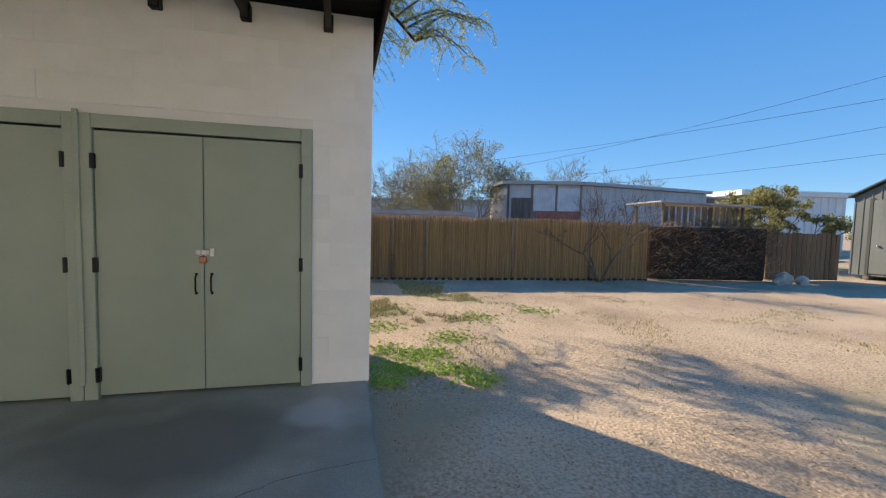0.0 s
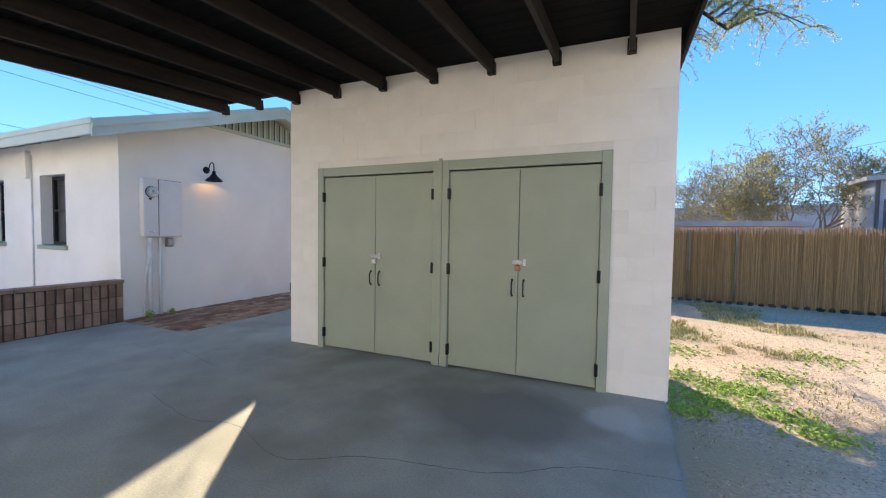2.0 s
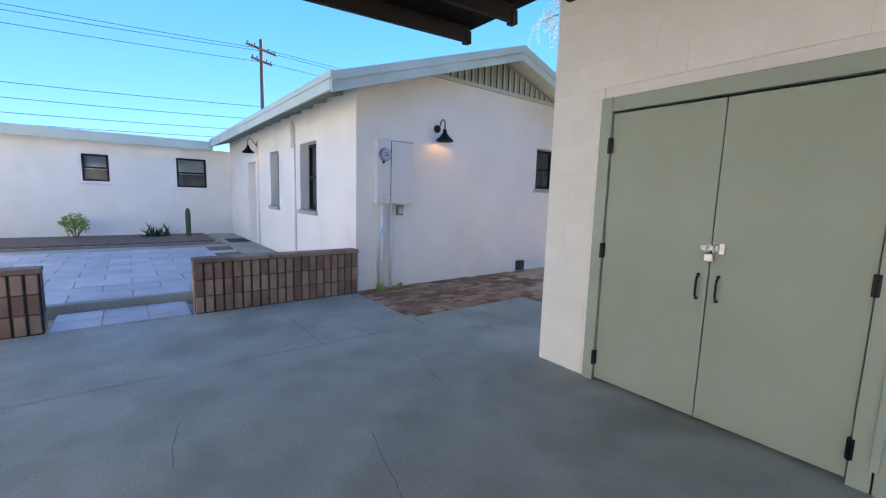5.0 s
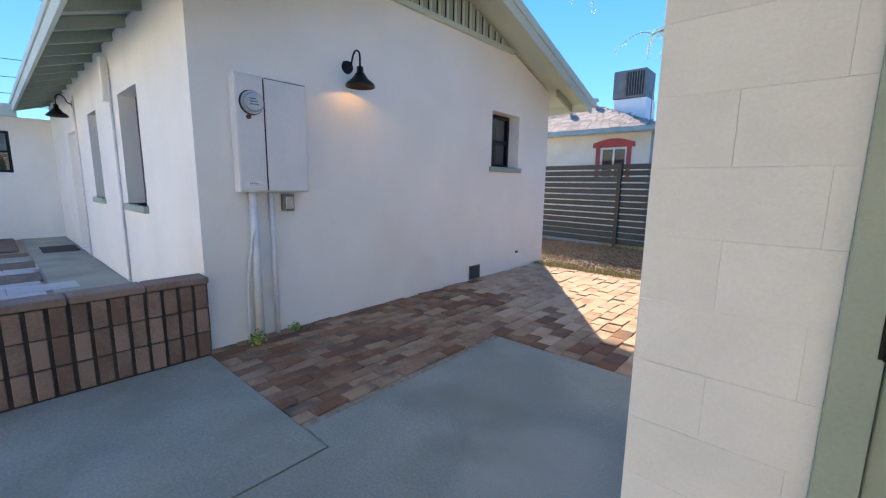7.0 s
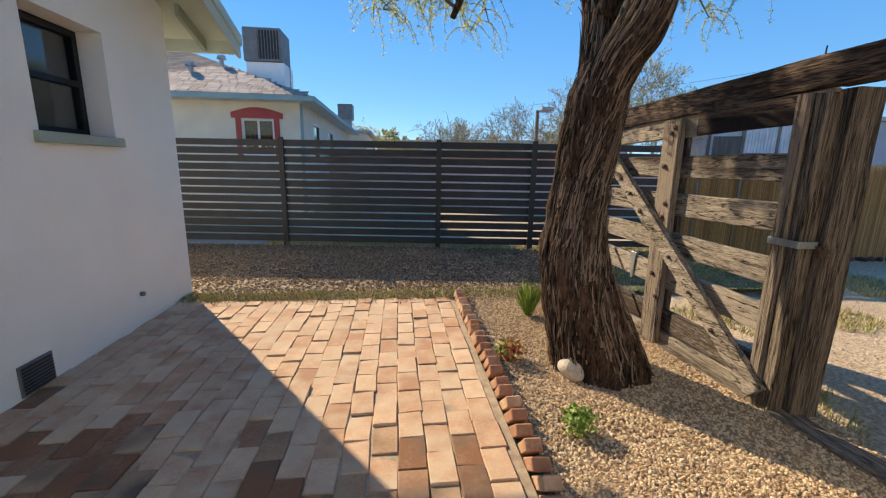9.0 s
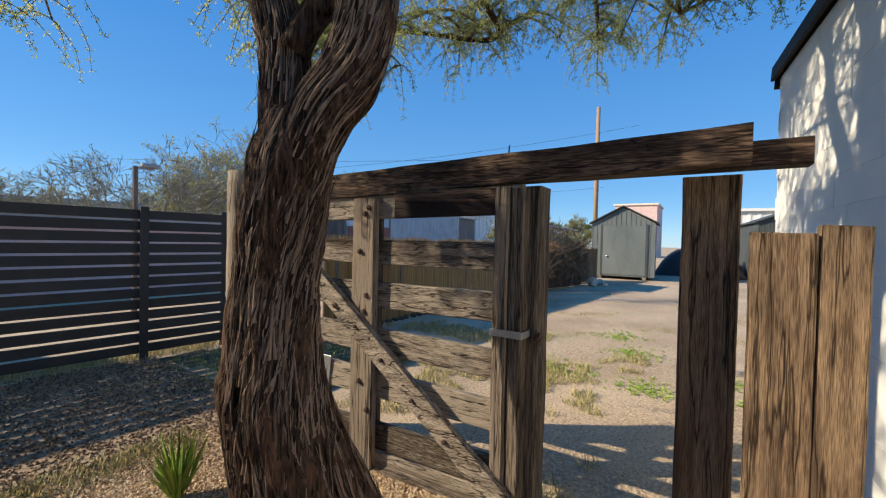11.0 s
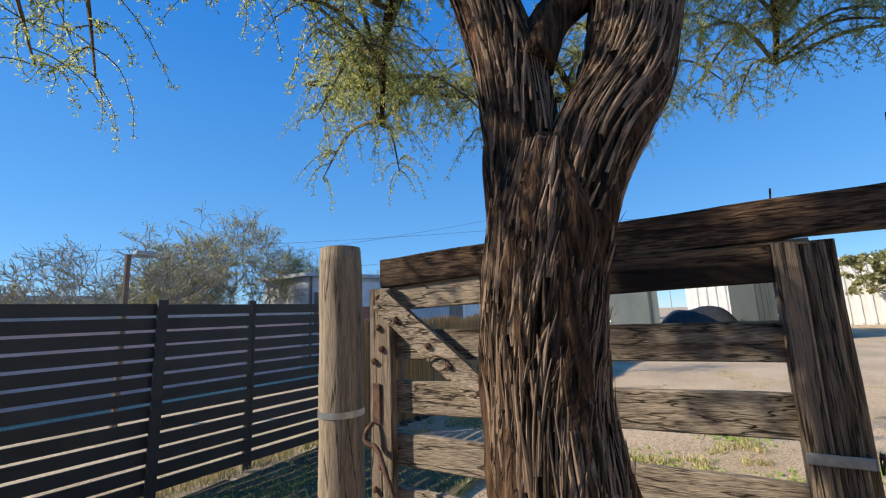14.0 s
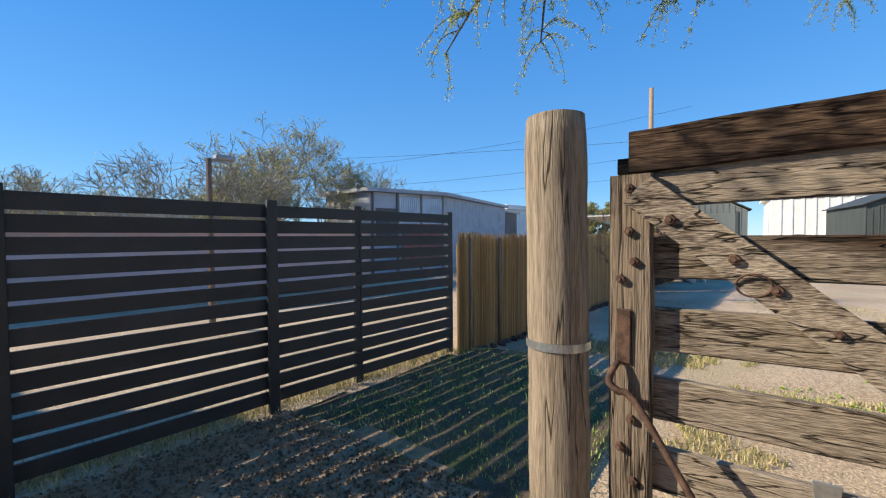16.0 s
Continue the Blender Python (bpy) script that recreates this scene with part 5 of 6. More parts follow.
M["bark_strip"] = material("bark_strip", (.022, .016, .012), (.25, .175, .13), 9, .95, 40, .5, stretch=(5, 5, .8), spec=.1, vary=.7, island=True, bump_dist=.006, contrast=(.3, .75))
mesquite()


# ---- bare winter trees and bushes ----
def bare_tree(name, label, at, h, spread, seed, twig, leafm=None, leaves=0, stems=4, depth=4, r0=.05, fine=.004, lsize=.09):
    rng = random.Random(seed)
    t = thing(name, label, "tree", at=(*at, 0))
    bm, lb = bmesh.new(), bmesh.new()

    def grow(p, d, L, r, lev):
        pts = [p]
        for i in range(3):
            d = (d + Vector((rng.gauss(0, .16), rng.gauss(0, .16), rng.gauss(0, .1) + .03))).normalized()
            pts.append(pts[-1] + d * L / 3)
        tube(bm, pts, [r, r * .85, r * .72, r * .6], 5 if lev < 2 else 3, False)
        if lev >= depth:
            if leafm:
                leafy(lb, pts[-1], L * .5, leaves, lsize, rng, 0)
            return
        for _ in range(rng.choice((2, 3, 3))):
            nd = (d + Vector((rng.gauss(0, .55), rng.gauss(0, .55), rng.gauss(0, .4) + .08)) * spread).normalized()
            grow(pts[rng.choice((2, 3, 3))], nd, L * rng.uniform(.62, .85), max(fine, r * .58), lev + 1)
    for s in range(stems):
        a = 6.28 * s / stems + rng.uniform(-.4, .4)
        grow(Vector((.05 * math.cos(a), .05 * math.sin(a), 0)), Vector((math.cos(a) * .5 * spread, math.sin(a) * .5 * spread, 1)).normalized(), h * .30, r0, 0)
    o = part("branchwork", bm, twig, t); o["kind"] = "stuff"
    if leafm:
        o = part("crown", lb, leafm, t); o["kind"] = "stuff"
    else:
        lb.free()


bare_tree("small_tree", "small bare multi-stemmed tree by the reed fence", (10.75, 6.25, -.12), 3.0, 1.0, 5, M["twig"], stems=4, depth=5, r0=.034, fine=.005)
bare_tree("desert_tree", "thin olive desert tree behind the reed fence", (11.5, 21, -.1), 7.2, 1.15, 8, M["bare_twig"], M["farfoliage"], 9, 7, 6, .07, .013, .07)
bare_tree("desert_tree", "thin olive desert tree behind the reed fence", (8.6, 22, -.1), 5.0, 1.15, 9, M["bare_twig"], M["farfoliage"], 9, 6, 6, .06, .012, .06)
bare_tree("desert_tree", "bare winter tree behind the buildings", (20, 26, -.1), 6.6, 1.1, 10, M["bare_twig"], None, 0, 4, 6, .07, .012)
bare_tree("desert_tree", "bare winter tree behind the buildings", (26, 26, -.1), 6.8, 1.2, 12, M["bare_twig"], None, 0, 5, 6, .07, .012)
bare_tree("desert_tree", "leafless tree beyond the black fence", (6.0, 19, -.1), 5.2, 1.2, 14, M["bare_twig"], M["farfoliage"], 2, 7, 6, .06, .012, .05)
bare_tree("desert_tree", "leafless tree beyond the black fence", (2.4, 24, -.1), 5.0, 1.2, 15, M["bare_twig"], M["farfoliage"], 3, 6, 6, .06, .012, .05)
bare_tree("desert_tree", "leafless tree beyond the black fence", (-2.0, 34, -.1), 6.0, 1.2, 16, M["bare_twig"], M["farfoliage"], 8, 4, 4, .07, .014, .15)
bare_tree("evergreen", "bushy olive green tree by the grey shed", (21.5, 10.2, -.1), 4.0, .9, 18, M["twig"], M["farfoliage"], 90, 6, 4, .08, .014, .09)
bare_tree("evergreen", "bushy olive green tree behind the sheds", (32, -9, -.1), 6.0, 1.0, 19, M["twig"], M["farfoliage"], 40, 5, 4, .1, .014, .2)
bare_tree("desert_tree", "yellow-green tree beyond the neighbour's house", (-1.0, 42, -.1), 5.4, 1.0, 20, M["twig"], M["farfoliage"], 30, 5, 4, .08, .014, .2)
bare_tree("evergreen", "olive tree behind the white metal building", (27.5, 8.4, -.1), 4.2, 1.0, 22, M["twig"], M["farfoliage"], 60, 4, 4, .08, .014, .09)


# ---- neighbour's house ----
def neighbour():
    h = thing("neighbour_house", "cream stucco house with shingle roof and red window trim", "house")
    x0, x1, y0, y1 = -16.0, -3.45, 12.5, 24.0
    bm = bmesh.new()
    wall_with_holes(bm, x0, x1, -.1, 3.1, [(-5.0, -4.15, 1.60, 2.60)], lambda a, b, c, d: box(bm, a, b, y0, y0 + .2, c, d))
    bmesh.ops.remove_doubles(bm, verts=bm.verts, dist=1e-4)
    part("wall", bm, M["cream"], h)
    bm = bmesh.new()
    wall_with_holes(bm, y0 + .21, y1, -.1, 3.1, [(14.2, 15.1, 1.6, 2.6), (17.0, 18.0, 1.6, 2.6)], lambda a, b, c, d: box(bm, x1 - .2, x1, a, b, c, d))
    bmesh.ops.remove_doubles(bm, verts=bm.verts, dist=1e-4)
    part("wall", bm, M["cream"], h)
    bbox("wall_back", M["room"], h, x0, x1 - .3, y0 + 1.2, y0 + 1.25, 0, 3.0, 0)
    bbox("wall_back", M["room"], h, x1 - 1.5, x1 - 1.45, y0 + 1.3, y1, 0, 3.0, 0)
    w = new("window"); w.parent, w["label"] = h, "white sash window with an arched red surround"
    for a, b, c, d in ((-5.14, -5.0, 1.5, 2.62), (-4.15, -4.01, 1.5, 2.62)):
        bbox("surround", M["red"], w, a, b, y0 - .03, y0 - .001, c, d, .004)
    bm = bmesh.new()
    arc = [(-5.24 + 1.33 * k / 14, 2.74 + .14 * math.sin(math.pi * k / 14)) for k in range(15)]
    pts = [(-5.24, 2.6)] + arc + [(-3.91, 2.6)]
    A = [bm.verts.new((x, y0 - .05, z)) for x, z in pts]; B = [bm.verts.new((x, y0 - .001, z)) for x, z in pts]
    bm.faces.new(A); bm.faces.new(B[::-1])
    for i in range(len(A)):
        bm.faces.new((A[i - 1], B[i - 1], B[i], A[i]))
    bmesh.ops.recalc_face_normals(bm, faces=bm.faces)
    part("arch", bm, M["red"], w, "red arched window head")
    for a, b, c, d in ((-5.0, -4.94, 1.6, 2.6), (-4.21, -4.15, 1.6, 2.6), (-4.94, -4.21, 1.6, 1.66), (-4.94, -4.21, 2.54, 2.6), (-4.60, -4.55, 1.66, 2.54)):
        bbox("frame", M["white"], w, a, b, y0 + .03, y0 + .08, c, d, .003)
    bbox("pane", M["glass"], w, -4.94, -4.21, y0 + .055, y0 + .06, 1.66, 2.54, 0).visible_shadow = False
    for a, b in ((14.2, 15.1), (17.0, 18.0)):
        q = new("window"); q.parent, q["label"] = h, "white framed side window"
        bbox("frame", M["white"], q, x1 - .06, x1 + .02, a - .06, b + .06, 1.54, 1.6, .004); bbox("frame", M["white"], q, x1 - .06, x1 + .02, a - .06, b + .06, 2.6, 2.66, .004)
        bbox("frame", M["white"], q, x1 - .06, x1 + .02, a - .06, a, 1.6, 2.6, .004); bbox("frame", M["white"], q, x1 - .06, x1 + .02, b, b + .06, 1.6, 2.6, .004)
        bbox("pane", M["glass"], q, x1 - .04, x1 - .03, a, b, 1.6, 2.6, 0)
    bbox("corner_board", M["teal"], h, x1 - .01, x1 + .02, y0 - .02, y0 + .25, -.1, 3.1, .003)
    # hipped roof with courses of shingles
    ex0, ex1, ey0, ey1, ze = x0 - .4, x1 + .45, y0 - .45, y1 + .4, 3.12
    rise, half = 2.55, (ey1 - ey0) / 2
    n = 34
    bm = bmesh.new()
    for k in range(n):
        t0, t1 = k / n, (k + 1.15) / n
        za, zb = ze + rise * t0 + .03, ze + rise * t1
        a0, a1 = half * t0, half * t1
        v = [bm.verts.new(p) for p in ((ex0 + a0, ey0 + a0, za), (ex1 - a0, ey0 + a0, za), (ex1 - a1, ey0 + a1, zb), (ex0 + a1, ey0 + a1, zb))]
        bm.faces.new(v)
        u = [bm.verts.new(p) for p in ((ex0 + a0, ey0 + a0, za - .03), (ex1 - a0, ey0 + a0, za - .03))]
        bm.faces.new((u[0], u[1], v[1], v[0]))
        v = [bm.verts.new(p) for p in ((ex1 - a0, ey0 + a0, za), (ex1 - a0, ey1 - a0, za), (ex1 - a1, ey1 - a1, zb), (ex1 - a1, ey0 + a1, zb))]
        bm.faces.new(v)
        u = [bm.verts.new(p) for p in ((ex1 - a0, ey0 + a0, za - .03), (ex1 - a0, ey1 - a0, za - .03))]
        bm.faces.new((u[0], u[1], v[1], v[0]))
    part("roof", bm, M["shingle"], h, "brown shingle hip roof")["kind"] = "stuff"
    tiles = {}
    for k in range(22):
        t0 = k / n
        a0 = half * t0
        x = ex0 + 7 + a0 + random.uniform(0, .2)
        while x < ex1 - a0 - .35:
            wd = random.choice((.22, .3, .38))
            if wd not in tiles:
                b2 = bmesh.new(); box(b2, 0, wd - .012, 0, half / n * 1.1, 0, .014, .003)
                tiles[wd] = part("shingle", b2, M["shingle"], h); tl = tiles[wd]
            else:
                tl = new("shingle", tiles[wd].data); tl.parent = h
            tl.matrix_basis = Matrix.Translation((x, ey0 + a0 - .012, ze + rise * t0 + .034)) @ Matrix.Rotation(math.atan2(rise, half), 4, "X")
            x += wd
    for a in ((ex0, ex1, ey0 - .03, ey0), (ex1, ex1 + .03, ey0 - .03, ey1)):
        bbox("fascia", M["teal"], h, *a, ze - .10, ze + .03, .004, "teal eaves board")
    bbox("soffit", M["cream"], h, ex0, ex1 - .001, ey0 + .001, y0 - .001, ze - .09, ze - .05, .004)
    bbox("soffit", M["cream"], h, x1 + .001, ex1 - .001, y0, ey1, ze - .09, ze - .05, .004)
    for x, y, zz in ((-6.9, 14.2, 4.0), (-6.4, 15.2, 4.45)):
        v = thing("roof_vent", "small metal roof vent", "vent")
        bm = bmesh.new(); cyl(bm, (x, y, zz - .3), (x, y, zz + .2), .07, .07, 10); cyl(bm, (x, y, zz + .2), (x, y, zz + .3), .15, .12, 12)
        part("cap", bm, M["roofmetal"], v)
    c = thing("evaporative_cooler", "grey evaporative cooler on the neighbour's roof", "cooler", "roof coolers")
    bbox("base", M["white"], c, -5.55, -4.4, 14.9, 16.0, 3.6, 4.55, .01)
    bbox("body", M["ac"], c, -5.6, -4.45, 14.85, 15.95, 4.56, 5.55, .02)
    bbox("grille", M["ac_dark"], c, -5.15, -4.52, 14.835, 14.848, 4.64, 5.47, .003)
    for k in range(7):
        bbox("louvre", M["ac"], c, -5.13 + .09 * k, -5.11 + .09 * k, 14.815, 14.834, 4.64, 5.47, .002)
    bm = bmesh.new(); cyl(bm, (-4.3, 15.2, 3.6), (-4.3, 15.2, 4.9), .02, .02, 6)
    part("pipe", bm, M["roofmetal"], c)
    c2 = thing("evaporative_cooler", "grey evaporative cooler on the neighbour's roof", "cooler", "roof coolers")
    bbox("body", M["ac"], c2, -4.5, -3.6, 27.5, 28.4, 4.2, 5.1, .02)
    bbox("stand", M["roofmetal"], c2, -4.4, -3.7, 27.6, 28.3, 3.0, 4.2, .02)
    bb = thing("back_building", "low cream building behind the neighbour's house", "building")
    bbox("wall", M["cream"], bb, -9, -2.6, 25, 31, -.1, 3.2, .02); bbox("roof", M["roofmetal"], bb, -9.3, -2.3, 24.8, 31.3, 3.2, 3.35, .02)


neighbour()


# ---- buildings behind the yard ----
def ribbed(parent, name, mat, p, q, z0, z1, pitch=.3, depth=.03):
    p, q = Vector(p), Vector(q)
    d = (q - p); L = d.length; d.normalize()
    nrm = Vector((d.y, -d.x, 0))
    bm = bmesh.new()
    s, pts = 0.0, []
    while s < L:
        for ds, o in ((0, 0), (.55, 0), (.65, 1), (.9, 1)):
            if s + ds * pitch <= L: pts.append((s + ds * pitch, o * depth))
        s += pitch
    pts.append((L, 0))
    A = [bm.verts.new(p + d * a + nrm * o + Vector((0, 0, z0))) for a, o in pts]
    B = [bm.verts.new(p + d * a + nrm * o + Vector((0, 0, z1))) for a, o in pts]
    for i in range(len(A) - 1):
        bm.faces.new((A[i], A[i + 1], B[i + 1], B[i]))
    return part(name, bm, mat, parent)


def prism(parent, name, mat, poly, z0, z1):
    bm = bmesh.new()
    A = [bm.verts.new((x, y, z0)) for x, y in poly]; B = [bm.verts.new((x, y, z1)) for x, y in poly]
    bm.faces.new(A[::-1]); bm.faces.new(B)
    for i in range(len(A)):
        bm.faces.new((A[i - 1], A[i], B[i], B[i - 1]))
    bmesh.ops.recalc_face_normals(bm, faces=bm.faces)
    return part(name, bm, mat, parent)


def yard_buildings():
    a = thing("old_trailer", "long weathered metal trailer building behind the fence", "building")
    prism(a, "body", M["trailer"], [(12.6, 17.6), (16.35, 16.25), (26.0, 17.6), (24.5, 21), (12.9, 21)], -.1, 3.62)
    prism(a, "roof", M["roofmetal"], [(12.3, 17.45), (16.4, 15.95), (26.3, 17.4), (24.7, 21.3), (12.6, 21.3)], 3.63, 3.80)
    ribbed(a, "metal_sheet", M["ribmetal2"], (13.9, 17.08, 0), (16.3, 16.21, 0), 2.2, 3.45, .12, .03)
    ribbed(a, "metal_sheet", M["trailer"], (16.4, 16.22, 0), (26, 17.55, 0), .2, 3.6, .5, .02)
    bm = bmesh.new(); box(bm, 0, 2.4, -.06, .0, .4, 2.2, .01, Matrix.Translation((14.05, 17.0, 0)) @ Matrix.Rotation(-.345, 4, "Z"))
    part("brick_wall", bm, M["redbrick"], a, "red brick lower wall")
    for k in range(4):
        bm = bmesh.new(); box(bm, 0, .12, -.05, .01, -.1, 3.62, .01, Matrix.Translation((12.62 + k * 1.22, 17.56 - k * .44, 0)) @ Matrix.Rotation(-.345, 4, "Z"))
        part("board", bm, M["oldwood"], a)
    bm = bmesh.new(); box(bm, 0, 1.1, -.04, .01, 1.2, 2.9, .01, Matrix.Translation((12.85, 17.5, 0)) @ Matrix.Rotation(-.345, 4, "Z"))
    part("door", bm, M["oldwood"], a)
    w = thing("metal_building", "white ribbed metal building", "building", "metal buildings")
    prism(w, "wall", M["ribmetal"], [(32.2, 20.6), (40.5, 19.2), (42, 27), (33, 28)], -.1, 4.0)
    ribbed(w, "metal_sheet", M["ribmetal"], (32.2, 20.55, 0), (40.5, 19.15, 0), 0, 4.0, .6, .05)
    prism(w, "roof", M["ribmetal"], [(32.0, 20.3), (40.8, 18.9), (42.2, 27.3), (32.8, 28.3)], 4.01, 4.4)
    d = thing("dark_building", "low dark building between the trailers", "building")
    prism(d, "wall", M["oldwood"], [(27.5, 19), (32, 19.4), (32, 24), (27.5, 24)], -.1, 3.5)
    prism(d, "roof", M["roofmetal"], [(27.2, 18.8), (32.1, 19.2), (32.1, 24), (27.2, 24)], 3.51, 3.62)
    w2 = thing("metal_building", "white ribbed metal building", "building", "metal buildings")
    prism(w2, "wall", M["ribmetal"], [(36, -12), (36, 1.9), (44, 1.9), (44, -12)], -.1, 4.2)
    ribbed(w2, "metal_sheet", M["ribmetal"], (35.98, 1.9, 0), (35.98, -12, 0), 0, 4.2, .6, .05)
    prism(w2, "roof", M["ribmetal"], [(35.7, -12.2), (35.7, 2.2), (44.2, 2.2), (44.2, -12.2)], 4.21, 4.4)
    pk = thing("tall_building", "pale pink stucco building far behind", "building")
    prism(pk, "wall", M["pink"], [(62, 12.7), (62, 7.3), (70, 7.3), (70, 12.7)], -.1, 7.2)
    prism(pk, "parapet", M["cream"], [(61.8, 12.9), (61.8, 7.1), (70, 7.1), (70, 12.9)], 7.21, 7.45)
    f = thing("low_building", "low pink building with a grey roof beyond the black fence", "building")
    prism(f, "wall", M["pink"], [(-6, 17.5), (9.5, 14.5), (10.5, 19), (-5, 22)], -.1, 1.75)
    prism(f, "roof", M["roofmetal"], [(-6.2, 17.3), (9.7, 14.3), (10.7, 19.2), (-5.2, 22.2)], 1.76, 1.95)
    g = thing("far_building", "long pale grey roofed building in the distance", "building")
    prism(g, "wall", M["trailer"], [(-2, 48), (22, 40), (24, 48), (0, 56)], -.1, 3.9)
    prism(g, "roof", M["roofmetal"], [(-2.4, 47.6), (22.3, 39.6), (24.3, 48), (0, 56)], 3.91, 4.2)


M["ribmetal2"] = material("galvanised_sheet", (.44, .50, .54), (.62, .68, .72), 2, .5, 40, .1, metal=.4)
yard_buildings()


def garden_shed(x, y, w, dpt, hw, hp, yaw, mat, label):
    s = thing("garden_shed", label, "shed", "garden sheds", at=(x, y, -.1, yaw))
    bm = bmesh.new()
    prof = [(-w / 2, .12), (w / 2, .12), (w / 2, hw), (0, hp), (-w / 2, hw)]
    A = [bm.verts.new((0, u, z)) for u, z in prof]; B = [bm.verts.new((dpt, u, z)) for u, z in prof]
    bm.faces.new(A); bm.faces.new(B[::-1])
    for i in range(5):
        bm.faces.new((A[i - 1], B[i - 1], B[i], A[i]))
    bmesh.ops.recalc_face_normals(bm, faces=bm.faces)
    part("body", bm, mat, s)
    for sg in (-1, 1):
        bm = bmesh.new()
        v0 = [(-.15, 0, hp + .04), (-.15, sg * (w / 2 + .15), hw - .02), (dpt + .15, sg * (w / 2 + .15), hw - .02), (dpt + .15, 0, hp + .04)]
        a = [bm.verts.new(p) for p in v0]; b = [bm.verts.new((p[0], p[1], p[2] + .05)) for p in v0]
        bm.faces.new(a); bm.faces.new(b[::-1])
        for i in range(4):
            bm.faces.new((a[i - 1], a[i], b[i], b[i - 1]))
        bmesh.ops.recalc_face_normals(bm, faces=bm.faces)
        part("roof", bm, M["darkshed"], s, "dark shed roof")
    n = int(w / .2)
    for k in range(n + 1):
        u = -w / 2 + w * k / n
        bbox("siding_batten", mat, s, -.018, -.001, u - .02, u + .02, .12, hw - .02 + (hp - hw) * max(0, 1 - abs(u) / (w / 2)), .003)
    dw = w * .36
    dd = bbox("door", mat, s, -.04, -.019, -dw, dw * .9, .2, hw - .12, .006, "grey shed door")
    bm = bmesh.new(); bmesh.ops.create_uvsphere(bm, u_segments=8, v_segments=6, radius=.04, matrix=Matrix.Translation((-.07, dw * .7, 1.1)))
    part("knob", bm, M["steel"], dd)
    for u in (-dw - .05, dw * .9 + .05):
        bbox("door_trim", M["darkshed"], s, -.05, -.019, u - .045, u + .045, .15, hw - .05, .004)
    for u in (-w * .35, w * .35):
        bbox("skid", M["oldwood"], s, 0, dpt, u - .08, u + .08, 0, .118, .005)


garden_shed(20.6, 5.1, 2.8, 3.2, 2.7, 3.48, 4, M["shedlight"], "grey-green garden shed on timber skids")
garden_shed(24.0, -1.95, 3.1, 5.0, 2.9, 3.5, 6, M["darkshed"], "dark grey-green garden shed with panelled door")


def yard_clutter():
    t = thing("tarp_pile", "black tarpaulin draped over a heap", "tarp")
    bm = bmesh.new()
    bmesh.ops.create_grid(bm, x_segments=30, y_segments=16, size=1)
    for v in bm.verts:
        x, y = v.co.x, v.co.y
        v.co = Vector((26.4 + y * 1.1, 2.0 + x * 2.2, -.1 + max(0, 1 - abs(y) ** 3) * max(0, (1 - x ** 4)) * (1.55 + .35 * noise.noise(Vector((x * 2, y * 2, 1))))))
    part("tarp_sheet", bm, M["tarp"], t, smooth=True)
    l = thing("lean_to", "lean-to of poles with a flat metal roof over dry brush", "lean-to")
    for x, y in ((13.3, 6.9), (15.7, 6.4), (13.4, 8.2), (15.9, 7.9)):
        bm = bmesh.new(); cyl(bm, (x, y, -.1), (x, y, 2.12), .06, .05, 8); part("post", bm, M["oldwood"], l)
    bm = bmesh.new(); box(bm, -1.55, 1.55, -1.0, 1.0, 0, .05, .006, Matrix.Translation((14.6, 7.3, 2.12)) @ Matrix.Rotation(-.17, 4, "Z") @ Matrix.Rotation(.03, 4, "Y"))
    part("roof_sheet", bm, M["roofmetal"], l)
    for k in range(12):
        x = 13.35 + .2 * k
        bbox("slat", M["oldwood"], l, x, x + .15, 6.93 - .17 * (x - 13.3), 6.96 - .17 * (x - 13.3), 1.3 + .1 * (k % 3), 2.08, .004)
    h = thing("dry_hedge", "dense dry rust-brown hedge along the yard", "hedge")
    rng = random.Random(7)
    bm = bmesh.new()
    for k in range(9000):
        s = rng.random()
        c = Vector((12.6 + 3.6 * s, 6.5 - .75 * s, -.1)) + Vector((rng.gauss(0, .05), rng.gauss(.15, .22), rng.random() ** .8 * (1.62 + .08 * math.sin(s * 30))))
        d = Vector((rng.gauss(0, .6), rng.gauss(0, .6), rng.gauss(.8, .7))).normalized()
        w = d.orthogonal().normalized() * rng.uniform(.004, .011)
        L = rng.uniform(.10, .34)
        bm.faces.new([bm.verts.new(p) for p in (c - w, c + d * L * .5 + w, c + d * L, c + d * L * .5 - w)])
    o = part("brush", bm, M["hedge"], h); o["kind"] = "stuff"
    # added dark box, its colour standing for the shade between the twigs
    bbox("inner_brush", M["hedge_shade"], h, 0, 3.6, -.1, .1, -.1, 1.45, .05).matrix_basis = Matrix.Translation((12.6, 6.72, 0)) @ Matrix.Rotation(-.205, 4, "Z")
    b = thing("board_fence", "low brown board fence by the shed", "fence")
    for k in range(15):
        x = 16.5 + .17 * k
        bbox("board", M["board"], b, x, x + .16, 6.2 - .12 * k * .17, 6.23 - .12 * k * .17, -.1, 1.35 + random.uniform(-.03, .03), .004)
    for x, y, r in ((16.3, 5.5, .22), (16.7, 5.3, .17), (15.9, 5.35, .13), (16.45, 5.05, .1)):
        rk = thing("boulder", "pale grey boulder on the dirt", "rock", "boulders")
        bm = bmesh.new(); bmesh.ops.create_icosphere(bm, subdivisions=2, radius=r)
        for v in bm.verts:
            v.co *= 1 + .25 * noise.noise(v.co * 6 + Vector((x, y, 0)))
            v.co += Vector((x, y, -.1 + r * .5))
        part("stone", bm, M["rock"], rk)


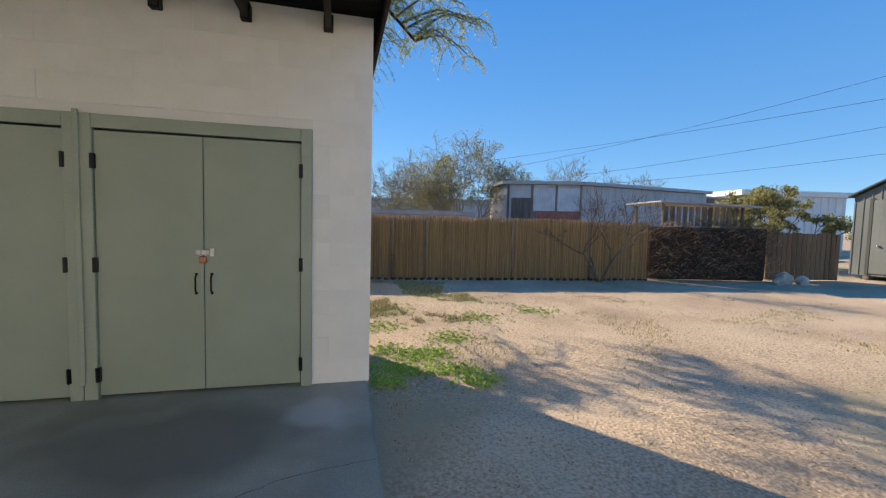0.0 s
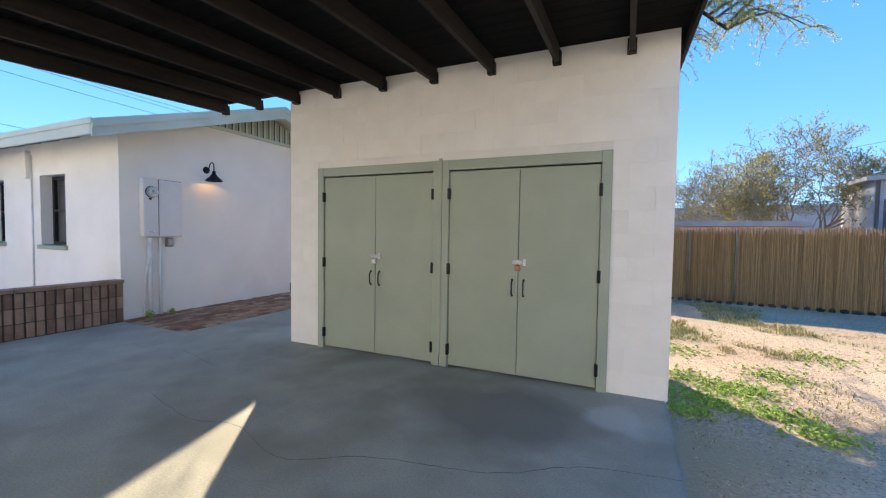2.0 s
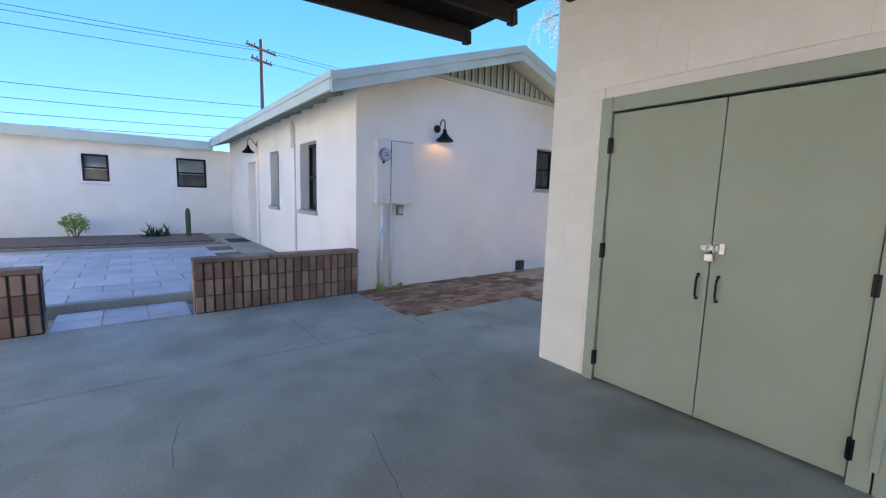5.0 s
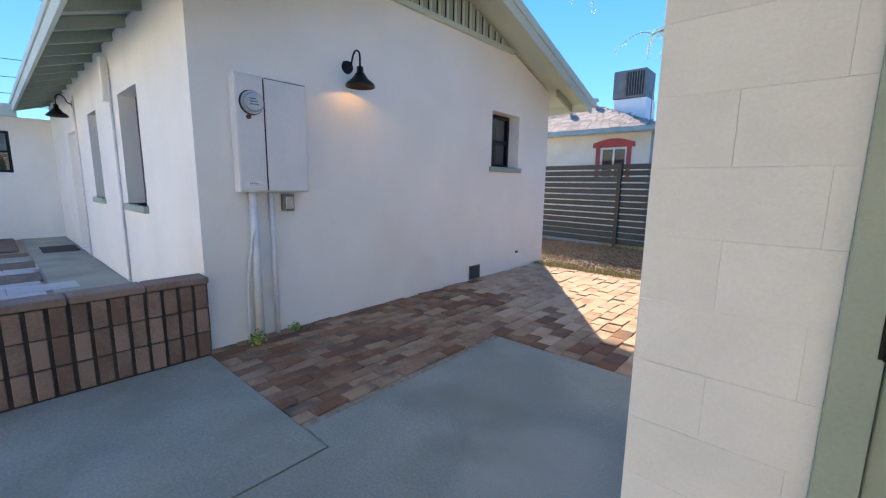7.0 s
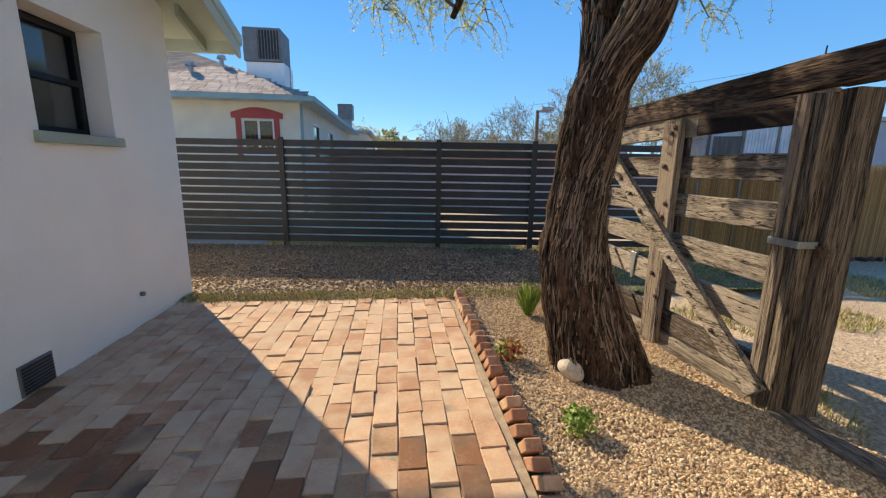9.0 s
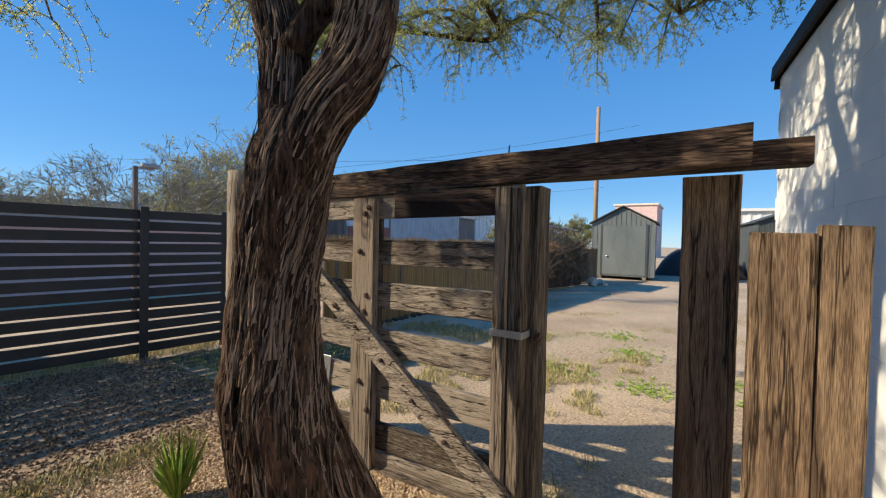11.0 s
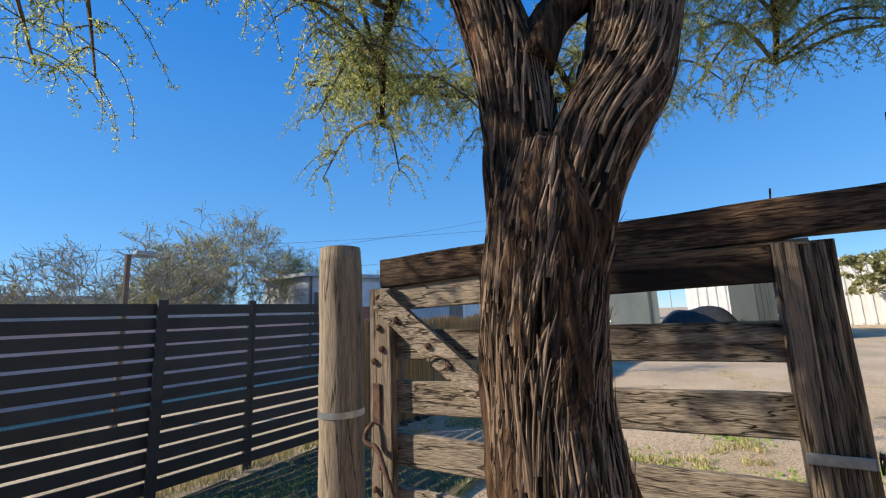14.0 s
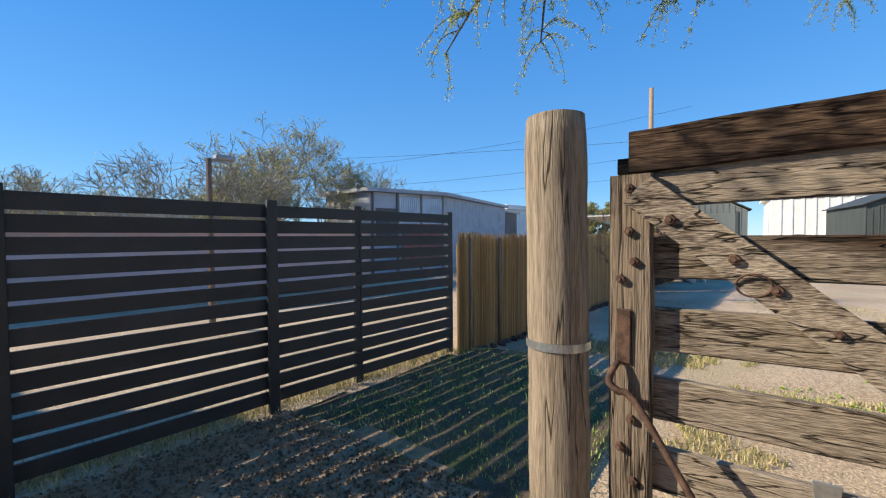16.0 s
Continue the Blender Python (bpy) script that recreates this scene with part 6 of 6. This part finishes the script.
# deep brown with the hedge's inner shade put into it
M["hedge_shade"] = material("hedge_inner_shade", (.04, .025, .016), (.09, .055, .035), 5, .95, 40, .4)
M["board"] = material("brown_board", (.15, .085, .04), (.26, .155, .08), 3, .85, 30, .3, stretch=(6, 6, .4), vary=.3)
yard_clutter()


# ---- poles and cables ----
def utility_pole(name, label, x, y, h, mat, arms=True, r=.16):
    p = thing(name, label, "utility pole")
    bm = bmesh.new(); cyl(bm, (x, y, -.2), (x, y, h), r, r * .7, 10); part("shaft", bm, mat, p, smooth=True)
    if arms:
        for z, L in ((h - .7, 1.3), (h - 1.5, .9)):
            bm = bmesh.new(); box(bm, -.06, .06, -L, L, z - .07, z + .07, .01, Matrix.Translation((x + .14, y, 0)) @ Matrix.Rotation(.5, 4, "Z"))
            part("crossarm", bm, mat, p)
            for u in (-.9, -.45, .45, .9):
                bm = bmesh.new(); q = Vector((x + .14 - math.sin(.5) * u * L, y + math.cos(.5) * u * L, z + .07)); cyl(bm, q, q + Vector((0, 0, .16)), .035, .05, 8)
                part("insulator", bm, M["ac"], p)


utility_pole("utility_pole", "weathered utility pole with crossarms behind the house", -30.0, 5.35, 12.1, M["utility"])
utility_pole("utility_pole", "plain pale brown utility pole beyond the yard", 33.0, 9.1, 12.4, M["utility_new"], False, .21)


def cable(pts, r=.014):
    c = thing("power_cable", "thin dark overhead cable", "cable", "overhead cables")
    bm = bmesh.new()
    (p, q, sag) = pts
    p, q = Vector(p), Vector(q)
    P = [p.lerp(q, t) - Vector((0, 0, sag * 4 * t * (1 - t))) for t in [k / 16 for k in range(17)]]
    tube(bm, P, [r] * 17, 4)
    part("wire", bm, M["cable"], c)


for dz, s in ((-.6, .7), (-.75, .9), (-1.5, .8), (-4.6, .8), (-5.5, .7), (-6.3, .7), (-6.9, .7)):
    cable(((-30, 5.35, 12.1 + dz), (-34, -45, 12.4 + dz), s), .018 if dz > -4 else .02)
    cable(((-30, 5.35, 12.1 + dz), (-24, 60, 11.5 + dz), s), .016)
cable(((33.0, 9.1, 8.6), (10, 45, 7.5), .4), .012)
cable(((33.0, 9.1, 8.7), (50, -20, 10.5), .4), .014)
cable(((18, 30, 6.4), (40, 7, 12.5), .5), .011)
cable(((18, 30, 5.0), (38, 8, 8.5), .4), .011)
cable(((18, 30, 4.4), (40, 10, 7.0), .4), .011)


def street_lamp(x, y, h):
    s = thing("street_lamp", "thin grey street lamp beyond the black fence", "street lamp")
    bm = bmesh.new(); cyl(bm, (x, y, -.1), (x, y, h), .06, .05, 8); part("post", bm, M["utility"], s)
    bbox("arm", M["roofmetal"], s, x, x + .35, y - .02, y + .02, h - .05, h, .004)
    bbox("lamp_head", M["roofmetal"], s, x + .1, x + .45, y - .08, y + .08, h + .0, h + .09, .02)


street_lamp(2.95, 11.8, 2.95)


def flag():
    f = thing("flagpole", "thin flagpole with a small flag far off", "flagpole")
    bm = bmesh.new(); cyl(bm, (55, 3.2, -.1), (55, 3.2, 8.6), .05, .04, 6); part("pole", bm, M["roofmetal"], f)
    bbox("flag_cloth", M["red"], f, 54.99, 55.01, 2.2, 3.15, 7.6, 8.3, 0)


flag()

# ---- ground details ----
def edging():
    e = thing("brick_edging", "row of tilted red bricks edging the paving", "edging")
    ref = None
    for k in range(27):
        y = 1.66 + .125 * k
        m = Matrix.LocRotScale((-.175 + random.uniform(-.008, .008), y, .01 + random.uniform(-.008, .008)), Euler((radians(-42) + random.uniform(-.08, .08), random.uniform(-.06, .06), random.uniform(-.08, .08))), (1, 1, 1))
        if ref is None:
            bm = bmesh.new(); box(bm, -.045, .045, -.10, .10, -.032, .032, .006)
            ref = part("brick", bm, M["edging"], e); ref.matrix_basis = m
        else:
            o = new("brick", ref.data); o.parent = e; o.matrix_basis = m


edging()


def rocks_and_weeds():
    r = thing("rock", "pale rounded rock at the tree's foot", "rock")
    bm = bmesh.new(); bmesh.ops.create_icosphere(bm, subdivisions=3, radius=.095)
    for v in bm.verts:
        v.co *= 1 + .28 * noise.noise(v.co * 9)
        v.co = Vector((v.co.x * 1.05, v.co.y * 1.1, v.co.z * .85)) + Vector((.37, 3.12, .05))
    part("stone", bm, M["rock"], r, smooth=False)
    rng = random.Random(9)

    def blades(name, label, c, n, h, spread, mat, w=.008):
        o = thing(name, label, "plant")
        bm = bmesh.new()
        for _ in range(n):
            a = rng.uniform(0, 6.28)
            d = Vector((math.cos(a), math.sin(a), 0))
            b = Vector(c) + d * rng.random() * spread * .25
            L = h * rng.uniform(.6, 1.1)
            lean = spread * rng.uniform(.2, 1)
            s = Vector((-d.y, d.x, 0)) * w
            p = [b, b + d * lean * .35 + Vector((0, 0, L * .55)), b + d * lean + Vector((0, 0, L))]
            v = [bm.verts.new(q) for q in (p[0] - s, p[0] + s, p[1] + s * .8, p[2], p[1] - s * .8)]
            bm.faces.new(v)
        part("leaves", bm, mat, o)
    blades("yucca", "small upright green plant in the gravel", (.44, 4.31, -.01), 70, .36, .14, M["greenleaf"], .009)
    for c, n, rr, m, nm, lab in (((.15, 2.53, .05), 260, .10, "greenleaf", "weed", "low green weed in the gravel"), ((.0, 3.39, .05), 200, .11, "redleaf", "weed", "low weed with reddish leaves in the gravel"), ((-.02, 3.42, .05), 120, .11, "greenleaf", "weed", "low green weed in the gravel"), ((-2.95, .05, .03), 90, .09, "greenleaf", "weed", "small weeds at the wall's foot"), ((-3.0, .42, .02), 60, .06, "greenleaf", "weed", "small weeds at the wall's foot")):
        o = thing(nm, lab, "weed", "weeds")
        bm = bmesh.new(); leafy(bm, c, rr, n, .035, rng, .5)
        part("leaves", bm, M[m], o)
        bm = bmesh.new()
        for k in range(6):
            a = rng.uniform(0, 6.28); cyl(bm, (c[0], c[1], -.02), (c[0] + rr * .7 * math.cos(a), c[1] + rr * .7 * math.sin(a), c[2] + .03), .003, .002, 4)
        part("stem", bm, M["greenleaf"], o)


rocks_and_weeds()


def inside(poly, px, py):
    c = False
    for i in range(len(poly)):
        (x1, y1), (x2, y2) = poly[i], poly[i - 1]
        if (y1 > py) != (y2 > py) and px < (x2 - x1) * (py - y1) / (y2 - y1) + x1:
            c = not c
    return c


def scatter(name, label, mat, n, place, shape, kind="stuff"):
    verts, faces = [], []
    for _ in range(n):
        p = place()
        if p is None:
            continue
        shape(verts, faces, p)
    me = bpy.data.meshes.new(name); me.from_pydata(verts, [], faces); me.materials.append(mat)
    return tagged(new(name, me), label, name, kind=kind)


RG = random.Random(77)


def pebble(verts, faces, p, r0=.008, r1=.017):
    r = RG.uniform(r0, r1)
    k = len(verts)
    t = RG.uniform(0, 6.28)
    a, b, h = r * RG.uniform(.8, 1.4), r * RG.uniform(.6, 1.0), r * RG.uniform(.5, .9)
    c, s = math.cos(t), math.sin(t)
    for (u, v, w) in ((-1, -.3, -.2), (0, -1, -.1), (1, .2, -.2), (.1, 1, -.1), (-.45, -.25, .9), (.4, -.3, .8), (.3, .45, 1), (-.4, .4, .75)):
        x, y = u * a, v * b
        verts.append((p[0] + x * c - y * s, p[1] + x * s + y * c, p[2] + w * h))
    faces.extend([tuple(k + i for i in f) for f in ((4, 5, 6, 7), (0, 1, 5, 4), (1, 2, 6, 5), (2, 3, 7, 6), (3, 0, 4, 7))])


def near_bed():
    x, y = RG.uniform(-.12, 1.7), RG.uniform(1.6, 5.0)
    return (x, y, -.008) if inside(GRAVEL, x, y) else None


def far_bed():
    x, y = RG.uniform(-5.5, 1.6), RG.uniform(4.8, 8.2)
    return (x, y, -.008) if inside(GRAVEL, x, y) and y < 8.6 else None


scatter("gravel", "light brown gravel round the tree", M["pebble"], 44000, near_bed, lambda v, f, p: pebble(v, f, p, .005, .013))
# gravel inside the fence's shadow takes the shade-coloured pebbles
scatter("gravel", "brown gravel along the black fence, coloured darker for its shade", M["pebble_dark"], 40000, far_bed, lambda v, f, p: pebble(v, f, p, .007, .016))


def blade(verts, faces, p, h0=.03, h1=.085):
    k = len(verts)
    a = RG.uniform(0, 6.28)
    h = RG.uniform(h0, h1)
    w, l = .0035, h * RG.uniform(.2, .9)
    c, s = math.cos(a), math.sin(a)
    verts.extend([(p[0] - s * w, p[1] + c * w, p[2]), (p[0] + s * w, p[1] - c * w, p[2]), (p[0] + c * l * .5 + s * w, p[1] + s * l * .5 - c * w, p[2] + h * .6), (p[0] + c * l, p[1] + s * l, p[2] + h)])
    faces.append((k, k + 1, k + 2, k + 3))


def tufts(x0, x1, y0, y1, cut, sc=.8):
    def place():
        x, y = RG.uniform(x0, x1), RG.uniform(y0, y1)
        if noise.noise(Vector((x * sc, y * sc, 2.0))) + .45 * noise.noise(Vector((x * 3.1, y * 3.1, 6.0))) < cut:
            return None
        return (x, y, ground_z(x, y) - .004)
    return place


scatter("grass", "patches of short dry green grass on the dirt", M["grass"], 45000, tufts(4.3, 14, -.5, 6.6, .34), lambda v, f, p: blade(v, f, p, .015, .05))
scatter("grass", "patches of short grass beyond the gate", M["grass"], 50000, tufts(1.75, 6.5, 2.0, 7.1, .22), blade)
def rosette(verts, faces, p):
    for _ in range(5):
        a, k = RG.uniform(0, 6.28), len(verts)
        L, w, h = RG.uniform(.018, .04), RG.uniform(.006, .012), RG.uniform(.005, .025)
        c, s = math.cos(a), math.sin(a)
        verts.extend([p, (p[0] + c * L * .6 - s * w, p[1] + s * L * .6 + c * w, p[2] + h), (p[0] + c * L, p[1] + s * L, p[2] + h * .8), (p[0] + c * L * .6 + s * w, p[1] + s * L * .6 - c * w, p[2] + h)])
        faces.append((k, k + 1, k + 2, k + 3))


WEEDS = [(4.35, .62, .16), (4.55, .5, .14), (4.7, .95, .12), (4.95, 1.0, .12), (4.4, 1.15, .12), (4.3, .2, .1), (5.0, .45, .14), (4.4, 2.3, .2), (5.3, 1.6, .16), (6.0, 2.6, .2), (4.6, 3.4, .3), (7.2, 3.0, .25), (5.2, .15, .12)]


def weed_spot():
    x, y, r = RG.choice(WEEDS)
    x, y = x + RG.gauss(0, r), y + RG.gauss(0, r)
    return (x, y, ground_z(x, y) + .004) if x > 4.16 else None


scatter("weeds", "fresh bright green weeds by the shed corner", M["weedleaf"], 1800, weed_spot, rosette)
scatter("grass", "thin dark grass on the shaded dark soil", M["greenleaf"], 6000, lambda: (RG.uniform(1.5, 4.3), RG.uniform(5.0, 7.3), -.02), lambda v, f, p: blade(v, f, p, .012, .04))
scatter("grass", "thin grass line between paving and gravel", M["grass"], 8000, lambda: (RG.uniform(-5.0, .9), 5.0 + RG.gauss(0, .10) + .05 * RG.random(), -.006), lambda v, f, p: blade(v, f, p, .02, .05))
scatter("grass", "grass along the foot of the black fence", M["grass"], 7000, lambda: (lambda t: (FA.x + FD.x * t, FA.y + FD.y * t + RG.gauss(.12, .12), -.05))(RG.uniform(3, 10.4)), lambda v, f, p: blade(v, f, p, .03, .10))


def yard_pebble():
    x, y = RG.uniform(1.8, 12), RG.uniform(-4.5, 7.0)
    if x < 4.25 and y < 1.5:
        return None
    return (x, y, ground_z(x, y))


scatter("dirt_clods", "small clods and stones on the dirt", M["clod"], 60000, yard_pebble, lambda v, f, p: pebble(v, f, p, .002, .009))


# ---- paving bricks and wall blocks ----
def paving():
    base = thing("brick_paving", "worn red and tan brick paving along the house", "paving", kind="structure")
    bm = bmesh.new()
    box(bm, -3.10, -1.575, -.30, 1.62, -.2, -.013); box(bm, -3.10, -.225, 1.62, 4.9, -.2, -.013)
    part("bedding", bm, M["joint"], base)
    bw, bl = .141, .232
    refs = []
    for v in range(3):
        bm = bmesh.new(); box(bm, -bw / 2 + .002, bw / 2 - .002, -bl / 2 + .002, bl / 2 - .002, -.05, 0, .004, jag=.004)
        refs.append(part("brick", bm, M["paving_shade"], base)); refs[-1].matrix_basis = Matrix.Translation((-2.9 + .2 * v, 2.0, -.1))
    # same brick shapes in the paler colour of the sunlit side
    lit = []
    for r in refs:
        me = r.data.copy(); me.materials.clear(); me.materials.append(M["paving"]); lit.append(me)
    spots = []
    for (x0, x1, y0, y1, w) in ((-3.10, -1.585, -.30, 1.62, .105), (-3.10, -.235, 1.62, 4.90, bw)):
        col, x = 0, x0 + w / 2
        while x < x1:
            y = y0 + bl / 2 - (bl / 2 if col % 2 else 0)
            while y - bl / 2 < y1 - .03:
                a, b = max(y - bl / 2, y0), min(y + bl / 2, y1)
                if b - a > .04:
                    spots.append((x, (a + b) / 2, (b - a) / bl, w / bw))
                y += bl
            x += w
            col += 1
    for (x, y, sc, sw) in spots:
        # old picks the copy with painted shade, the rest get the lit copy
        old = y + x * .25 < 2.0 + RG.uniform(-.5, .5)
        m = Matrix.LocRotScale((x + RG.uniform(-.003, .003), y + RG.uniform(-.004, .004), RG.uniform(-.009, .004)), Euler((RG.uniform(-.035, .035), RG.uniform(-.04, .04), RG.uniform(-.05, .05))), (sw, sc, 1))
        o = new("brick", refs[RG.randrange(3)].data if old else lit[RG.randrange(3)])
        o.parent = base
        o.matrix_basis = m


paving()

block_wall(swall, wall_face((0, .012, 0), (1, 0, 0), (0, 0, 1), (0, -1, 0)), 4.144, 3.07, [(DOOR[0], DOOR[1], 0, DOOR[2])], .0002, .007, bev=.0007)
block_wall(swall, wall_face((.012, SB, 0), (0, -1, 0), (0, 0, 1), (-1, 0, 0)), SB - .012, 3.10, (), .0004, .003, bev=.0012)
bd = Vector((-4.144, SB - SBR, 0)).normalized()
block_wall(swall, wall_face((4.144, SBR - .012, 0), bd, (0, 0, 1), Vector((-bd.y, bd.x, 0)) * -1), 4.159, 3.12, (), .0004, .003, bev=.0012)
block_wall(swall, wall_face((4.132, .012, 0), (0, 1, 0), (0, 0, 1), (1, 0, 0)), SBR - .012, 3.10, (), .0004, .003, bev=.0012)
